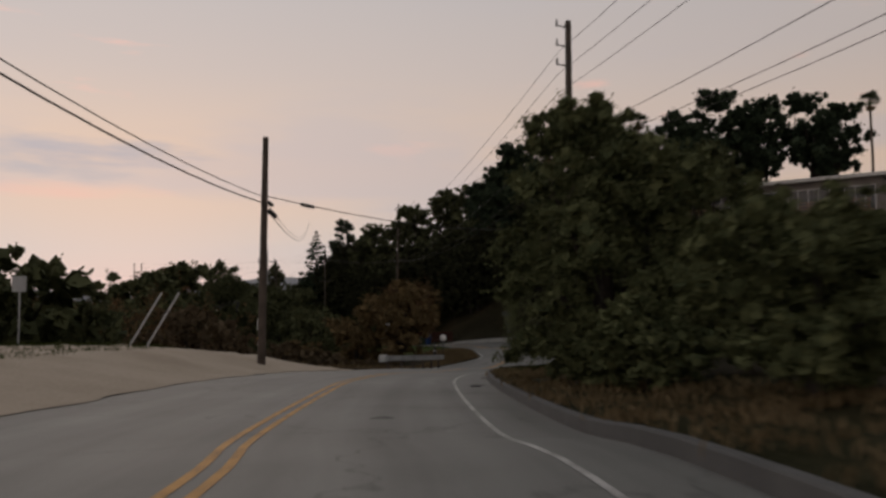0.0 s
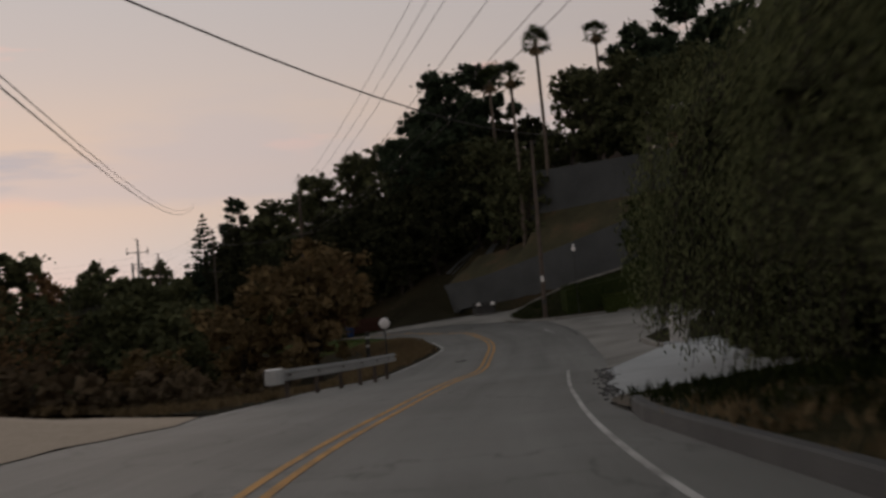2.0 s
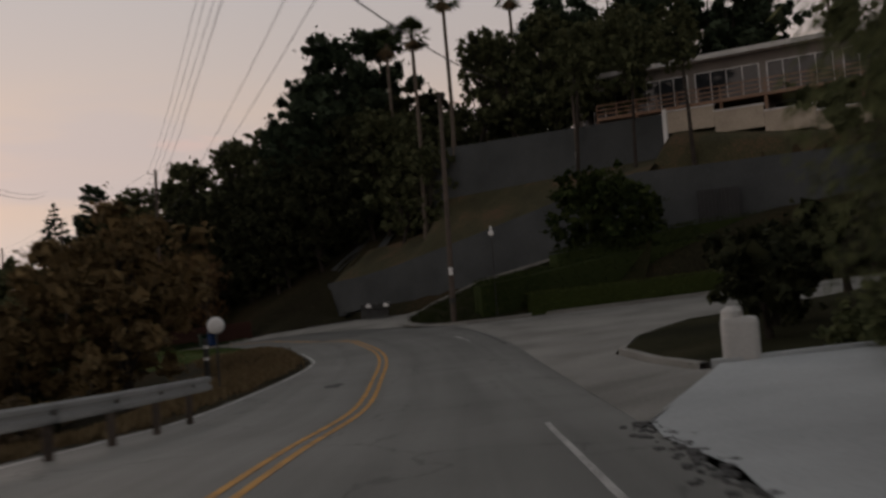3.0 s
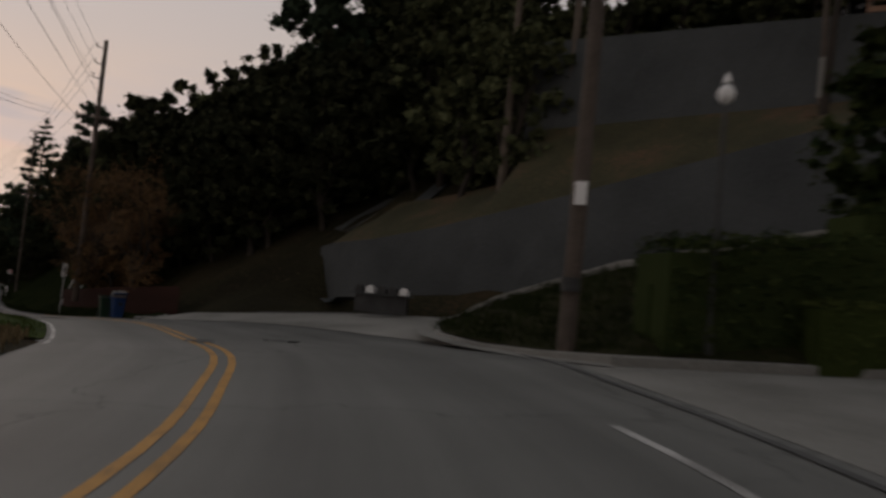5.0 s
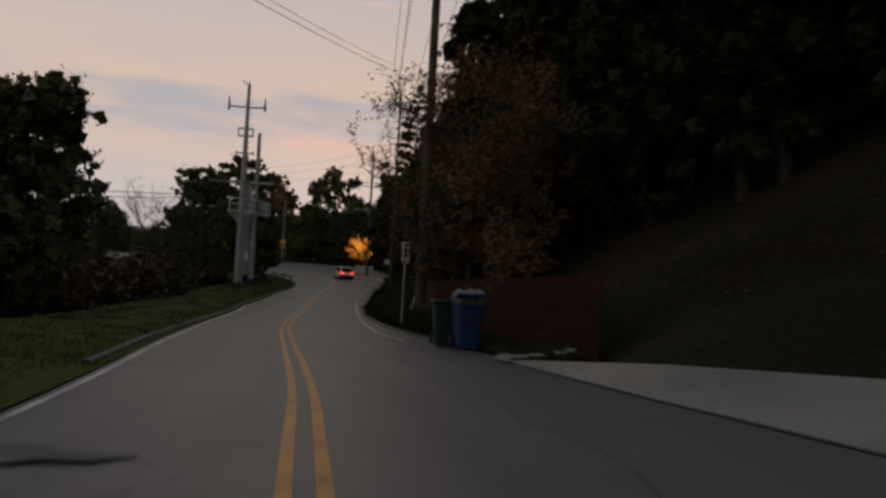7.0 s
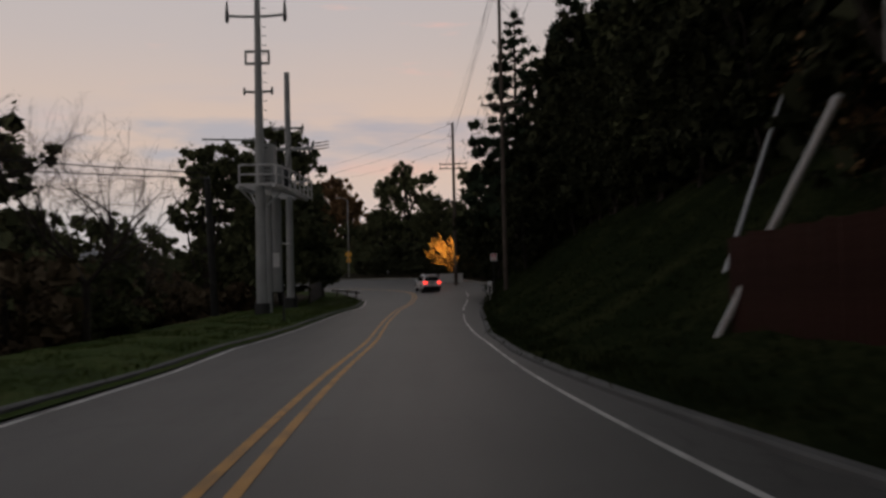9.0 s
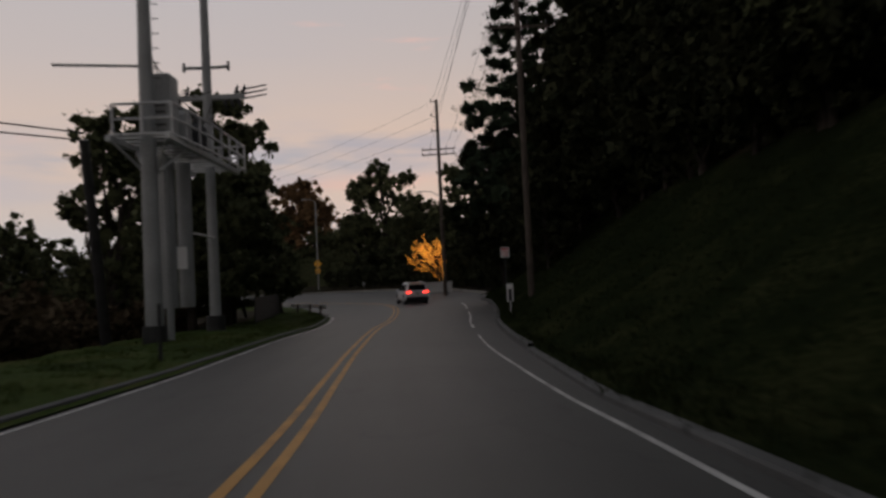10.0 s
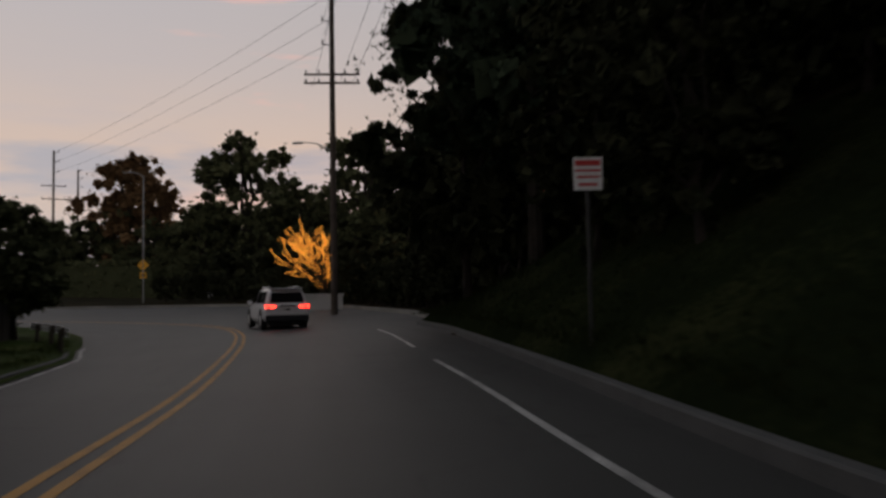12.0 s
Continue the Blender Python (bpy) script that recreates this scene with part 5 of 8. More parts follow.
AUTUMN.at(-2.8, 78.5, 1.12)
AUTUMN.at(-7.0, 80, 1.0, 130)
AUTUMN.at(-12, 77, 0.85, 60)
# hill above the walls
EUCA.at(19, 176, 1.35)
EUCA.at(13, 172, 1.25, 140)
EUCA.at(24, 168, 1.2, 210)
for x, y, s in ((27, 113, 0.32), (34, 112, 0.3), (23, 121, 0.65), (17, 116, 0.5), (14, 122, 0.6), (19, 127, 0.75), (40, 134, 0.8), (30, 146, 0.9), (52, 72, 0.6), (44, 66, 0.6), (60, 66, 0.7), (46, 80, 0.5)):
    OAK_C.at(x, y, s)
for x, y, c in ((26.9, 114.6, 0.7), (31.2, 112, 0.75), (34.5, 109, 0.8), (24, 118.5, 0.6), (29, 118, 0.75), (37.5, 108.5, 0.85), (20.5, 115.5, 0.6), (18.5, 113.2, 0.8), (16, 117, 0.85)):
    OAK_C.at(x, y, c)
OAK_C.at(29.3, 106.4, 0.42)
EUCA.at(56, 121, 1.3, 30)
EUCA.at(61, 122, 1.2, 170)
EUCA.at(52, 126, 1.35, 260)
EUCA.at(14, 129, 1.4, 45)
EUCA.at(17.5, 131, 1.4, 190)
EUCA.at(11, 127, 1.2, 280)
EUCA.at(44, 129, 1.5)
EUCA.at(48, 127, 1.25, 80)
EUCA.at(38, 134, 1.35, 200)
EUCA.at(41, 127, 1.1, 300)
# wooded hill to the right of the descent
rng = random.Random(4)
for k in range(58):
    y = 116 + k * 1.42
    if y > 150 and (k * 7.3) % 32 > 10:
        continue
    s = s_at(y)
    off = 10.5 + (k * 7.3) % 32
    if y < 127 and off < 15.5:
        off += 7
    p = road_pt(s, off)
    kind = (EDGE, OAK_A)[k % 2] if off < 17 else (FAR_A, FAR_B)[k % 2]
    kind.at(p[0], p[1], rng.uniform(0.6, 0.85) * (0.95 if y < 138 and off > 17 else 1))
for k in range(22):
    if k < 10 and 8.2 + (k * 2.7) % 8 < 15.9:
        continue
    p = road_pt(s_at(111 + k * 1.25), 8.2 + (k * 2.7) % 8)
    SHRUB.at(p[0], p[1], 0.9 + (k * 0.29) % 0.7)
for k in range(7):
    p = road_pt(s_at(110 + k * 4.2), (17.0 if k < 4 else 12.0) + (k % 2) * 3)
    EDGE.at(p[0], p[1], 0.78 + (k % 3) * 0.06)
RUSSET.at(-0.8, 124.5, 0.82)
BARE.at(-2.6, 127.5, 1.0, 30)
BARE.at(-4.6, 134.5, 1.05, 160)
for y, off, c, turn in ((129.5, 6.8, 0.95, 70), (134.0, 7.0, 0.9, 250), (125.5, 7.4, 0.85, 10)):
    p = road_pt(s_at(y), off)
    RUSSET.at(p[0], p[1], c, turn)
RUSSET.at(1.2, 129.5, 0.8, 200)
for x, y, c, turn in ((-4.4, 132.8, 0.62, 20), (-1.4, 127.6, 0.5, 140)):
    FAR_R.at(x, y, c, turn, label="russet autumn tree with a rounded crown beside the wood")
for x, y, s in ((14, 121, 1.0), (18.5, 120, 0.9), (10, 120.5, 0.86), (6, 123, 0.94), (22.5, 125, 0.95)):
    EDGE.at(x, y, s)
TALL_PINE.at(-27.2, 195.0, 1.0, 90)
ALEPPO.at(-20.2, 192.6, 0.95, 30)
EDGE.at(-25.4, 188.5, 0.5)
EDGE.at(-23.6, 184.0, 0.5)
EDGE.at(-29.9, 198.2, 0.9)
# crest of the wooded hill
for k, (x, y) in enumerate(((-19, 190), (-15.5, 186), (-11.5, 190), (-7.5, 185), (-3.5, 189), (0.5, 184), (4.5, 188), (8.5, 182), (12, 178), (-13, 196), (-5, 196), (3, 195))):
    (OAK_C, FAR_B, OAK_C)[k % 3].at(x, y, 1.02 + (k * 0.37) % 0.22)
EDGE.at(-21.5, 194.5, 1.2)
EDGE.at(-19.5, 187, 1.25)
EDGE.at(-24.5, 200.5, 1.1)
PINE_B.at(-27, 205, 1.1)
for x, y, s in ((-23, 192, 1.0), (-26, 201, 1.05), (-30, 208, 1.0), (-33, 215, 0.95), (-25, 212, 1.1), (-19, 200, 1.1), (-16, 190, 1.1), (-38, 226, 0.9), (-34, 224, 0.95)):
    (EDGE if y < 216 else OAK_C).at(x, y, s)
for x, y, c in ((-0.6, 130.5, 0.9), (1.6, 131.5, 0.9), (-2.6, 134, 1.08), (3.5, 126.5, 0.86), (-1.8, 136, 0.85), (7, 122.5, 0.9), (-4.6, 142, 0.8)):
    EDGE.at(x, y, c)
for a, q, c in ((-58, 99.5, 0.8), (-54, 98.6, 0.72), (-50.5, 99.5, 0.8), (-47, 98.5, 0.66), (-44, 99.3, 0.7)):
    p = WALL_U * a + WALL_N * q
    OAK_C.at(p.x, p.y, c)
# left of the descent
NEAR_OAK.at(-20.5, 125.4, 0.98, 40)
NEAR_OAK.at(-24.5, 122, 1.15, 100)
OAK_B.at(-21, 114, 1.0)
OAK_B.at(-16, 106, 0.8)
for x, y, s in ((-28, 132, 0.6), (-33, 140, 0.45), (-38, 150, 0.45), (-34, 128, 0.7), (-44, 160, 0.55), (-48, 170, 0.65), (-30, 150, 0.4), (-42, 154, 0.5), (-50, 178, 0.55), (-37, 159, 0.42), (-56, 186, 0.6)):
    OAK_B.at(x, y, s * 0.82)
for x, y, s in ((-26, 137, 1.3), (-29, 145, 1.5), (-33, 152, 1.5), (-31, 136, 1.7), (-36, 146, 1.8), (-27, 128, 1.3), (-39, 163, 1.6), (-23, 131, 1.0)):
    SHRUB_B.at(x, y, s)
BARE.at(-28.0, 147, 1.15)
BARE.at(-30, 141.5, 0.8, 120)
BARE.at(-34, 156, 0.7, 220)
for x, y, s, k in ((-40.5, 179.5, 0.93, 3), (-44, 184, 1.1, 1), (-39, 174.5, 0.85, 3), (-48, 178, 1.0, 1), (-52, 190, 1.0, 2)):
    (OAK_A, OAK_C, OAK_B, NEAR_OAK)[k].at(x, y, s)
for k in range(22):
    p = road_pt(s_at(124 + k * 3.1), -11.5 - (k * 3.7) % 6)
    SHRUB_B.at(p[0], p[1], 0.85 + (k * 0.37) % 0.5)
for x, y, s in ((-46, 182, 1.1), (-50, 196, 0.8)):
    OAK_C.at(x, y, s * 0.8)
for k in range(26):
    q = J_OUTER[2 + k // 2] if k < 2 * (len(J_OUTER) - 4) else J_OUTER[-4]
    q2 = J_OUTER[3 + k // 2] if k < 2 * (len(J_OUTER) - 4) else J_OUTER[-3]
    c = Vector(q).lerp(Vector(q2), (k % 2) * 0.5) + Vector((0.6, 3.4, 0))
    SHRUB.at(c.x, c.y, 0.75 + (k * 0.31) % 0.4)
    if k % 2 == 0:
        SHRUB.at(c.x + 1.5, c.y + 5, 1.7)
# dense edge of the wood above the bank
for k in range(26):
    p = road_pt(s_at(134 + k * 1.3), 12.6 + (k * 2.1) % 6)
    SHRUB.at(p[0], p[1], 1.1 + (k * 0.37) % 0.6)
for k in range(40):
    p = road_pt(s_at(137 + k * 1.5), 12.6 + (k % 3) * 1.3)
    SHRUB.at(p[0], p[1], 0.95 + (k * 0.37) % 0.6)
for k in range(15):
    p = road_pt(s_at(150 + k * 3.3), 12.6 + (k % 3) * 2.2)
    EDGE.at(p[0], p[1], (0.55 if k < 9 else 0.85) + (k % 4) * 0.05)
for k in range(30):
    p = road_pt(s_at(118 + k * 2.7), 13 + (k * 5) % 22)
    SHRUB.at(p[0], p[1], 1.2 + (k * 0.43) % 0.9)
# beyond the junction
for x, y, s, k in ((-82, 262, 1.5, 3), (-77, 258, 1.2, 3), (-70, 256, 0.95, 1), (-64, 258, 1.5, 2), (-57, 254, 1.3, 0), (-50, 252, 1.4, 2), (-46, 246, 0.95, 0), (-42, 240, 1.0, 1), (-74, 268, 1.2, 1), (-60, 270, 1.2, 0), (-88, 256, 0.9, 0), (-96, 254, 0.7, 1), (-104, 262, 0.9, 0), (-112, 252, 0.7, 1), (-120, 258, 0.9, 0), (-84, 252, 0.6, 1), (-76, 252, 0.6, 1), (-92, 264, 0.8, 0), (-100, 248, 0.55, 1), (-70, 250, 0.55, 0), (-66, 247, 0.5, 1), (-58, 246, 0.5, 1), (-61, 252, 0.95, 1), (-53.5, 249, 0.95, 0), (-74, 254, 0.85, 1), (-67.5, 253, 1.0, 0)):
    ((LEAFY, LEAFY, LEAFY, FAR_R)[k] if y < 259 or k == 3 else (FAR_A, FAR_A, FAR_B)[k]).at(x, y, s * (0.8 if k < 2 and y < 259 else 1))
for k in range(15):
    FAR_B.at(-98 + 4.1 * k, 262 - abs(k - 7) * 0.9, 0.62 + (k * 0.29) % 0.24)
PINE_B.at(-27.1, 221, 1.2)
PINE_B.at(-15, 208, 1.25)
for x, y, s in ((-118, 232, 0.9), (-126, 224, 1.0), (-110, 240, 0.8), (-92, 196, 0.9), (-80, 192, 0.9), (-68, 190, 0.9), (-104, 194, 0.9), (-60, 196, 0.7)):
    FAR_A.at(x, y, s)
for k in range(12):
    (FAR_B, FAR_A, FAR_R)[k % 3].at(-34 - (k * 13) % 38, 62 + k * 6.5, 1.15 + (k * 0.17) % 0.4)
NEAR_OAK.at(-43.5, 184.5, 1.0, 75)
OAK_A.at(-48.8, 199.2, 0.62)
# dense trees behind the conifer at the foot of the hill
for x, y, c in ((-19, 206, 1.2), (-14, 214, 1.3), (-20, 216, 1.25), (-10, 222, 1.4), (-16, 226, 1.4), (-24, 222, 1.25), (-29, 216, 1.1)):
    OAK_C.at(x, y, c)
# shrubs in front of the brown house
for x, y, c in ((27, 129, 1.5), (29.5, 128.4, 1.3), (32, 128, 1.6), (34.5, 128.6, 1.2), (37, 127, 1.6), (24.5, 130, 1.7)):
    SHRUB.at(x, y, c)
for x, y, top, r, seed, label in ((20.6, 109.7, 23.4, 2.0, 41, "tall slender fan palm on the hill"), (17.8, 110.4, 20.2, 1.9, 45, "shorter fan palm beside the tall slender one"), (17.2, 118.5, 21.9, 2.2, 42, "tall fan palm with a loose crown"),
                                  (30.5, 120, 27.2, 2.0, 43, "fan palm standing behind the house"), (58.6, 108.4, 27.4, 1.8, 44, "slender fan palm beside the pale house")):
    zg = gz(x, y)
    put(palm("palm_tree", label, top - zg, seed, r), x, y, z=zg, first=True)
for a, q, c in ((-47.0, 93.2, 1.0), (-42.5, 93.2, 0.85), (-38.2, 92.8, 0.95)):
    p = WALL_U * a + WALL_N * q
    SLIM.at(p.x, p.y, c)


for x, y, c in ((17.6, 110.6, 0.62), (16.2, 112.6, 0.7), (19.4, 112.4, 0.66)):
    OAK_C.at(x, y, c)


# hedges
def hedge(pts, w, h, seed, label, n, leaf=0.13, material=None):
    rng = np.random.default_rng(seed)
    t = thing("hedge", label, "hedge")
    pts = np.array(pts, float)
    u = rng.uniform(0, len(pts) - 1, n)
    i = u.astype(int)
    f = (u - i)[:, None]
    c = pts[i] * (1 - f) + pts[np.minimum(i + 1, len(pts) - 1)] * f
    d = (pts[-1] - pts[0])[:2]
    d /= np.linalg.norm(d)
    nrm = np.array([-d[1], d[0]])
    a = rng.uniform(-1, 1, n)
    b = rng.uniform(0, 1, n)
    face = rng.integers(0, 3, n)
    a = np.where(face == 0, -1 + rng.normal(0, 0.06, n), np.where(face == 1, 1 + rng.normal(0, 0.06, n), a))
    b = np.where(face == 2, 1 + rng.normal(0, 0.04, n), b)
    p = c.copy()
    p[:, :2] += nrm * (a * w / 2)[:, None]
    p[:, 2] += b * h
    bm = bmesh.new()
    for q in pts[:-1]:
        cyl(bm, (q[0], q[1], q[2] - 0.3), (q[0], q[1], q[2] + h * 0.6), 0.04, sides=6)
    prev = None
    for q in pts:
        ring = [bm.verts.new((q[0] + nrm[0] * s * w * 0.4, q[1] + nrm[1] * s * w * 0.4, q[2] + z)) for s, z in ((-1, -0.2), (-1, h * 0.9), (1, h * 0.9), (1, -0.2))]
        if prev:
            for k in range(4):
                bm.faces.new((prev[k], ring[k], ring[(k + 1) % 4], prev[(k + 1) % 4]))
        else:
            bm.faces.new(ring)
        prev = ring
    bm.faces.new(prev[::-1])
    part("core", bm, material or M_HEDGE, t)
    leaves = new("foliage", leaf_mesh("foliage", p, leaf, rng, material or M_HEDGE))
    leaves.parent = t
    return t


hedge([(14.65, 86.2, -3.1), (18, 86.6, -2.7), (24, 87.3, -1.8), (30, 87.8, -1.2), (40, 88.2, -0.6)], 1.4, 1.85, 51, "tall clipped dark green hedge along the side street", 9000)
hedge([(17.4, 85.6, -3.1), (24, 85.7, -2.85), (32, 85.8, -2.5), (44, 85.9, -2.1)], 0.8, 1.05, 52, "low clipped hedge with a paler top", 6000, 0.1, M_LOWHEDGE)
hedge([(20.4, 88.9, -1.5), (23, 88.6, -1.2), (26, 88.2, -0.7), (30, 88.9, -0.2), (40, 89.6, 0.6)], 1.5, 1.75, 55, "dark hedge rising along the driveway ramp", 5000)
hedge([(-132, 238, -6.9), (-105, 250, -6.9), (-85, 251.5, -6.9), (-65, 249.5, -6.9), (-52, 244, -6.9), (-41, 236, -6.9)], 3.4, 4.9, 54, "tall uneven dark shrubbery beyond the junction", 9000, 0.42, M_OAK)
ROUND = broadleaf("garden_tree", "round dark garden tree behind the hedge", 5.6, 3.6, M_HEDGE, 53, 16000, 0.13, 0.02, clumps=26, middle=0.9, sub=420, unit=0.1)
put(ROUND, 24.6, 89.9, z=-0.5, first=True)
for x, y, z, s in ((13, 58.5, -2.7, 0.8), (15, 61, -2.6, 0.9), (18, 64, -2.3, 0.9), (22, 66.5, -2.0, 1.0), (17, 57, -2.2, 1.0)):
    SHRUB.at(x, y, s, z=z)


# ---------------------------------------------------------------- poles and wires
def wood_pole(x, y, top, label, r=0.16, lean=(0, 0), base=None):
    zb = gz(x, y) if base is None else base
    t = thing("utility_pole", label, "utility pole", pose(x, y, zb), "utility poles")
    h = top - zb
    bm = bmesh.new()
    tube(bm, [(0, 0, -0.5), (lean[0] * 0.5, lean[1] * 0.5, h * 0.5), (lean[0], lean[1], h)], [r * 1.1, r * 0.92, r * 0.72], 12)
    part("shaft", bm, M_WOODPOLE, t)
    return t, h


pole, _h = wood_pole(28.2, 101.5, 15.5, "thin dark pole before the upper retaining wall", 0.11, base=6.9)
bm = bmesh.new()
cyl(bm, (0, 0, -0.2), (0, 0, 1.4), 0.15, 0.14, 12)
part("sleeve", bm, M_CONCRETE, pole, "pale sleeve round the foot of the pole")


def crossarm(t, z, width, rot, n_ins=4, thick=0.11, material=None, at=(0, 0), label=""):
    R = Matrix.Rotation(radians(rot), 3, "Z")
    bm = bmesh.new()
    box(bm, (at[0], at[1] - 0.18, z), (width, thick, thick), None, 0.012)
    bmesh.ops.rotate(bm, cent=(at[0], at[1], 0), matrix=R, verts=bm.verts[:])
    arm = part("crossarm", bm, material or M_WOODPOLE, t, label)
    for k in range(n_ins):
        u = -width / 2 + 0.12 + (width - 0.24) * k / max(1, n_ins - 1)
        p = R @ Vector((u, -0.18, 0)) + Vector((at[0], at[1], z))
        bm = bmesh.new()
        tube(bm, [p + Vector((0, 0, 0.05)), p + Vector((0, 0, 0.12)), p + Vector((0, 0, 0.2)), p + Vector((0, 0, 0.26))], [0.02, 0.05, 0.055, 0.02], 8)
        part("insulator", bm, M_DARK, arm)
    return arm


def bracket(t, z, side, rot, length=0.55):
    R = Matrix.Rotation(radians(rot), 3, "Z")
    bm = bmesh.new()
    a, b = R @ Vector((0, 0, 0)), R @ Vector((side * length, 0, 0.06))
    cyl(bm, a + Vector((0, 0, z)), b + Vector((0, 0, z)), 0.045, 0.03, 8)
    cyl(bm, b + Vector((0, 0, z - 0.03)), b + Vector((0, 0, z + 0.28)), 0.055, 0.035, 8)
    part("insulator_bracket", bm, M_DARK, t)


def band(t, z, r, h, material, label, name="plate", out=None):
    bm = bmesh.new()
    if out is None:
        cyl(bm, (0, 0, z), (0, 0, z + h), r, r, 12)
    else:
        box(bm, (out[0], out[1], z + h / 2), (0.22, 0.02, h), Matrix.Rotation(out[2], 3, "Z"), 0.004)
    part(name, bm, material, t, label)


def wire(a, b, sag, r=0.016, label="thin black overhead cable between poles", n=14):
    bm = bmesh.new()
    a, b = Vector(a), Vector(b)
    pts = [tuple(a.lerp(b, k / n) - Vector((0, 0, sag * 4 * (k / n) * (1 - k / n)))) for k in range(n + 1)]
    tube(bm, pts, r, 5)
    return tagged(part("overhead_wire", bm, M_CABLE), label, "cable", "overhead wires")


# dark pole at the dirt pull-out with cable closures
pA, hA = wood_pole(-8.0, 39.9, 9.1, "dark wooden utility pole at the edge of the dirt", 0.19, (0.22, -0.5), base=-2.4)
band(pA, 2.45, 0.19, 0.5, M_WHITE, "pale tag wrapped round the pole")
band(pA, 2.05, 0.195, 0.07, M_SIGNYEL, "yellow band")
band(pA, 1.75, 0.195, 0.07, M_STEEL, "pale band")


def closure(p, q, r, label):
    bm = bmesh.new()
    p, q = Vector(p), Vector(q)
    tube(bm, [p, p.lerp(q, 0.12), p.lerp(q, 0.88), q], [r * 0.35, r, r, r * 0.35], 10)
    return tagged(part("cable_closure", bm, M_DARK), label, "cable closure")


w1 = ((-8.0, 39.7, 6.05), (-5.4, 131, 5.5))
wire((-11, -5, 9.5), w1[0], 1.2, 0.03, "thick black communication cable between poles")
wire((-11.05, -5, 9.66), (-8.0, 39.7, 6.35), 1.1, 0.02)
wire(w1[0], (-31, 210, 20.5), 3.0, 0.028, "thick black communication cable between poles")
wire((-8.0, 39.7, 6.35), (-31, 210, 21.2), 3.0, 0.02)
wire((-8.0, 39.7, 6.4), (16, 84, 9.5), 1.4, 0.025, "thick black communication cable between poles")
closure((-7.82, 40.5, 5.75), (-7.7, 41.6, 5.55), 0.13, "dark splice closure hanging under a cable")
closure((-7.84, 40.4, 6.15), (-7.75, 41.1, 6.05), 0.09, "small dark splice closure on a cable")
closure((-6.6, 42.2, 6.25), (-6.0, 43.3, 6.2), 0.09, "dark splice closure on a cable")
# guy guards beside it
for k in (0, 0.6):
    t = thing("guy_wire", "pale guy wire guard leaning out of the dirt", "guy wire", pose(-13.6 + k, 38.0 + k, gz(-13.6, 38)), "guy wires")
    bm = bmesh.new()
    tube(bm, [(0, 0, -0.2), (1.4, 0.4, 2.4)], 0.045, 8)
    part("guard", bm, M_SIGNBACK, t)
# pole behind the first tree
pB, hB = wood_pole(6.3, 38.0, 14.2, "tall wooden utility pole with crossarms behind trees", 0.19)
crossarm(pB, hB - 4.6, 2.6, 12, 4)
crossarm(pB, hB - 7.4, 2.6, 12, 4)
for k, z in enumerate((0.3, 1.2, 2.1)):
    bracket(pB, hB - z, -1, 12)
# driveway pole
pC, hC = wood_pole(13.3, 86.6, 9.6, "weathered wooden utility pole on the grass island", 0.155, (0.22, 0.3), base=-3.35)
band(pC, 2.65, 0.15, 0.42, M_WHITE, "white tag", "plate", (-0.02, -0.17, -0.4))
band(pC, 1.1, 0.175, 0.25, M_DARK, "dark band")
bracket(pC, hC - 0.3, 1, 30)
# pole in the russet trees
pD, hD = wood_pole(-5.5, 131.2, 12.4, "tall wooden utility pole among russet trees", 0.19, (0.3, -1.2), base=-4.6)
crossarm(pD, hD - 5.2, 2.9, 25, 4, at=(0.22, -0.8))
for z in (0.3, 1.4, 2.4):
    bracket(pD, hD - z, -1, 25)
# pole beside the bank
pE, hE = wood_pole(-22.5, 175.3, 12.5, "wooden utility pole rising from the dark bank", 0.135, base=-6.5)
crossarm(pE, hE - 7.6, 2.6, 20, 4)
bracket(pE, hE - 0.2, -1, 20)
# pole at the junction with a street lamp
pF, hF = wood_pole(-40.1, 214.2, 11.3, "tall utility pole at the junction with a double crossarm", 0.19, base=-7.1)
crossarm(pF, hF - 4.75, 3.2, 14, 5)
crossarm(pF, hF - 5.25, 3.2, 14, 5)
for z in (0.2, 1.6, 3.0):
    bracket(pF, hF - z, -1, 14)
bm = bmesh.new()
tube(bm, [(0, 0, 9.2), (-0.9, -0.2, 9.7), (-1.7, -0.4, 9.75)], [0.04, 0.035, 0.03], 8)
part("lamp_arm", bm, M_STEEL, pF)
bm = bmesh.new()
box(bm, (-1.95, -0.45, 9.72), (0.6, 0.24, 0.12), None, 0.04)
part("lamp_head", bm, M_STEEL, pF)
# far poles down the side road
for x, y, top in ((-90.6, 259, 12.4), (-99, 276, 13.0)):
    pG, hG = wood_pole(x, y, top, "distant utility pole with crossarms", 0.17)
    crossarm(pG, hG - 4.4, 2.8, 40, 4)
    crossarm(pG, hG - 6.0, 2.8, 40, 4)
    for z in (0.2, 1.4, 2.6):
        bracket(pG, hG - z, 1, 40)
wood_pole(-50.5, 199.7, -0.1, "short dark pole behind the panel fence", 0.17)
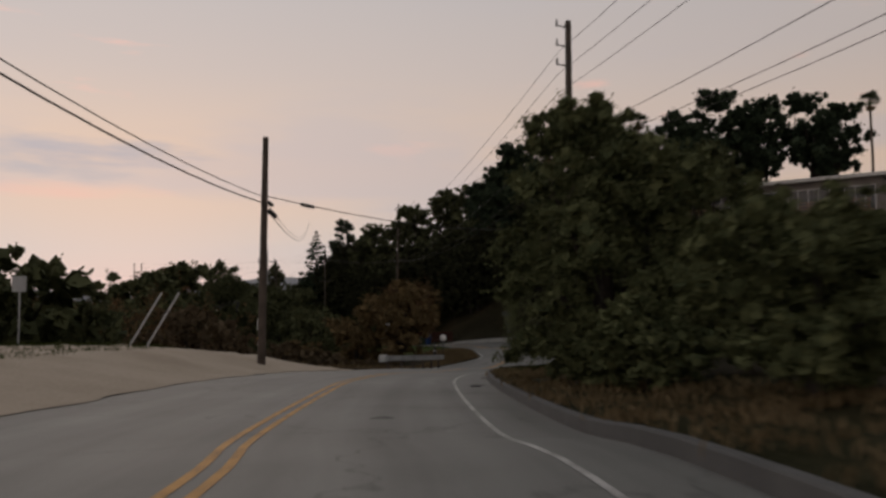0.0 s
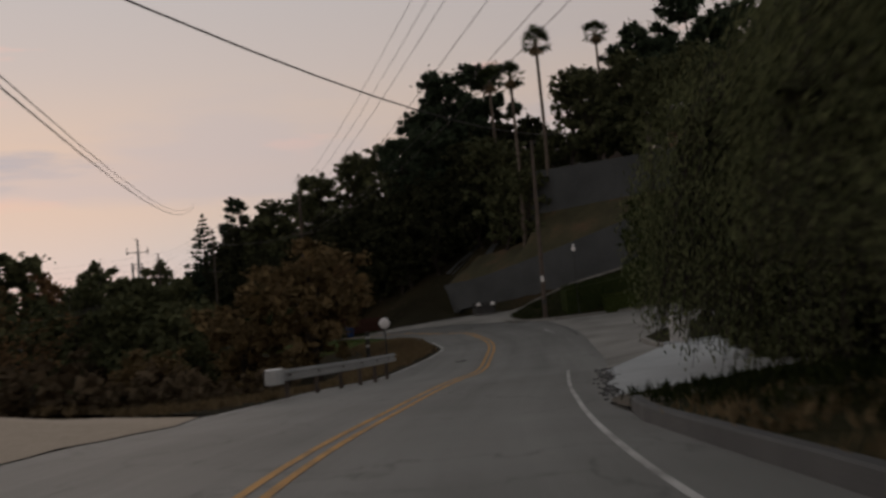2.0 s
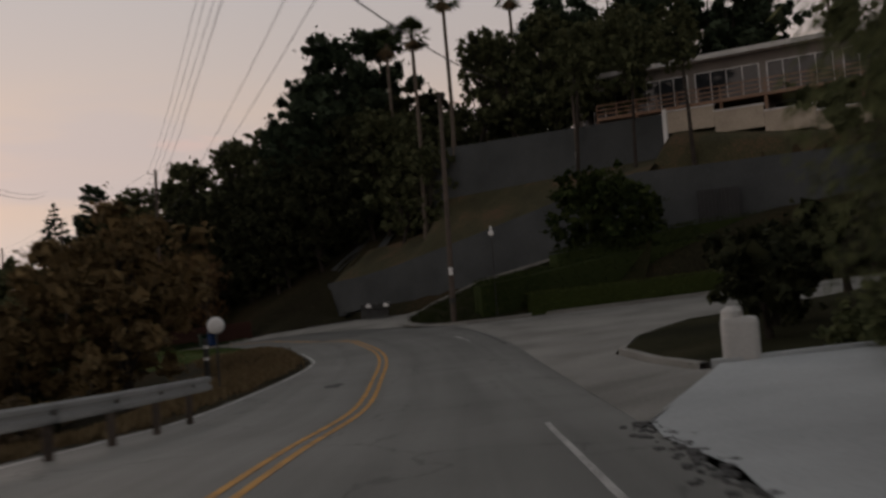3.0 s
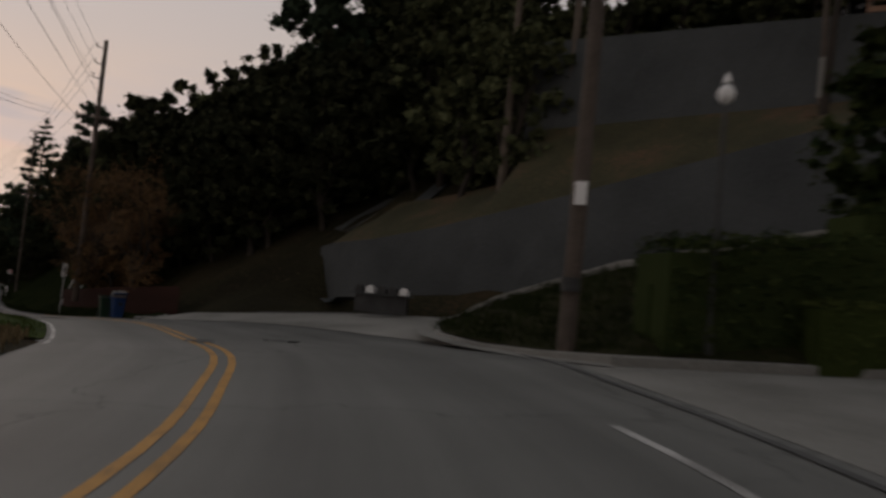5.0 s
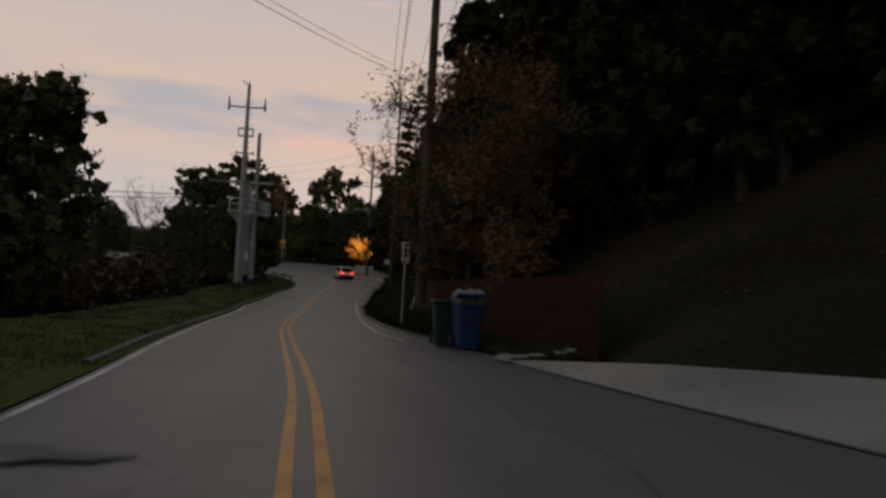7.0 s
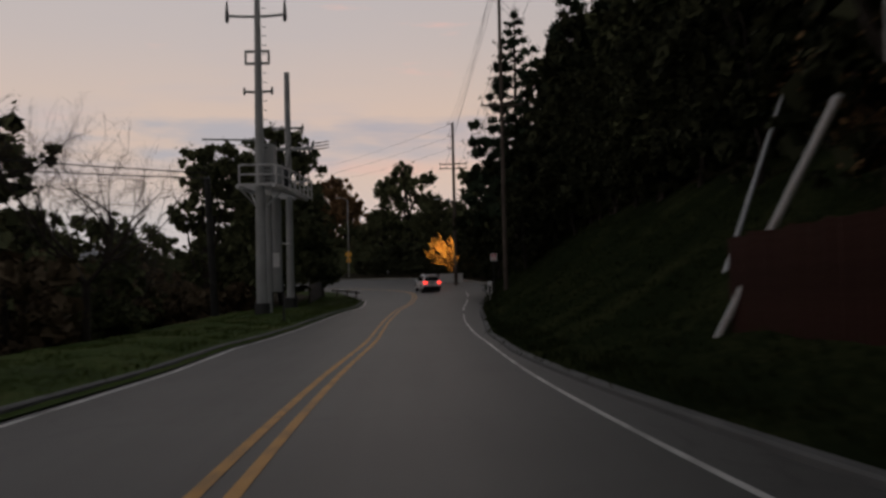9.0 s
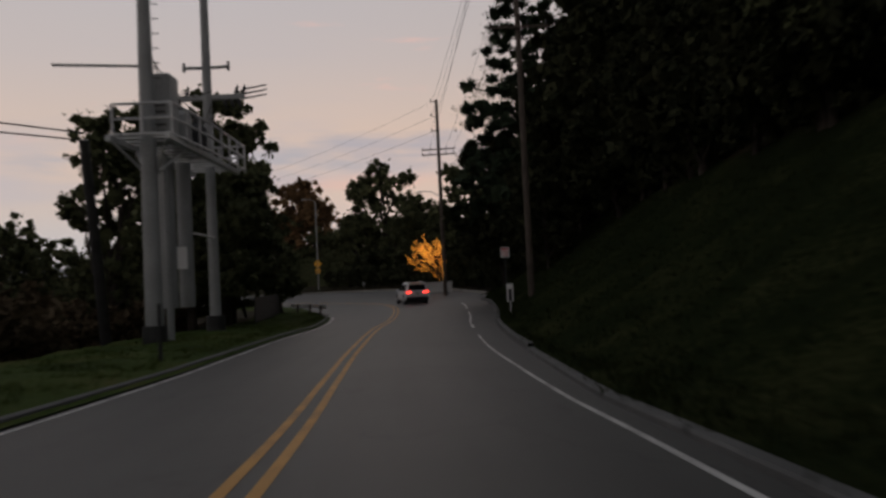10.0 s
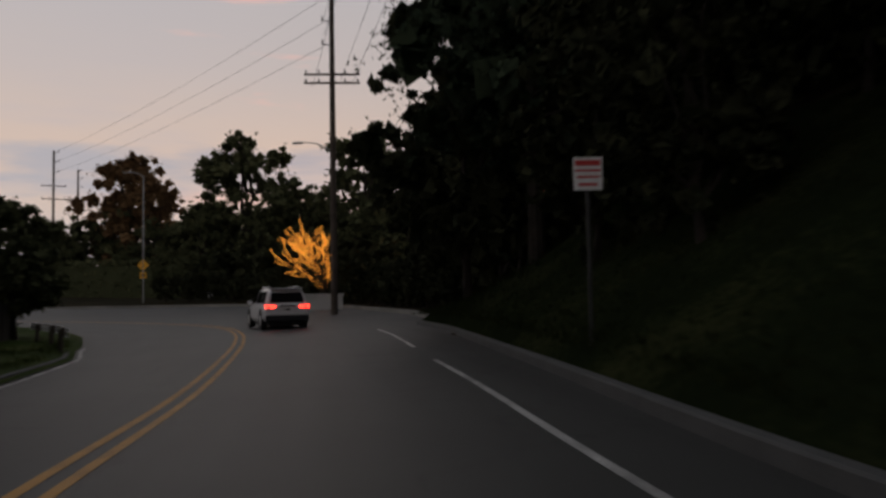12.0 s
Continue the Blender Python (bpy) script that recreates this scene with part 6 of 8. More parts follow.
# high lines between the poles
for dz, dx in ((-0.1, -0.5), (-1.2, -0.5), (-2.2, -0.5), (-5.1, 1.2), (-5.1, -1.2), (-5.1, 0.4)):
    wire((6.3 + dx, 38, 12.8 + dz * 0.9), (-5.4 + dx, 130, 12.3 + dz), 1.4, 0.012)
    wire((6.3 + dx, 38, 12.8 + dz * 0.9), (16 + dx, -40, 14 + dz), 1.4, 0.012)
    wire((-5.4 + dx, 130, 12.3 + dz), (-22.5 + dx, 175.3, 12.3 + dz * 0.5), 0.6, 0.012)
    wire((-22.5 + dx, 175.3, 12.3 + dz * 0.5), (-40.1 + dx, 214.2, 11.1 + dz), 0.5, 0.012)
for dz in (0, -1.4, -2.8):
    wire((-40.6, 214.2, 11.1 + dz), (-90.6, 259, 12.2 + dz * 0.9), 0.6, 0.012)
# low cables left of the descent
wire((-36, 100, -1.5), (-39.1, 168.0, 0.75), 0.8, 0.035)
wire((-36.5, 100, -0.8), (-39.1, 168.0, 1.05), 0.7, 0.035)


# ---------------------------------------------------------------- twin steel poles with a platform
def transformer_platform():
    t = thing("steel_pole_platform", "grey twin steel poles carrying a railed equipment platform", "utility pole", pose(0, 0, 0))
    A, B = Vector((-32.6, 163.9, -7.3)), Vector((-35.2, 171.0, -7.4))
    u = (B - A)
    u.z = 0
    L = u.length
    u.normalize()
    w = Vector((u.y, -u.x, 0))

    def P(a, b, z):
        return A + u * a + w * b + Vector((0, 0, z - A.z))

    bm = bmesh.new()
    tube(bm, [P(0, 0, -7.8), P(0, 0, -0.5), P(-0.3, 0.1, 10.6)], [0.31, 0.26, 0.14], 16)
    part("tall_shaft", bm, M_TAN_STEEL, t)
    bm = bmesh.new()
    tube(bm, [P(L, 0, -7.8), P(L, 0, 7.4)], [0.24, 0.17], 14)
    part("short_shaft", bm, M_TAN_STEEL, t)
    for a, b, r, z1 in ((1.2, 0.15, 0.13, -0.8), (2.3, -0.2, 0.3, -0.8), (3.4, 0.1, 0.28, -0.8)):
        bm = bmesh.new()
        cyl(bm, P(a, b, -6.2 if r > 0.2 else -7.6), P(a, b, z1), r, r, 14)
        part("riser_pipe", bm, M_TAN_STEEL, t)
    for a in (0, L):
        bm = bmesh.new()
        cyl(bm, P(a, 0, -7.6), P(a, 0, -6.7), 0.42, 0.40, 16)
        part("base_sleeve", bm, M_DARK, t, "dark painted base")
    # platform beams, deck and rails
    for b in (-0.95, 0.95):
        bm = bmesh.new()
        tube(bm, [P(-1.0, b, -0.55), P(L + 0.9, b, -0.55)], 0.13, 4)
        part("beam", bm, M_STEEL, t)
    for k in range(14):
        a = -0.8 + k * (L + 1.5) / 13
        bm = bmesh.new()
        tube(bm, [P(a, -1.0, -0.42), P(a, 1.0, -0.42)], 0.05, 4)
        part("deck_bar", bm, M_STEEL, t)
    # the railing runs out to the road side
    rail = [P(-0.6, -0.95, 0), P(-0.6, 1.0, 0), P(L * 0.45, 1.25, 0), P(L + 1.0, 1.25, 0), P(L + 1.0, -0.95, 0)]
    for z in (-0.42, 0.12, 0.62):
        for p, q in zip(rail[:-1], rail[1:]):
            bm = bmesh.new()
            tube(bm, [p + Vector((0, 0, z - p.z)), q + Vector((0, 0, z - q.z))], 0.045, 6)
            part("handrail", bm, M_SIGNBACK, t)
    for p, q in zip(rail[:-1], rail[1:]):
        n = max(1, round((q - p).length / 1.3))
        for k in range(n):
            c = p.lerp(q, k / n)
            bm = bmesh.new()
            tube(bm, [Vector((c.x, c.y, -0.55)), Vector((c.x, c.y, 0.64))], 0.05, 6)
            part("rail_post", bm, M_SIGNBACK, t)
    for b in (-0.9, 0.9):
        for a0, a1 in ((-0.9, 0.2), (1.4, 0.2)):
            bm = bmesh.new()
            tube(bm, [P(a0, b, -0.6), P(a1, 0.2 * b, -1.6)], 0.05, 6)
            part("knee_brace", bm, M_STEEL, t)
    # equipment cabinet and tanks on the deck
    bm = bmesh.new()
    box(bm, P(1.05, 0.15, 0.75), (1.05, 0.9, 2.3), Matrix.Rotation(math.atan2(u.y, u.x), 3, "Z"), 0.05)
    cab = part("equipment_cabinet", bm, M_TAN_STEEL, t, "grey steel equipment cabinet")
    for k in range(5):
        bm = bmesh.new()
        box(bm, P(0.5, 0.15, -0.1 + 0.22 * k), (0.03, 0.6, 0.05), Matrix.Rotation(math.atan2(u.y, u.x), 3, "Z"))
        part("louvre", bm, M_DARK, cab)
    for a, b, r, h in ((2.4, 0.35, 0.42, 0.95), (3.5, -0.1, 0.45, 1.05), (4.6, 0.3, 0.42, 0.9)):
        bm = bmesh.new()
        tube(bm, [P(a, b, -0.35), P(a, b, h - 0.2), P(a, b, h)], [r, r, r * 0.6], 16)
        tank = part("transformer_tank", bm, M_TRIM if a > 3 else M_TAN_STEEL, t, "cylindrical transformer tank")
        for j in (-0.18, 0.0, 0.18):
            bm = bmesh.new()
            tube(bm, [P(a + j, b, h - 0.05), P(a + j, b, h + 0.12), P(a + j, b, h + 0.24), P(a + j, b, h + 0.45)], [0.05, 0.08, 0.05, 0.03], 8)
            part("bushing", bm, M_DARK, tank)
    # cross arms with upright insulators at their ends
    for a, z, half, dz in ((-0.2, 8.6, 1.55, 0.35), (-0.1, 6.75, 0.62, 0.0), (-0.1, 6.1, 0.62, 0.0), (0, 4.6, 0.75, 0.12), (L, 3.9, 0.95, 0.1)):
        bm = bmesh.new()
        tube(bm, [P(a, -half, z + dz * 0.2), P(a, -half * 0.4, z), P(a, half * 0.4, z), P(a, half, z + dz * 0.2)], 0.075, 8)
        arm = part("crossarm", bm, M_TAN_STEEL, t)
        for s in (-1, 1):
            bm = bmesh.new()
            if dz > 0.2:
                tube(bm, [P(a, s * half, z - 0.3), P(a, s * half, z - 0.1), P(a, s * half, z + 0.3), P(a, s * half, z + 0.85)], [0.08, 0.11, 0.09, 0.04], 8)
            elif dz:
                tube(bm, [P(a, s * half, z - 0.14), P(a, s * half, z + 0.24)], [0.07, 0.05], 8)
            else:
                tube(bm, [P(a, s * half, 6.05), P(a, s * half, 6.8)], [0.06, 0.06], 8)
            part("insulator", bm, M_TAN_STEEL if not dz else M_DARK, arm)
    bm = bmesh.new()
    tube(bm, [P(-0.3, 0.1, 10.4), P(-0.35, 0.1, 11.0)], [0.05, 0.03], 6)
    tube(bm, [P(-0.3, 0.1, 10.5), P(-0.45, -0.5, 10.9)], [0.05, 0.03], 6)
    part("top_pin", bm, M_DARK, t)
    bm = bmesh.new()
    tube(bm, [P(0, 0, 2.0), P(-0.5, -2.9, 2.05)], 0.05, 8)
    part("side_arm", bm, M_TAN_STEEL, t)
    # wooden arm on the short shaft, long towards the road, with hanging strings
    bm = bmesh.new()
    tube(bm, [P(L, -2.2, 2.6), P(L, 1.6, 2.6)], 0.15, 4)
    arm = part("crossarm", bm, M_TAN_STEEL, t, "pale grey crossarm")
    for s, side in ((-1.8, 1), (-0.9, 1), (0.7, -1), (1.0, -1), (1.3, -1), (1.2, 1), (1.5, 1)):
        bm = bmesh.new()
        tube(bm, [P(L, s, 2.6), P(L, s + 0.05, 2.6 + side * 0.25), P(L, s + 0.12, 2.6 + side * 0.5)], [0.06, 0.09, 0.03], 8)
        part("insulator", bm, M_DARK, arm)
    for z in (2.5, 2.7, 2.9):
        bm = bmesh.new()
        tube(bm, [P(L, 1.5, z), P(L - 0.3, 2.6, z + 0.08)], [0.04, 0.03], 6)
        part("line_insulator", bm, M_DARK, arm)
    # loops of lead cable
    for k in range(5):
        bm = bmesh.new()
        a0, a1 = P(1.0 + 0.9 * k, 0.1, 1.6), P(L if k > 1 else 0.0, 0.2, 1.7 + 0.6 * (k % 3))
        m0 = a0.lerp(a1, 0.5) + Vector((0, 0, 0.5 - 0.35 * k))
        tube(bm, [a0, a0.lerp(m0, 0.6) + Vector((0, 0, 0.2)), m0, a1], 0.022, 5, False)
        part("lead_cable", bm, M_CABLE, t)
    for k in range(16):
        bm = bmesh.new()
        tube(bm, [P(0.0, 0.25, 1.6 + k * 0.5), P(0.0, 0.48, 1.6 + k * 0.5)], 0.02, 5)
        part("step_bolt", bm, M_DARK, t)
    bm = bmesh.new()
    box(bm, P(2.3, 0.16, -4.4), (0.62, 0.03, 0.8), Matrix.Rotation(0.35, 3, "Z"), 0.006)
    part("notice_plate", bm, M_WHITE, t, "white notice plate")
    bm = bmesh.new()
    tube(bm, [P(3.5, 0.2, -3.4), P(L, 0.1, -3.4)], 0.05, 6)
    part("brace", bm, M_STEEL, t)
    return t


transformer_platform()
t = thing("stub_pole", "dark leaning wooden stub pole", "utility pole", pose(-40.6, 170.6, gz(-40.6, 170.6)), "utility poles")
bm = bmesh.new()
tube(bm, [(0, 0, -0.5), (1.5, -2.6, 8.6)], [0.24, 0.2], 12)
part("shaft", bm, M_DARK, t)
t = thing("steel_post", "thin dark steel post on the grass", "post", pose(-27.2, 157.4, gz(-27.2, 157.4)))
bm = bmesh.new()
cyl(bm, (0, 0, -0.3), (0, 0, 1.35), 0.045, 0.045, 10)
part("shaft", bm, M_DARK, t)


# ---------------------------------------------------------------- guardrail
def guardrail(a, b, label, scale=1.0, posts=6, h=0.72, buffer=True, material=None):
    a, b = Vector(a), Vector(b)
    t = thing("guardrail", label, "guardrail", pose(0, 0, 0))
    d = (b - a).normalized()
    n = Vector((d.y, -d.x, 0)).normalized()
    prof = [(0, 0.16), (0.05, 0.12), (0.05, 0.06), (0, 0.02), (0, -0.02), (0.05, -0.06), (0.05, -0.12), (0, -0.16)]
    bm = bmesh.new()
    rows = []
    for k in range(25):
        f = k / 24
        p = a.lerp(b, f) + n * 0.5 * math.sin(f * math.pi) * scale * 0.6
        rows.append([bm.verts.new(p + n * u * scale + Vector((0, 0, v * scale))) for u, v in prof])
    for r0, r1 in zip(rows[:-1], rows[1:]):
        for k in range(7):
            bm.faces.new((r0[k], r1[k], r1[k + 1], r0[k + 1]))
    bmesh.ops.solidify(bm, geom=bm.faces[:], thickness=0.012)
    part("rail", bm, material or M_STEEL, t)
    if buffer:
        bm = bmesh.new()
        c = a - d * 0.15
        tube(bm, [c + Vector((0, 0, -0.2)), c + Vector((0, 0, 0.2))], [0.26, 0.26], 14)
        part("end_buffer", bm, material or M_STEEL, t)
    for k in range(posts):
        f = (k + 0.4) / posts
        p = a.lerp(b, f) + n * 0.5 * math.sin(f * math.pi) * scale * 0.6 - n * 0.12 * scale
        zg = gz(p.x, p.y)
        bm = bmesh.new()
        box(bm, (p.x, p.y, (p.z + 0.1 + zg - 0.4) / 2), (0.13 * scale, 0.13 * scale, max(0.3, p.z + 0.1 - zg + 0.4)), None, 0.008)
        part("post", bm, M_WOODPOLE, t)
        bm = bmesh.new()
        box(bm, p + n * 0.08 * scale, (0.12, 0.12, 0.3 * scale), None, 0.006)
        part("spacer_block", bm, M_WOODPOLE, t)
    return t


guardrail((-2.93, 51.9, -2.2), (0.9, 62.0, -2.87), "galvanised guardrail with a rounded end beside the drop")
guardrail((-40.2, 190.4, -7.15), (-47.6, 198.6, -7.2), "short white rail on the grass corner", 0.8, 3, 0.5, False, M_WHITE)

# convex mirror, marker post
t = thing("traffic_mirror", "round convex traffic mirror on a thin post", "traffic mirror", pose(0.96, 69.7, gz(0.96, 69.7)))
hm = -1.84 - gz(0.96, 69.7)
bm = bmesh.new()
cyl(bm, (0, 0, -0.3), (0, 0, hm + 0.2), 0.035, 0.035, 10)
part("post", bm, M_DARK, t)
bm = bmesh.new()
bmesh.ops.create_uvsphere(bm, u_segments=24, v_segments=12, radius=0.27)
bmesh.ops.scale(bm, vec=(1, 0.3, 1), verts=bm.verts[:])
bmesh.ops.translate(bm, vec=(0, -0.12, hm), verts=bm.verts[:])
part("mirror_face", bm, M_WHITE, t, "pale round mirror face", True)
bm = bmesh.new()
tube(bm, [(0, -0.02, hm), (0, 0.1, hm)], [0.29, 0.22], 20)
part("mirror_back", bm, M_DARK, t)
t = thing("marker_post", "short black and white marker post", "marker post", pose(0.3, 79.0, gz(0.3, 79.0)))
bm = bmesh.new()
cyl(bm, (0, 0, -0.3), (0, 0, 1.9), 0.11, 0.11, 12)
part("shaft", bm, M_DARK, t)
for z in (1.0, 1.5):
    bm = bmesh.new()
    cyl(bm, (0, 0, z), (0, 0, z + 0.12), 0.115, 0.115, 12)
    part("reflector_band", bm, M_WHITE, t, "white reflective band")


# ---------------------------------------------------------------- signs
def sign(name, x, y, z, w, h, face, label, cat, yaw, post=M_STEEL, base=None, thick=0.02, postr=0.035, shape="rect", over=0.0):
    zb = gz(x, y) if base is None else base
    t = thing(name, label, cat, pose(x, y, zb, 0, 0, yaw))
    bm = bmesh.new()
    cyl(bm, (0, 0.03, -0.4), (0, 0.03, z - zb + h / 2 + over), postr, postr, 10)
    part("post", bm, post, t)
    bm = bmesh.new()
    box(bm, (0, 0, 0), (w, thick, h), None, 0.006)
    if shape == "diamond":
        bmesh.ops.rotate(bm, cent=(0, 0, 0), matrix=Matrix.Rotation(radians(45), 3, "Y"), verts=bm.verts[:])
    bmesh.ops.translate(bm, vec=(0, -0.02, z - zb), verts=bm.verts[:])
    panel = part("panel", bm, face, t)
    return t, panel, z - zb


def bars(panel, rows, y=-0.034):
    """Unreadable writing as plain bars: (x, z, w, h, material)."""
    for x, z, w, h, m in rows:
        bm = bmesh.new()
        box(bm, (x, y, z), (w, 0.004, h))
        part("print_bar", bm, m, panel)


sign("road_sign", -19.6, 40.4, 2.25, 0.75, 0.75, M_SIGNBACK, "square road sign seen from its pale back", "road sign", -10)
t, p, hz = sign("road_sign", -5.8, 108.0, -3.2, 0.9, 1.1, M_SIGNBACK, "large pale metal road sign on a post beside the verge", "road sign", 25)
bars(p, [(0, hz, 0.86, 0.03, M_DARK)])
t, p, hz = sign("parking_sign", -25.5, 182.4, -4.42, 0.45, 0.52, M_WHITE, "white parking sign with red print on a dark post", "road sign", 12, post=M_DARK, base=gz(-25.5, 182.4))
bars(p, [(0, hz + 0.17, 0.4, 0.09, M_RED), (0, hz + 0.05, 0.4, 0.035, M_RED), (0, hz - 0.05, 0.36, 0.035, M_RED), (0, hz - 0.17, 0.3, 0.045, M_RED)])
t, p, hz = sign("notice_board", -22.9, 173.3, -6.3, 0.26, 0.72, M_WHITE, "narrow white board with a dark mark beside a pole", "sign", 15, postr=0.03)
bars(p, [(0, hz - 0.1, 0.14, 0.5, M_DARK)])
t, p, hz = sign("notice_board", -6.8, 132.9, -3.1, 0.34, 0.9, M_WHITE, "narrow white board among russet trees", "sign", 22, postr=0.03)
bars(p, [(0, hz, 0.12, 0.4, M_DARK)])
t, p, hz = sign("warning_sign", -67.1, 239.7, -2.9, 0.8, 0.8, M_SIGNYEL, "yellow diamond curve warning sign on a tall lamp post", "road sign", 18, post=M_TAN_STEEL, shape="diamond", postr=0.07, over=8.0, base=-6.6)
bars(p, [(0, hz, 0.1, 0.4, M_DARK)])
bm = bmesh.new()
box(bm, (0, -0.02, hz - 0.95), (0.6, 0.02, 0.6), None, 0.006)
plate = part("advisory_plate", bm, M_SIGNYEL, t, "yellow square advisory plate")
bm = bmesh.new()
box(bm, (0, -0.034, hz - 0.95), (0.3, 0.004, 0.2))
part("print_bar", bm, M_DARK, plate)
bm = bmesh.new()
tube(bm, [(0, 0.03, hz + 8.3), (-0.6, 0, hz + 8.7), (-1.4, 0, hz + 8.75)], 0.04, 8)
part("lamp_arm", bm, M_TAN_STEEL, t)
bm = bmesh.new()
box(bm, (-1.6, 0, hz + 8.72), (0.6, 0.22, 0.1), None, 0.03)
part("lamp_head", bm, M_TAN_STEEL, t)
sign("yard_sign", -62.1, 243.0, -5.75, 0.75, 0.55, M_WHITE, "small white yard sign beyond the curb", "sign", 12, base=-6.7)
# guy wire guard on the right
t = thing("guy_wire", "white guy wire guard slanting up from the bank", "guy wire", pose(-8.6, 139.2, gz(-8.6, 139.2)), "guy wires")
bm = bmesh.new()
tube(bm, [(0, 0, -0.3), (1.7, -2.0, 3.1)], 0.05, 8)
part("guard", bm, M_WHITE, t)


# ---------------------------------------------------------------- bins, fence, mailboxes, lamp
def wheelie_bin(x, y, yaw, body_mat, label, open_lid=False):
    t = thing("wheelie_bin", label, "wheelie bin", pose(x, y, gz(x, y) + 0.03, 0, 0, yaw), "wheelie bins")
    bm = bmesh.new()
    sec = [(0.0, 0.23, 0.27), (0.12, 0.25, 0.29), (0.95, 0.31, 0.37), (1.02, 0.34, 0.40), (1.05, 0.34, 0.40)]
    rings = []
    for z, a, b in sec:
        rings.append([bm.verts.new((sx * a, sy * b, z)) for sx, sy in ((-1, -.8), (-.8, -1), (.8, -1), (1, -.8), (1, .8), (.8, 1), (-.8, 1), (-1, .8))])
    for r0, r1 in zip(rings[:-1], rings[1:]):
        for k in range(8):
            bm.faces.new((r0[k], r0[(k + 1) % 8], r1[(k + 1) % 8], r1[k]))
    bm.faces.new(rings[0][::-1])
    bm.faces.new(rings[-1])
    part("body", bm, body_mat, t)
    bm = bmesh.new()
    R = Matrix.Rotation(radians(-14 if open_lid else -3), 3, "X")
    box(bm, (0, 0, 0.05), (0.72, 0.84, 0.07), None, 0.03)
    bmesh.ops.rotate(bm, cent=(0, 0.4, 0), matrix=R, verts=bm.verts[:])
    bmesh.ops.translate(bm, vec=(0, 0, 1.05), verts=bm.verts[:])
    lid = part("lid", bm, body_mat, t)
    bm = bmesh.new()
    tube(bm, [(-0.3, 0.46, 1.02), (0.3, 0.46, 1.02)], 0.025, 8)
    part("handle", bm, M_TRIM, t)
    for s in (-0.3, 0.3):
        bm = bmesh.new()
        tube(bm, [(s - 0.03, 0.3, 0.13), (s + 0.03, 0.3, 0.13)], 0.13, 14)
        part("wheel", bm, M_TYRE, t)
    bm = bmesh.new()
    box(bm, (0, -0.385, 0.72), (0.2, 0.01, 0.14), None, 0.003)
    part("label_plate", bm, M_TRIM, t, "dark moulded label")
    return t


wheelie_bin(-0.45, 119.0, 30, M_BLUE, "blue wheelie bin overfilled with paper at the roadside", True)
wheelie_bin(-1.25, 119.9, 22, M_GREENPL, "dark green wheelie bin beside the blue one")
rngp = random.Random(3)
for k in range(3):
    bm = bmesh.new()
    bmesh.ops.create_icosphere(bm, subdivisions=2, radius=0.2)
    for v in bm.verts:
        v.co *= rngp.uniform(0.8, 1.15)
    ob = tagged(part("crumpled_paper", bm, M_TRASH), "crumpled pale paper stuffed on the bin", "rubbish")
    ob.matrix_basis = pose(-0.45 + 0.2 * (k - 1), 119.0 + 0.1 * k, gz(-0.45, 119) + 1.24, 0, 0, 40 * k)

shed = thing("panel_fence", "dark grey corrugated panel fence behind the grass corner", "fence", pose(0, 0, 0))
pa, pb = Vector((-40.7, 182.6, 0)), Vector((-49.3, 199.9, 0))
nseg = 24
for i in range(nseg):
    a, b = pa.lerp(pb, i / nseg), pa.lerp(pb, (i + 1) / nseg)
    c = (a + b) / 2
    zb = gz(c.x, c.y) - 0.2
    bm = bmesh.new()
    box(bm, (c.x, c.y, (zb - 6.2) / 2), ((b - a).length - 0.03, 0.05 + 0.03 * (i % 2), -6.2 - zb), Matrix.Rotation(math.atan2(b.y - a.y, b.x - a.x), 3, "Z"), 0.01)
    part("panel", bm, M_TRIM, shed)

fence = thing("board_fence", "dark red stained board fence along the bank", "fence", pose(0, 0, 0))
fpts = [road_pt(s_at(y), 5.9) for y in np.arange(113.5, 136.6, 0.155)]
bm0 = bmesh.new()
box(bm0, (0, 0, 0.75), (0.145, 0.025, 1.7), None, 0.004)
plank_me = mesh_of("plank", bm0, M_REDWOOD)
rngf = random.Random(8)
for i in range(0, len(fpts) - 1):
    a, b = Vector(fpts[i]), Vector(fpts[i + 1])
    ob = new("plank", plank_me)
    ob.parent = fence
    d = b - a
    ob.matrix_basis = pose(a.x, a.y, gz(a.x, a.y) - 0.25 + rngf.uniform(-0.02, 0.02), 0, rngf.uniform(-0.6, 0.6), math.degrees(math.atan2(d.y, d.x)))
for i in range(0, len(fpts) - 13, 13):
    for z in (0.35, 1.15):
        a, b = Vector(fpts[i]), Vector(fpts[i + 13])
        a.z, b.z = gz(a.x, a.y) + z - 0.2, gz(b.x, b.y) + z - 0.2
        bm = bmesh.new()
        tube(bm, [a + Vector((0.05, 0.05, 0)), b + Vector((0.05, 0.05, 0))], 0.045, 4)
        part("rail", bm, M_REDWOOD, fence)
# scrub on the slope beside the lower wall
for k in range(26):
    a, q = -60.5 - (k * 3.7) % 12, 90.5 + (k * 2.3) % 14
    c = WALL_U * a + WALL_N * q
    if q < 99 and c.y < 122:
        continue
    SHRUB.at(c.x, c.y, 0.5 + (k * 0.29) % 0.55)
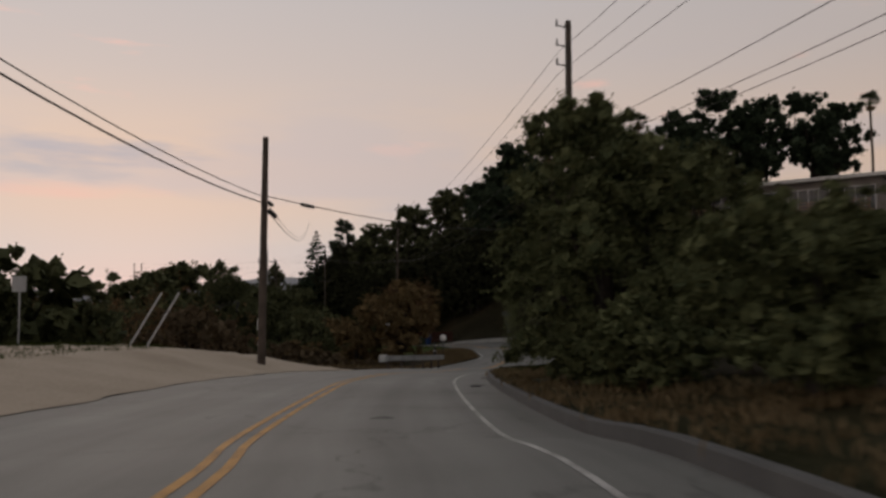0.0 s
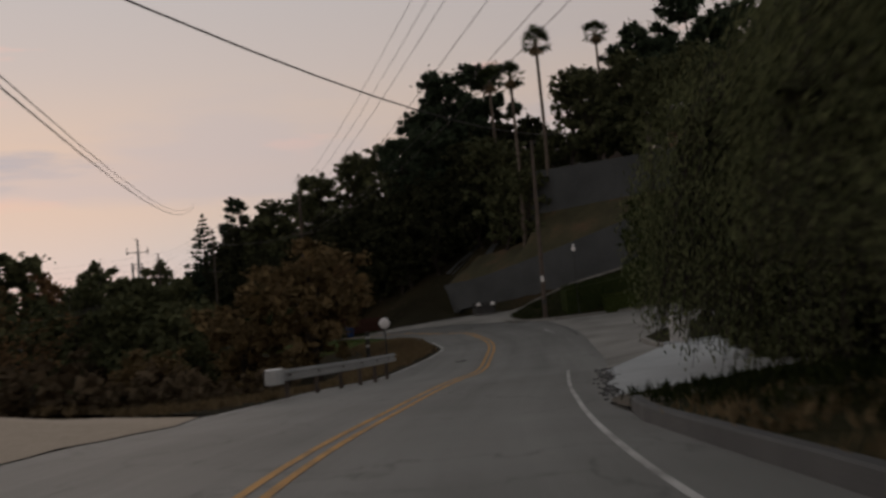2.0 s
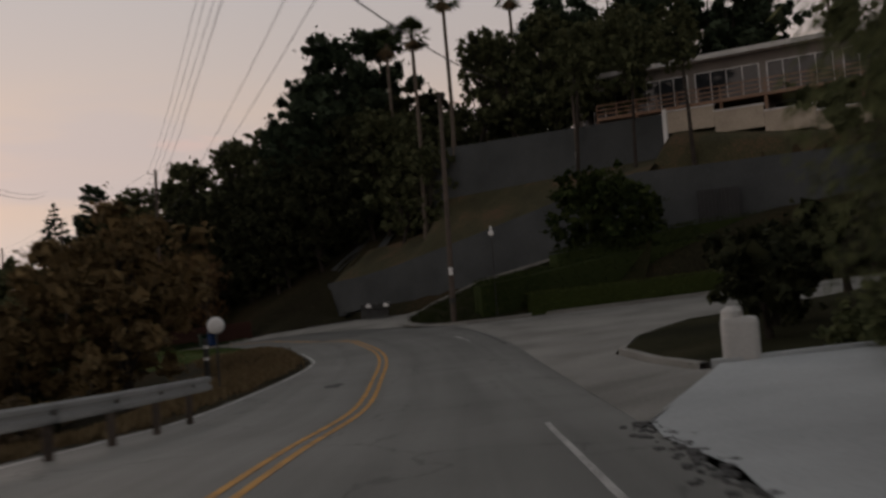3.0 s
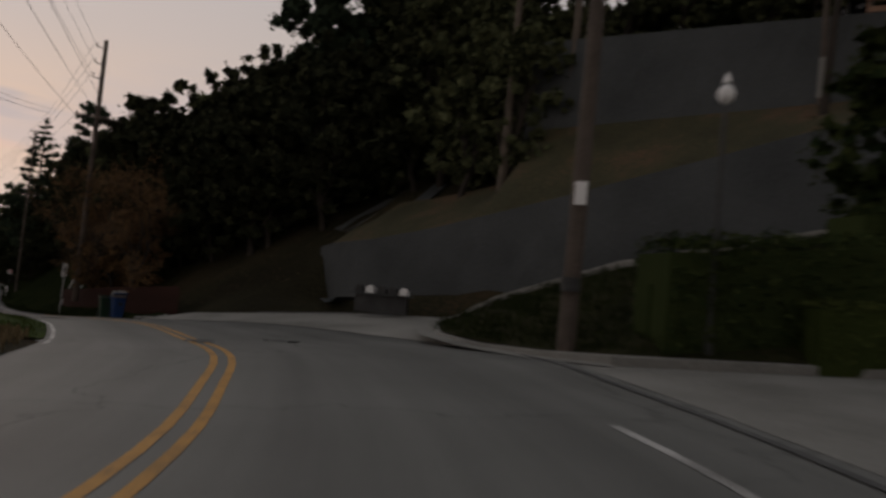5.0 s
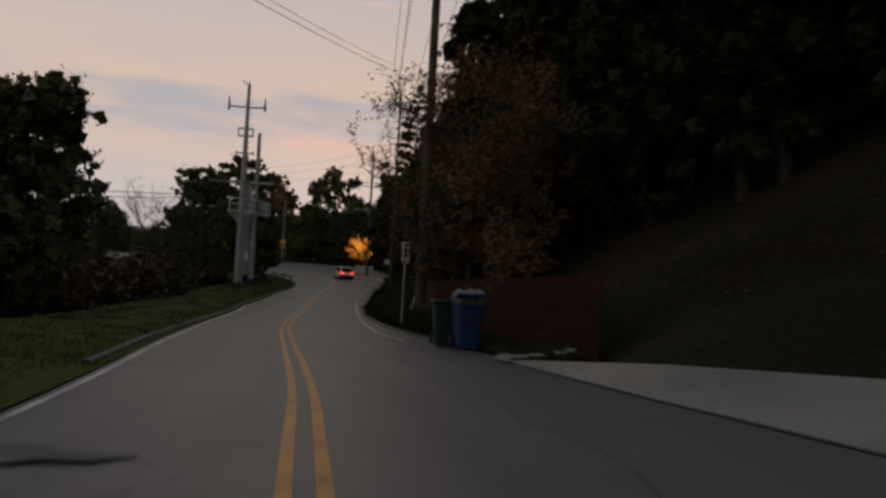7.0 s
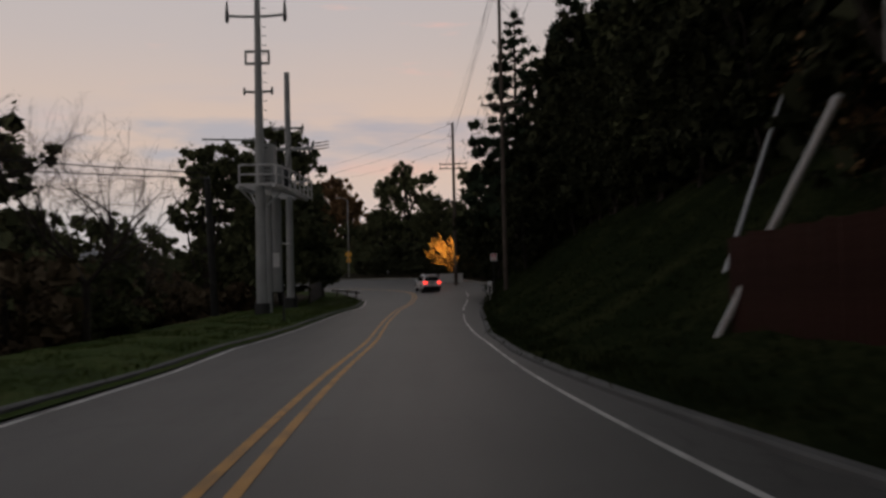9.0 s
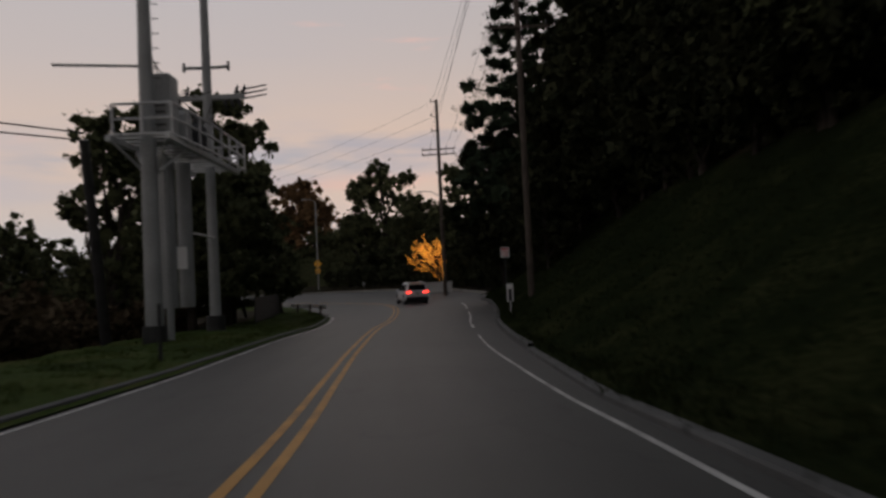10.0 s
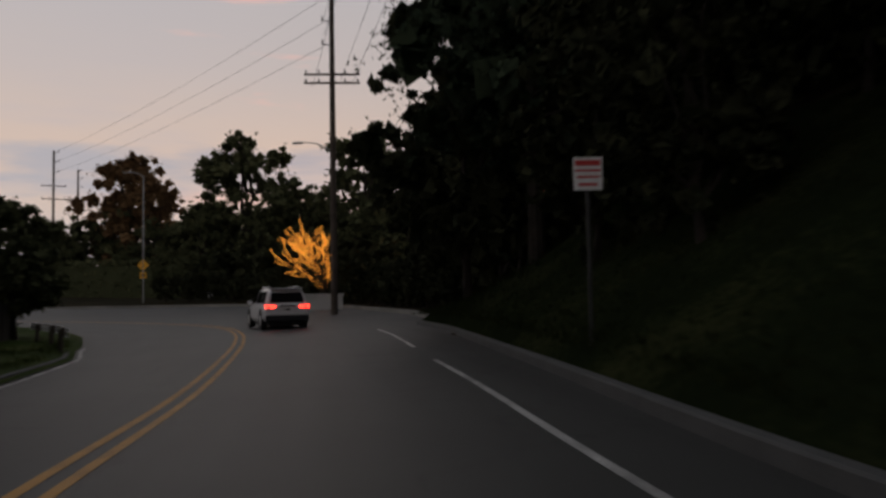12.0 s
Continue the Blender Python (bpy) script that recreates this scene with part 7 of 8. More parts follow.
# rubble by the fence
for k in range(6):
    bm = bmesh.new()
    bmesh.ops.create_icosphere(bm, subdivisions=2, radius=rngf.uniform(0.07, 0.17))
    for v in bm.verts:
        v.co = Vector((v.co.x * 1.6, v.co.y, v.co.z * 0.35)) * rngf.uniform(0.85, 1.15)
    x, y = 2.0 + rngf.uniform(-1.4, 1.4), 115.6 + rngf.uniform(-0.8, 0.6)
    ob = tagged(part("rubble_piece", bm, M_TRASH), "pale lump of rubble on the verge", "rubble", "rubble by the fence")
    ob.matrix_basis = pose(x, y, gz(x, y) + 0.06, 0, 0, rngf.uniform(0, 180))


def mailbox_row():
    t = thing("mailbox_stand", "row of dark and white mailboxes on a dark masonry base", "mailboxes", pose(11.7, 105.2, -3.62, 0, 0, -18))
    bm = bmesh.new()
    box(bm, (0.35, 0.05, 0.56), (2.1, 0.4, 0.7), None, 0.03)
    part("base", bm, M_DARK, t, "dark masonry base")
    bm = bmesh.new()
    box(bm, (0.35, 0, 0.945), (2.5, 0.62, 0.05), None, 0.01)
    part("cap", bm, M_SHOTCRETE, t, "dark stone cap")
    for k, m in enumerate((M_DARK, M_WHITE, M_DARK, M_DARK, M_WHITE)):
        bm = bmesh.new()
        box(bm, (-0.55 + k * 0.45, 0, 1.12), (0.34, 0.5, 0.30), None, 0.0)
        tops = [v for v in bm.verts if v.co.z > 1.2]
        es = [e for e in bm.edges if all(v in tops for v in e.verts) and abs((e.verts[0].co - e.verts[1].co).y) > 0.3]
        bmesh.ops.bevel(bm, geom=es, offset=0.1, segments=4, affect="EDGES")
        b = part("mailbox", bm, m, t, "white mailbox" if m is M_WHITE else "black mailbox")
        bm = bmesh.new()
        box(bm, (-0.55 + k * 0.45, -0.255, 1.12), (0.28, 0.012, 0.24), None, 0.004)
        part("door", bm, m, b)
    return t


mailbox_row()
t = thing("lamp_post", "black garden lamp post with a white globe", "lamp post", pose(15.56, 85.75, -3.0))
bm = bmesh.new()
tube(bm, [(0, 0, -0.3), (0, 0, 0.3), (0, 0, 0.4), (0, 0, 4.2)], [0.09, 0.09, 0.05, 0.04], 12)
part("post", bm, M_DARK, t)
bm = bmesh.new()
bmesh.ops.create_uvsphere(bm, u_segments=16, v_segments=10, radius=0.15)
bmesh.ops.scale(bm, vec=(1, 1, 1.2), verts=bm.verts[:])
bmesh.ops.translate(bm, vec=(0, 0, 4.45), verts=bm.verts[:])
part("globe", bm, M_WHITE, t, "white glass globe", True)
bm = bmesh.new()
tube(bm, [(0, 0, 4.66), (0, 0, 4.74), (0, 0, 4.85)], [0.08, 0.06, 0.01], 10)
part("finial", bm, M_WHITE, t)

# white low wall behind the slab
bm = bmesh.new()
box(bm, (10.1, 55.3, -2.52), (0.62, 0.46, 1.1), Matrix.Rotation(radians(-30), 3, "Z"), 0.09)
tube(bm, [(10.0, 55.35, -2.1), (10.0, 55.35, -1.86), (10.0, 55.35, -1.78)], [0.2, 0.18, 0.08], 12)
tagged(part("gate_pillar", bm, M_STUCCO), "short white stucco pillar with a rounded cap", "pillar")


# ---------------------------------------------------------------- houses
def house(x, y, z, yaw, w, d, h, wall, label, windows, deck=None, roof_over=0.6, flat=True):
    t = thing("house", label, "house", pose(x, y, z, 0, 0, yaw))
    bm = bmesh.new()
    box(bm, (0, d / 2, h / 2 - 1.5), (w, d, h + 3), None, 0.03)
    part("wall", bm, wall, t)
    bm = bmesh.new()
    if flat:
        box(bm, (0, d / 2, h + 0.16), (w + 2 * roof_over, d + 2 * roof_over, 0.4), None, 0.03)
    else:
        v = [bm.verts.new(p) for p in ((-w / 2 - roof_over, -roof_over, h), (w / 2 + roof_over, -roof_over, h), (w / 2 + roof_over, d + roof_over, h), (-w / 2 - roof_over, d + roof_over, h), (-w / 2 + 1.5, d / 2, h + 1.5), (w / 2 - 1.5, d / 2, h + 1.5))]
        for f in ((0, 1, 5, 4), (1, 2, 5), (2, 3, 4, 5), (3, 0, 4), (3, 2, 1, 0)):
            bm.faces.new([v[i] for i in f])
    part("roof", bm, M_STUCCO if flat else M_BROWN, t)
    for wx, wz, ww, wh in windows:
        bm = bmesh.new()
        box(bm, (wx, -0.02, wz), (ww, 0.08, wh), None, 0.01)
        fr = part("window", bm, M_WHITE, t)
        n = max(1, round(ww / 1.1))
        for k in range(n):
            bm = bmesh.new()
            pw = (ww - 0.12) / n
            box(bm, (wx - ww / 2 + 0.06 + pw * (k + 0.5), -0.07, wz), (pw - 0.07, 0.02, wh - 0.14))
            part("pane", bm, M_GLASS, fr)
    if deck:
        dw, dd, dx = deck
        bm = bmesh.new()
        box(bm, (dx, -dd / 2 - 0.02, -0.12), (dw, dd, 0.24), None, 0.01)
        part("deck", bm, M_RAILWOOD, t)
        for k in range(int(dw / 1.5) + 1):
            px = dx - dw / 2 + 0.05 + (dw - 0.1) * k / int(dw / 1.5)
            bm = bmesh.new()
            box(bm, (px, -dd + 0.06, 0.5), (0.09, 0.09, 1.05), None, 0.006)
            part("rail_post", bm, M_RAILWOOD, t)
            if k % 2 == 0:
                bm = bmesh.new()
                box(bm, (px, -dd + 0.2, -2.4), (0.2, 0.2, 4.5), None, 0.01)
                part("support_post", bm, M_RAILWOOD, t)
        for z0 in (0.3, 0.62, 0.98):
            bm = bmesh.new()
            box(bm, (dx, -dd + 0.06, z0), (dw, 0.05, 0.1), None, 0.006)
            part("rail", bm, M_RAILWOOD, t)
    return t


house(39.8, 97.5, 10.9, -42.2, 25, 8, 3.7, M_HOUSE, "weathered taupe stucco hillside house with a brown timber deck", [(-10.1, 1.42, 3.9, 2.8), (-5.5, 1.42, 4.4, 2.8), (-0.4, 1.42, 4.8, 2.8), (4.8, 1.42, 4.6, 2.8), (9.8, 1.42, 4.2, 2.8)], (22, 3.0, 1), 0.8)
house(30, 136, 12.6, -20, 17, 8, 3.2, M_BROWN, "brown hillside house with a low sloping roof under palms", [(-5, 1.6, 3, 1.6), (3, 1.6, 4, 1.6)], None, 1.0, False)
# earth bank at the foot of the pale garden wall
rows = []
for k in range(29):
    a = -41.4 + k * 0.54
    rise = min(1.0, (a + 41.4) / 1.4)
    for j in range(6):
        u = j / 5
        c = WALL_U * a + WALL_N * (Q_UP - 3.0 * (1 - u) + (0.3 if j == 5 else 0))
        low = gz(c.x, c.y) - 0.15
        top = 8.95 - 0.147 * (a + 40.3)
        rows.append((c.x, c.y, max(low, low + (top - low) * rise * u ** 0.8 + 0.06 * math.sin(a * 3.1 + j * 2))))
fs = [(k * 6 + j, k * 6 + j + 6, k * 6 + j + 7, k * 6 + j + 1) for k in range(28) for j in range(5)]
tagged(raw("earth_bank", rows, fs, M_TERRACE, smooth=True), "brown earth bank with patchy grass below the garden wall", "bank", kind="structure")
# pale garden wall that carries on from the upper retaining wall
gw = thing("garden_wall", "pale stucco garden wall with a white corner post", "wall", pose(0, 0, 0))
for k in range(4):
    a0, a1 = -40.3 + 3.4 * k, -40.3 + 3.4 * (k + 1)
    c = WALL_U * ((a0 + a1) / 2) + WALL_N * (Q_UP + 0.15)
    bm = bmesh.new()
    box(bm, (c.x, c.y, 9.55 - 0.5 * k), (3.38, 0.22, 1.6), Matrix.Rotation(math.atan2(WALL_U.y, WALL_U.x), 3, "Z"), 0.02)
    part("panel", bm, M_CREAM, gw)
    bm = bmesh.new()
    box(bm, (c.x, c.y, 10.38 - 0.5 * k), (3.44, 0.32, 0.08), Matrix.Rotation(math.atan2(WALL_U.y, WALL_U.x), 3, "Z"), 0.01)
    part("coping", bm, M_WHITE, gw)
c = WALL_U * -40.45 + WALL_N * (Q_UP - 0.05)
bm = bmesh.new()
box(bm, (c.x, c.y, 9.1), (0.3, 0.3, 2.9), Matrix.Rotation(math.atan2(WALL_U.y, WALL_U.x), 3, "Z"), 0.02)
part("corner_post", bm, M_WHITE, gw)
# dark double gate in the lower wall
gate = thing("garage_gate", "dark metal double gate set before the lower wall", "gate", pose(0, 0, 0))
for a in (-37.0, -35.6):
    c = WALL_U * a + WALL_N * (Q_LOW - 0.35)
    bm = bmesh.new()
    box(bm, (c.x, c.y, 2.0), (1.36, 0.08, 3.6), Matrix.Rotation(math.atan2(WALL_U.y, WALL_U.x), 3, "Z"), 0.015)
    leaf = part("gate_leaf", bm, M_TRIM, gate)
    for k in range(5):
        c2 = WALL_U * (a - 0.5 + 0.25 * k) + WALL_N * (Q_LOW - 0.41)
        bm = bmesh.new()
        box(bm, (c2.x, c2.y, 2.0), (0.04, 0.03, 3.4), Matrix.Rotation(math.atan2(WALL_U.y, WALL_U.x), 3, "Z"))
        part("bar", bm, M_DARK, leaf)
# guy wire with a pale guard at the russet trees
gy_t = thing("guy_wire", "pale guarded guy wire leaning to a pole", "guy wire", pose(-8.6, 142.5, gz(-8.6, 142.5)), "guy wires")
bm = bmesh.new()
tube(bm, [(0, 0, -0.2), (1.5, 7.6, 5.0)], 0.05, 8)
part("guard", bm, M_SIGNBACK, gy_t)


# ---------------------------------------------------------------- the lit tree
def lit_tree(x, y, z, h, yaw):
    rng = np.random.default_rng(77)
    t = thing("lit_tree", "bare tree wrapped in amber string lights", "tree", pose(x, y, z, 0, 0, yaw))
    bm = bmesh.new()
    tube(bm, [(0, 0, -0.4), (-0.05, 0, 0.5), (-0.15, 0, 1.0)], [0.2, 0.17, 0.14], 8)
    strings = [np.array([[0, 0, 0.0], [-0.05, 0.0, 0.5], [-0.15, 0, 1.0]])]
    for k in range(17):
        lean = math.radians(-60 + 74 * k / 16 + rng.uniform(-4, 4))
        length = h * 0.84 * rng.uniform(0.85, 1.05) * (0.5 if lean > 0.1 else 1)
        side = rng.uniform(-0.35, 0.35)
        pts = [np.array([-0.13, 0, 0.8 + 0.1 * (k % 4)])]
        d = np.array([math.sin(lean) * 0.5, side, 1.0])
        for q in range(7):
            want = np.array([math.sin(lean), side, math.cos(lean)])
            d = d * 0.76 + want * 0.24 + rng.normal(0, 0.06, 3)
            d /= np.linalg.norm(d)
            pts.append(pts[-1] + d * length / 7)
            if q in (2, 3, 4, 5):
                e = d + rng.normal(0, 0.36, 3)
                e /= np.linalg.norm(e)
                b1 = pts[-1] + e * length * 0.14
                b2 = b1 + (e + np.array([0, 0, 0.25])) * length * 0.12
                strings.append(np.array([pts[-1], b1, b2]))
                tube(bm, [tuple(v) for v in strings[-1]], [0.03, 0.022, 0.012], 4, False)
        strings.append(np.array(pts))
        tube(bm, [tuple(v) for v in pts], [0.09, 0.08, 0.07, 0.06, 0.05, 0.04, 0.03, 0.015], 5, False)
    part("trunk", bm, M_BARK, t)
    # bulbs wound along every limb
    pts = []
    for st in strings:
        for a, b in zip(st[:-1], st[1:]):
            n = max(2, int(np.linalg.norm(b - a) / 0.045))
            pts += [a + (b - a) * q / n + rng.normal(0, 0.03, 3) for q in range(n)]
    v, fs = [], []
    s = 0.022
    for p in pts:
        b = len(v)
        v += [p + (s, 0, 0), p + (0, s, 0), p - (s, 0, 0), p - (0, s, 0), p + (0, 0, s * 1.3), p - (0, 0, s * 1.3)]
        fs += [(b, b + 1, b + 4), (b + 1, b + 2, b + 4), (b + 2, b + 3, b + 4), (b + 3, b, b + 4), (b + 1, b, b + 5), (b + 2, b + 1, b + 5), (b + 3, b + 2, b + 5), (b, b + 3, b + 5)]
    tagged(raw("string_light", v, fs, M_BULB, t), "glowing amber bulbs", kind="stuff")
    return t


lit_tree(-43.4, 222.8, gz(-43.4, 222.8), 5.5, 14)
bm = bmesh.new()
box(bm, (-43.3, 221.2, gz(-43.3, 221.2) + 0.35), (2.8, 0.4, 1.1), Matrix.Rotation(radians(24), 3, "Z"), 0.04)
box(bm, (-43.3, 221.2, gz(-43.3, 221.2) + 0.94), (3.0, 0.55, 0.1), Matrix.Rotation(radians(24), 3, "Z"), 0.02)
tagged(part("entry_wall", bm, M_STUCCO), "low pale entry wall under the lit tree", "wall")


# ---------------------------------------------------------------- white SUV
def suv(x, y, z, yaw):
    t = thing("suv", "white SUV with glowing red tail lamps on the road", "car", pose(x, y, z, 0, 0, yaw))
    # body: sections along y (front +y), half widths and heights
    L = 4.7
    sec = [(-2.35, 0.86, 0.42, 0.95), (-2.3, 0.91, 0.34, 1.02), (-1.9, 0.94, 0.3, 1.05), (-0.8, 0.945, 0.28, 1.04), (0.6, 0.945, 0.28, 1.03), (1.2, 0.93, 0.3, 1.0), (1.9, 0.9, 0.32, 0.92), (2.25, 0.82, 0.36, 0.78), (2.35, 0.72, 0.42, 0.66)]
    bm = bmesh.new()
    rings = []
    for yy, w, z0, z1 in sec:
        ring = [(-w * 0.9, z0), (-w, z0 + 0.15), (-w, (z0 + z1) / 2 + 0.05), (-w * 0.95, z1 - 0.05), (-w * 0.86, z1), (w * 0.86, z1), (w * 0.95, z1 - 0.05), (w, (z0 + z1) / 2 + 0.05), (w, z0 + 0.15), (w * 0.9, z0)]
        rings.append([bm.verts.new((a, yy, b)) for a, b in ring])
    for r0, r1 in zip(rings[:-1], rings[1:]):
        for k in range(10):
            bm.faces.new((r0[k], r0[(k + 1) % 10], r1[(k + 1) % 10], r1[k]))
    bm.faces.new(rings[0][::-1])
    bm.faces.new(rings[-1])
    bmesh.ops.recalc_face_normals(bm, faces=bm.faces[:])
    body = part("body", bm, M_CARPAINT, t, smooth=False)
    # cabin
    bm = bmesh.new()
    csec = [(-2.28, 0.80, 0.99, 1.02), (-2.16, 0.72, 0.99, 1.52), (-1.95, 0.69, 0.99, 1.66), (-0.4, 0.69, 0.99, 1.7), (0.25, 0.68, 0.99, 1.64), (1.15, 0.80, 0.97, 1.02)]
    rings = []
    for yy, w, z0, z1 in csec:
        rings.append([bm.verts.new((a, yy, b)) for a, b in ((-0.88, z0), (-w - 0.02, z1 - 0.09 if z1 > 1.1 else z1), (-w + 0.08, z1), (w - 0.08, z1), (w + 0.02, z1 - 0.09 if z1 > 1.1 else z1), (0.88, z0))])
    for r0, r1 in zip(rings[:-1], rings[1:]):
        for k in range(5):
            bm.faces.new((r0[k], r0[k + 1], r1[k + 1], r1[k]))
    bm.faces.new(rings[0][::-1])
    bm.faces.new(rings[-1])
    bmesh.ops.recalc_face_normals(bm, faces=bm.faces[:])
    part("cabin", bm, M_CARPAINT, t)

    def quad(name, pts, m, label="", parent=None):
        bm = bmesh.new()
        f = bm.faces.new([bm.verts.new(p) for p in pts])
        bmesh.ops.solidify(bm, geom=[f], thickness=0.012)
        bmesh.ops.recalc_face_normals(bm, faces=bm.faces[:])
        return part(name, bm, m, parent or t, label)

    quad("rear_window", [(-0.70, -2.275, 1.08), (0.70, -2.275, 1.08), (0.62, -2.185, 1.5), (-0.62, -2.185, 1.5)], M_GLASS, "dark rear window")
    quad("windscreen", [(-0.76, 1.14, 1.06), (0.76, 1.14, 1.06), (0.62, 0.3, 1.6), (-0.62, 0.3, 1.6)], M_GLASS, "dark windscreen")
    for s in (-1, 1):
        for y0, y1, q0, q1 in ((-1.95, -1.2, -1.85, -1.2), (-1.1, -0.1, -1.1, -0.1), (0.0, 0.95, 0.0, 0.4)):
            quad("side_window", [(s * 0.885, y0, 1.06), (s * 0.885, y1, 1.06), (s * 0.745, q1, 1.54), (s * 0.745, q0, 1.54)], M_GLASS, "dark side window")
        quad("tail_lamp", [(s * 0.48, -2.365, 0.86), (s * 0.90, -2.345, 0.84), (s * 0.92, -2.33, 1.0), (s * 0.48, -2.365, 0.97)], M_TAIL, "glowing red tail lamp")
        # the reflector is no lamp; its red shine is added as emission
        quad("bumper_reflector", [(s * 0.62, -2.372, 0.50), (s * 0.84, -2.36, 0.50), (s * 0.84, -2.36, 0.55), (s * 0.62, -2.372, 0.55)], M_TAIL, "small red bumper reflector")
        bm = bmesh.new()
        tube(bm, [(s * 0.6, -1.7, 1.74), (s * 0.6, 0.0, 1.74)], 0.02, 6)
        part("roof_rail", bm, M_STEEL, t)
        bm = bmesh.new()
        box(bm, (s * 1.02, 0.75, 1.1), (0.2, 0.12, 0.15), None, 0.03)
        part("wing_mirror", bm, M_CARPAINT, t)
        for wy in (-1.42, 1.45):
            bm = bmesh.new()
            tube(bm, [(s * 0.7, wy, 0.36), (s * 0.74, wy, 0.36), (s * 0.92, wy, 0.36), (s * 0.95, wy, 0.36)], [0.32, 0.36, 0.36, 0.32], 22)
            wh = part("wheel", bm, M_TYRE, t)
            bm = bmesh.new()
            tube(bm, [(s * 0.93, wy, 0.36), (s * 0.965, wy, 0.36)], [0.23, 0.2], 16)
            part("rim", bm, M_STEEL, wh)
            bm = bmesh.new()
            tube(bm, [(s * 0.8, wy, 0.40), (s * 0.955, wy, 0.40)], 0.43, 22)
            part("wheel_arch", bm, M_TRIM, t)
    bm = bmesh.new()
    box(bm, (0, -2.31, 0.45), (1.78, 0.14, 0.26), None, 0.04)
    part("rear_bumper", bm, M_TRIM, t, "black plastic rear bumper")
    bm = bmesh.new()
    box(bm, (0, 0, 0.3), (1.5, 4.2, 0.34), None, 0.04)
    part("underbody", bm, M_TRIM, t)
    bm = bmesh.new()
    box(bm, (0, -2.1, 1.66), (1.3, 0.3, 0.04), None, 0.015)
    part("roof_spoiler", bm, M_CARPAINT, t)
    bm = bmesh.new()
    box(bm, (0, -2.365, 0.80), (0.34, 0.015, 0.16), None, 0.004)
    pl = part("number_plate", bm, M_WHITE, t, "pale number plate")
    bm = bmesh.new()
    box(bm, (0, -2.376, 0.80), (0.24, 0.004, 0.06))
    part("print_bar", bm, M_DARK, pl)
    bm = bmesh.new()
    box(bm, (0, -2.37, 0.95), (0.66, 0.02, 0.05), None, 0.006)
    part("tailgate_trim", bm, M_TRIM, t)
    return t


i_car, d_car = nearest([-39.2], [203.4])
suv(-39.2, 203.4, float(RZ[i_car[0]] + RB[i_car[0]] * (d_car[0] - 1)) + 0.01, 33)

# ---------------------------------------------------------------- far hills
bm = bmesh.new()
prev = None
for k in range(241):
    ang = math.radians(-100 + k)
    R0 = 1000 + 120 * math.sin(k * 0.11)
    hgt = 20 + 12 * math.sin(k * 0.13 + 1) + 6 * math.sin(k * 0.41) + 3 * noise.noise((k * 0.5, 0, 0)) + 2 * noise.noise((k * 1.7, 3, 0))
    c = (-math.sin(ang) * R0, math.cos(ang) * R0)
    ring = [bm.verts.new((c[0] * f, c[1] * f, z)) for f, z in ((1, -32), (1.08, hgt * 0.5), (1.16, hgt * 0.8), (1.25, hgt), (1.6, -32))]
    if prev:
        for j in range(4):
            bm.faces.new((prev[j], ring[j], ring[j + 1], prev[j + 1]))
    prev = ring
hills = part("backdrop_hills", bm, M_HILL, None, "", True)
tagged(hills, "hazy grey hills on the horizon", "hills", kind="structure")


# ---------------------------------------------------------------- grass tufts and litter
def tufts(name, places, size, material, label, seed, per=9):
    rng = np.random.default_rng(seed)
    P = np.repeat(places, per, 0) + rng.normal(0, 1, (len(places) * per, 3)) * [0.16, 0.16, 0.0] + [0, 0, size * 0.4]
    ob = new(name, leaf_mesh(name, P, size, rng, material, aspect=0.10, axis=np.array([0, 0, 1.0])))
    return tagged(ob, label, "grass", kind="stuff")


def scatter(s0, s1, a, b, side, n, seed):
    rng = np.random.default_rng(seed)
    s = rng.uniform(s0, s1, n)
    o = np.array([a(q) for q in s]) + rng.uniform(0, 1, n) ** 1.3 * b
    p = np.array([road_pt(q, side * w) for q, w in zip(s, o)])
    p[:, 2] = ground_at(p[:, 0], p[:, 1])
    return p


tufts("dry_grass", scatter(s_at(0), s_at(40), lambda s: float(W_CURB(s)[0]) + 0.35, 4.0, 1, 700, 1), 0.24, M_STRAW, "dry straw-coloured grass behind the curb", 1)
rng_b = np.random.default_rng(12)
area("earth_patch", [(3.0, 40.2, -2.0), (3.1, 41.2, -2.1), (3.3, 42.2, -2.2), (3.7, 43.1, -2.285), (4.9, 43.6, -2.285), (5.6, 42.4, -2.16), (5.2, 40.3, -1.99)], M_DIRTY, "trodden grey-brown earth at the end of the curb", "earth")
area("leaf_litter", [(4.4, 41.0, -2.06), (4.1, 42.2, -2.2), (3.85, 43.0, -2.26), (4.9, 43.4, -2.27), (6.6, 44.05, -2.27), (7.9, 44.65, -2.28), (9.4, 45.7, -2.28), (11.6, 46.8, -2.28), (13, 44, -2.1), (9, 41.5, -2.0), (5.5, 40.6, -1.98)], M_TURF, "dark leaf litter spilling onto the slab", "leaf litter")
bed = np.stack([rng_b.uniform(3.4, 14, 1300), rng_b.uniform(30, 45, 1300)], 1)
bed = bed[(bed[:, 1] < 42.2 + (bed[:, 0] - 3.4) * 0.42) & (bed[:, 0] > 2.9 + np.maximum(0, bed[:, 1] - 36) * 0.09)]
tufts("bed_grass", np.array([[x, y, max(gz(x, y), -2.3) + 0.05] for x, y in bed]), 0.22, M_DARKBLADE, "rough dark grass under the pepper trees", 12, 8)
isl = np.stack([rng_b.uniform(12.1, 25, 3000), rng_b.uniform(85.5, 94.5, 3000)], 1)
isl_z = np.full(len(isl), -99.0)
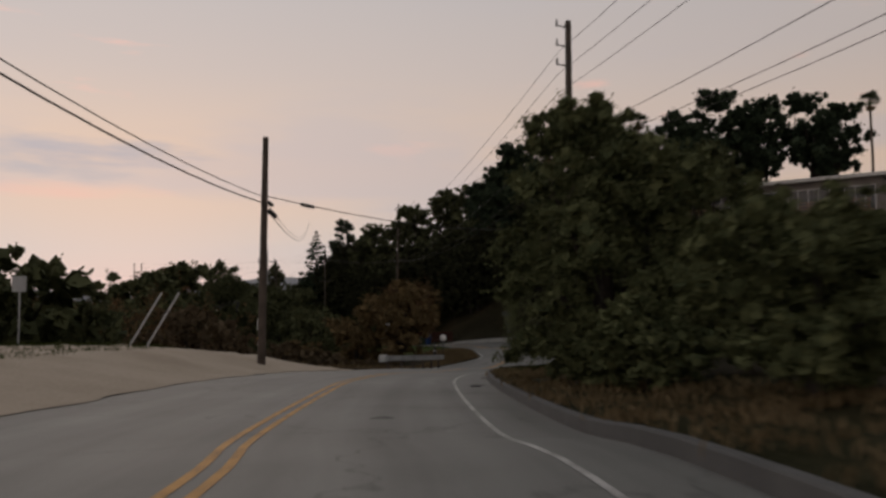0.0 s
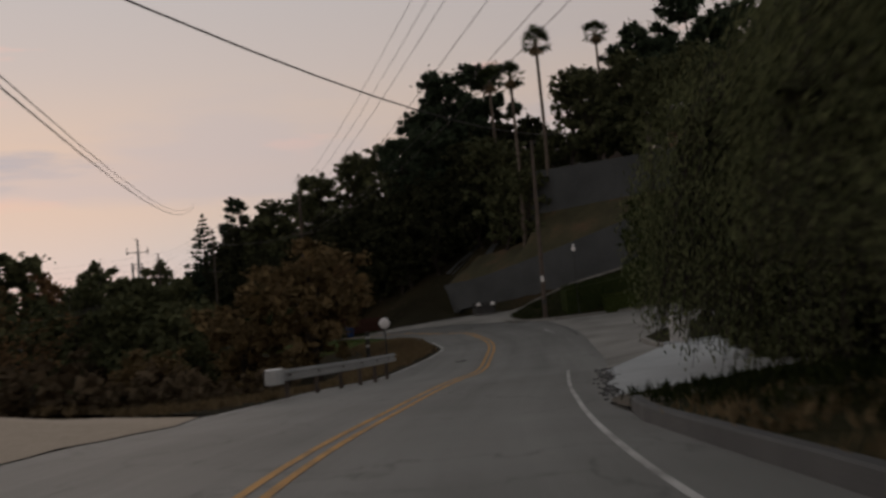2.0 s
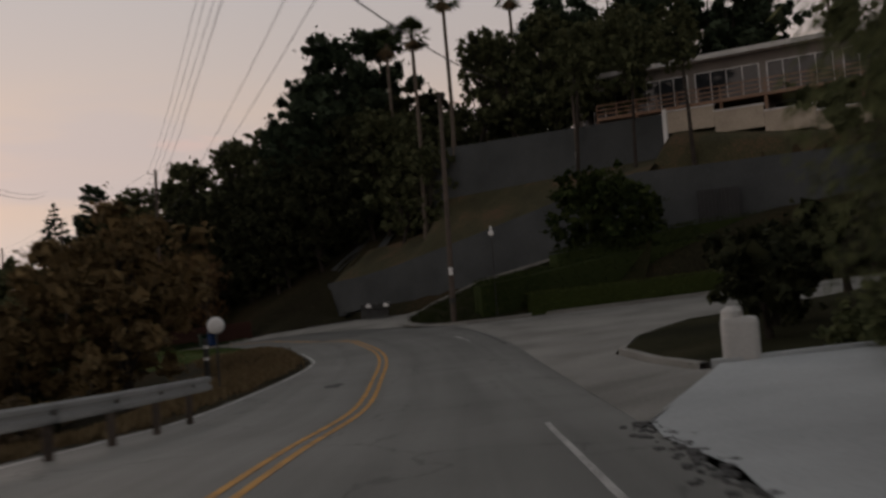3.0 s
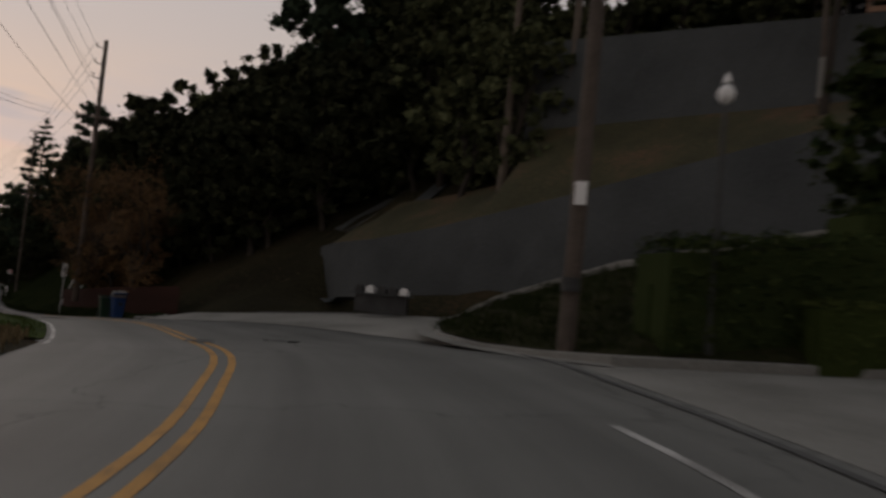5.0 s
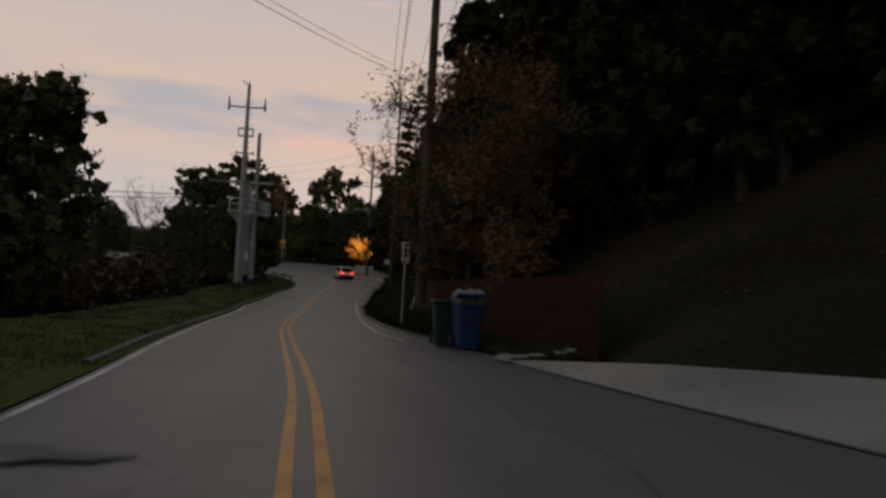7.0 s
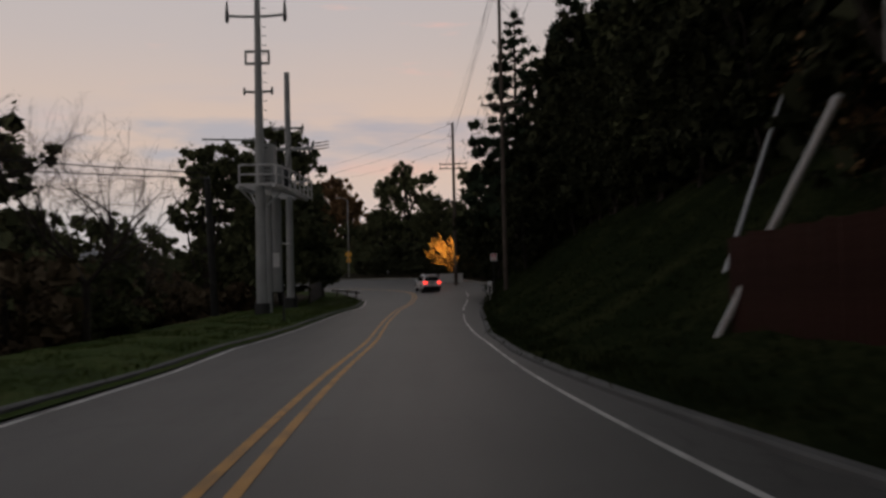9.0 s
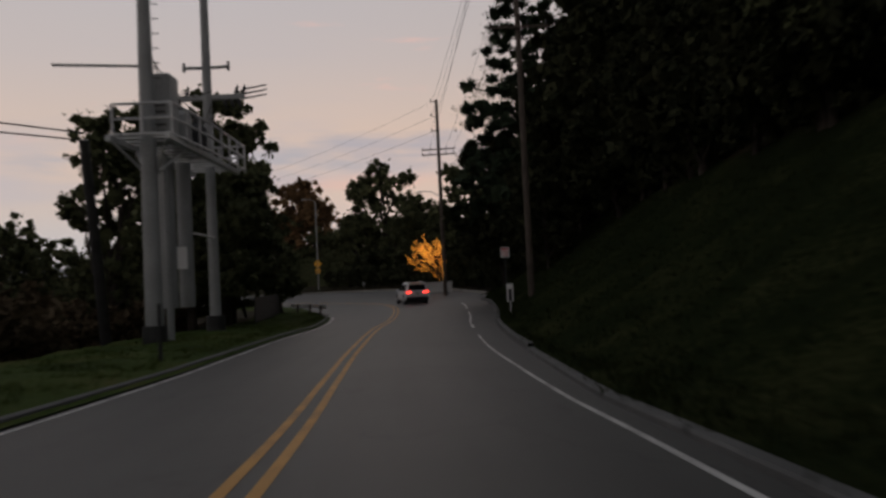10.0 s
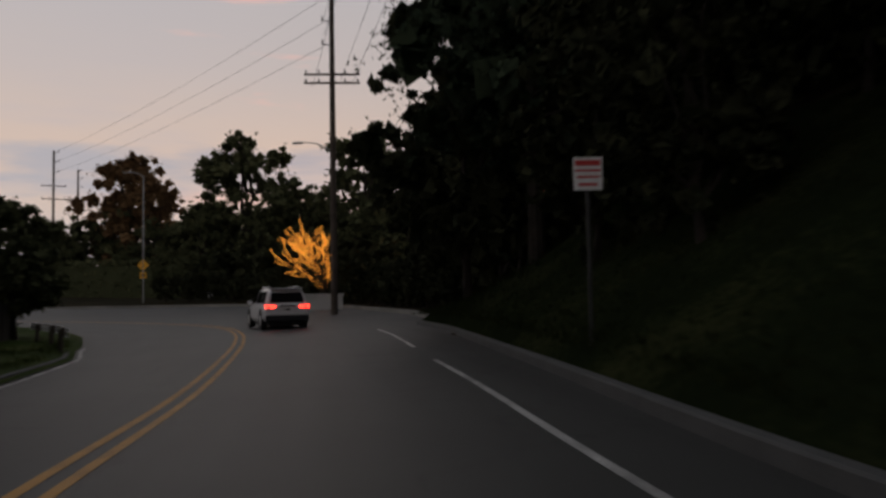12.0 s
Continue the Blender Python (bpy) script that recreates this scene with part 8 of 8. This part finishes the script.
for f in island.data.polygons:
    A, B, C = (np.array(island.data.vertices[i].co) for i in f.vertices)
    det = (B[1] - C[1]) * (A[0] - C[0]) + (C[0] - B[0]) * (A[1] - C[1])
    u = ((B[1] - C[1]) * (isl[:, 0] - C[0]) + (C[0] - B[0]) * (isl[:, 1] - C[1])) / det
    v = ((C[1] - A[1]) * (isl[:, 0] - C[0]) + (A[0] - C[0]) * (isl[:, 1] - C[1])) / det
    isl_z = np.where((u >= 0) & (v >= 0) & (u + v <= 1), u * A[2] + v * B[2] + (1 - u - v) * C[2], isl_z)
isl, isl_z = isl[isl_z > -50], isl_z[isl_z > -50]
tufts("island_grass", np.column_stack([isl, isl_z]), 0.15, M_DARKBLADE, "rough dark grass on the island", 13, 8)
tufts("weeds", scatter(s_at(47), s_at(92), lambda s: float(W_LEFT(s)[0]) + 0.3, 4.0, -1, 1300, 2), 0.3, M_STRAW, "dry weeds at the road's edge", 2)
rng_l = np.random.default_rng(31)
fall = np.stack([rng_l.uniform(1, 15, 2600), rng_l.uniform(108, 122, 2600)], 1)
fall = fall[(fall[:, 1] > 118.5 - (fall[:, 0] - 1) * 0.55) & (fall[:, 1] < 124.5 - (fall[:, 0] - 1) * 0.35)]
P = np.array([[x, y, gz(x, y) + 0.05] for x, y in fall])
tagged(new("fallen_leaves", leaf_mesh("fallen_leaves", P, 0.07, rng_l, M_SCRUB)), "scattered brown fallen leaves on the bare bank", "leaves", kind="stuff")
tufts("verge_weeds", scatter(s_at(92), s_at(200), lambda s: float(W_LEFT(s)[0]) + 0.25, 4.5, -1, 3200, 3), 0.12, M_BLADE, "green verge grass blades", 3, 8)
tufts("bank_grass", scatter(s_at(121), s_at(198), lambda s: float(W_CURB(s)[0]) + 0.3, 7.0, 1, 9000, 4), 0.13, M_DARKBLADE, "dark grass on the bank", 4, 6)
tufts("berm_grass", np.array([[x, y, gz(x, y)] for x, y in zip(np.random.default_rng(5).uniform(-19, -12, 700), np.random.default_rng(6).uniform(22, 48, 700))]), 0.16, M_BLADE, "thin green grass along the dirt's rim", 5, 6)
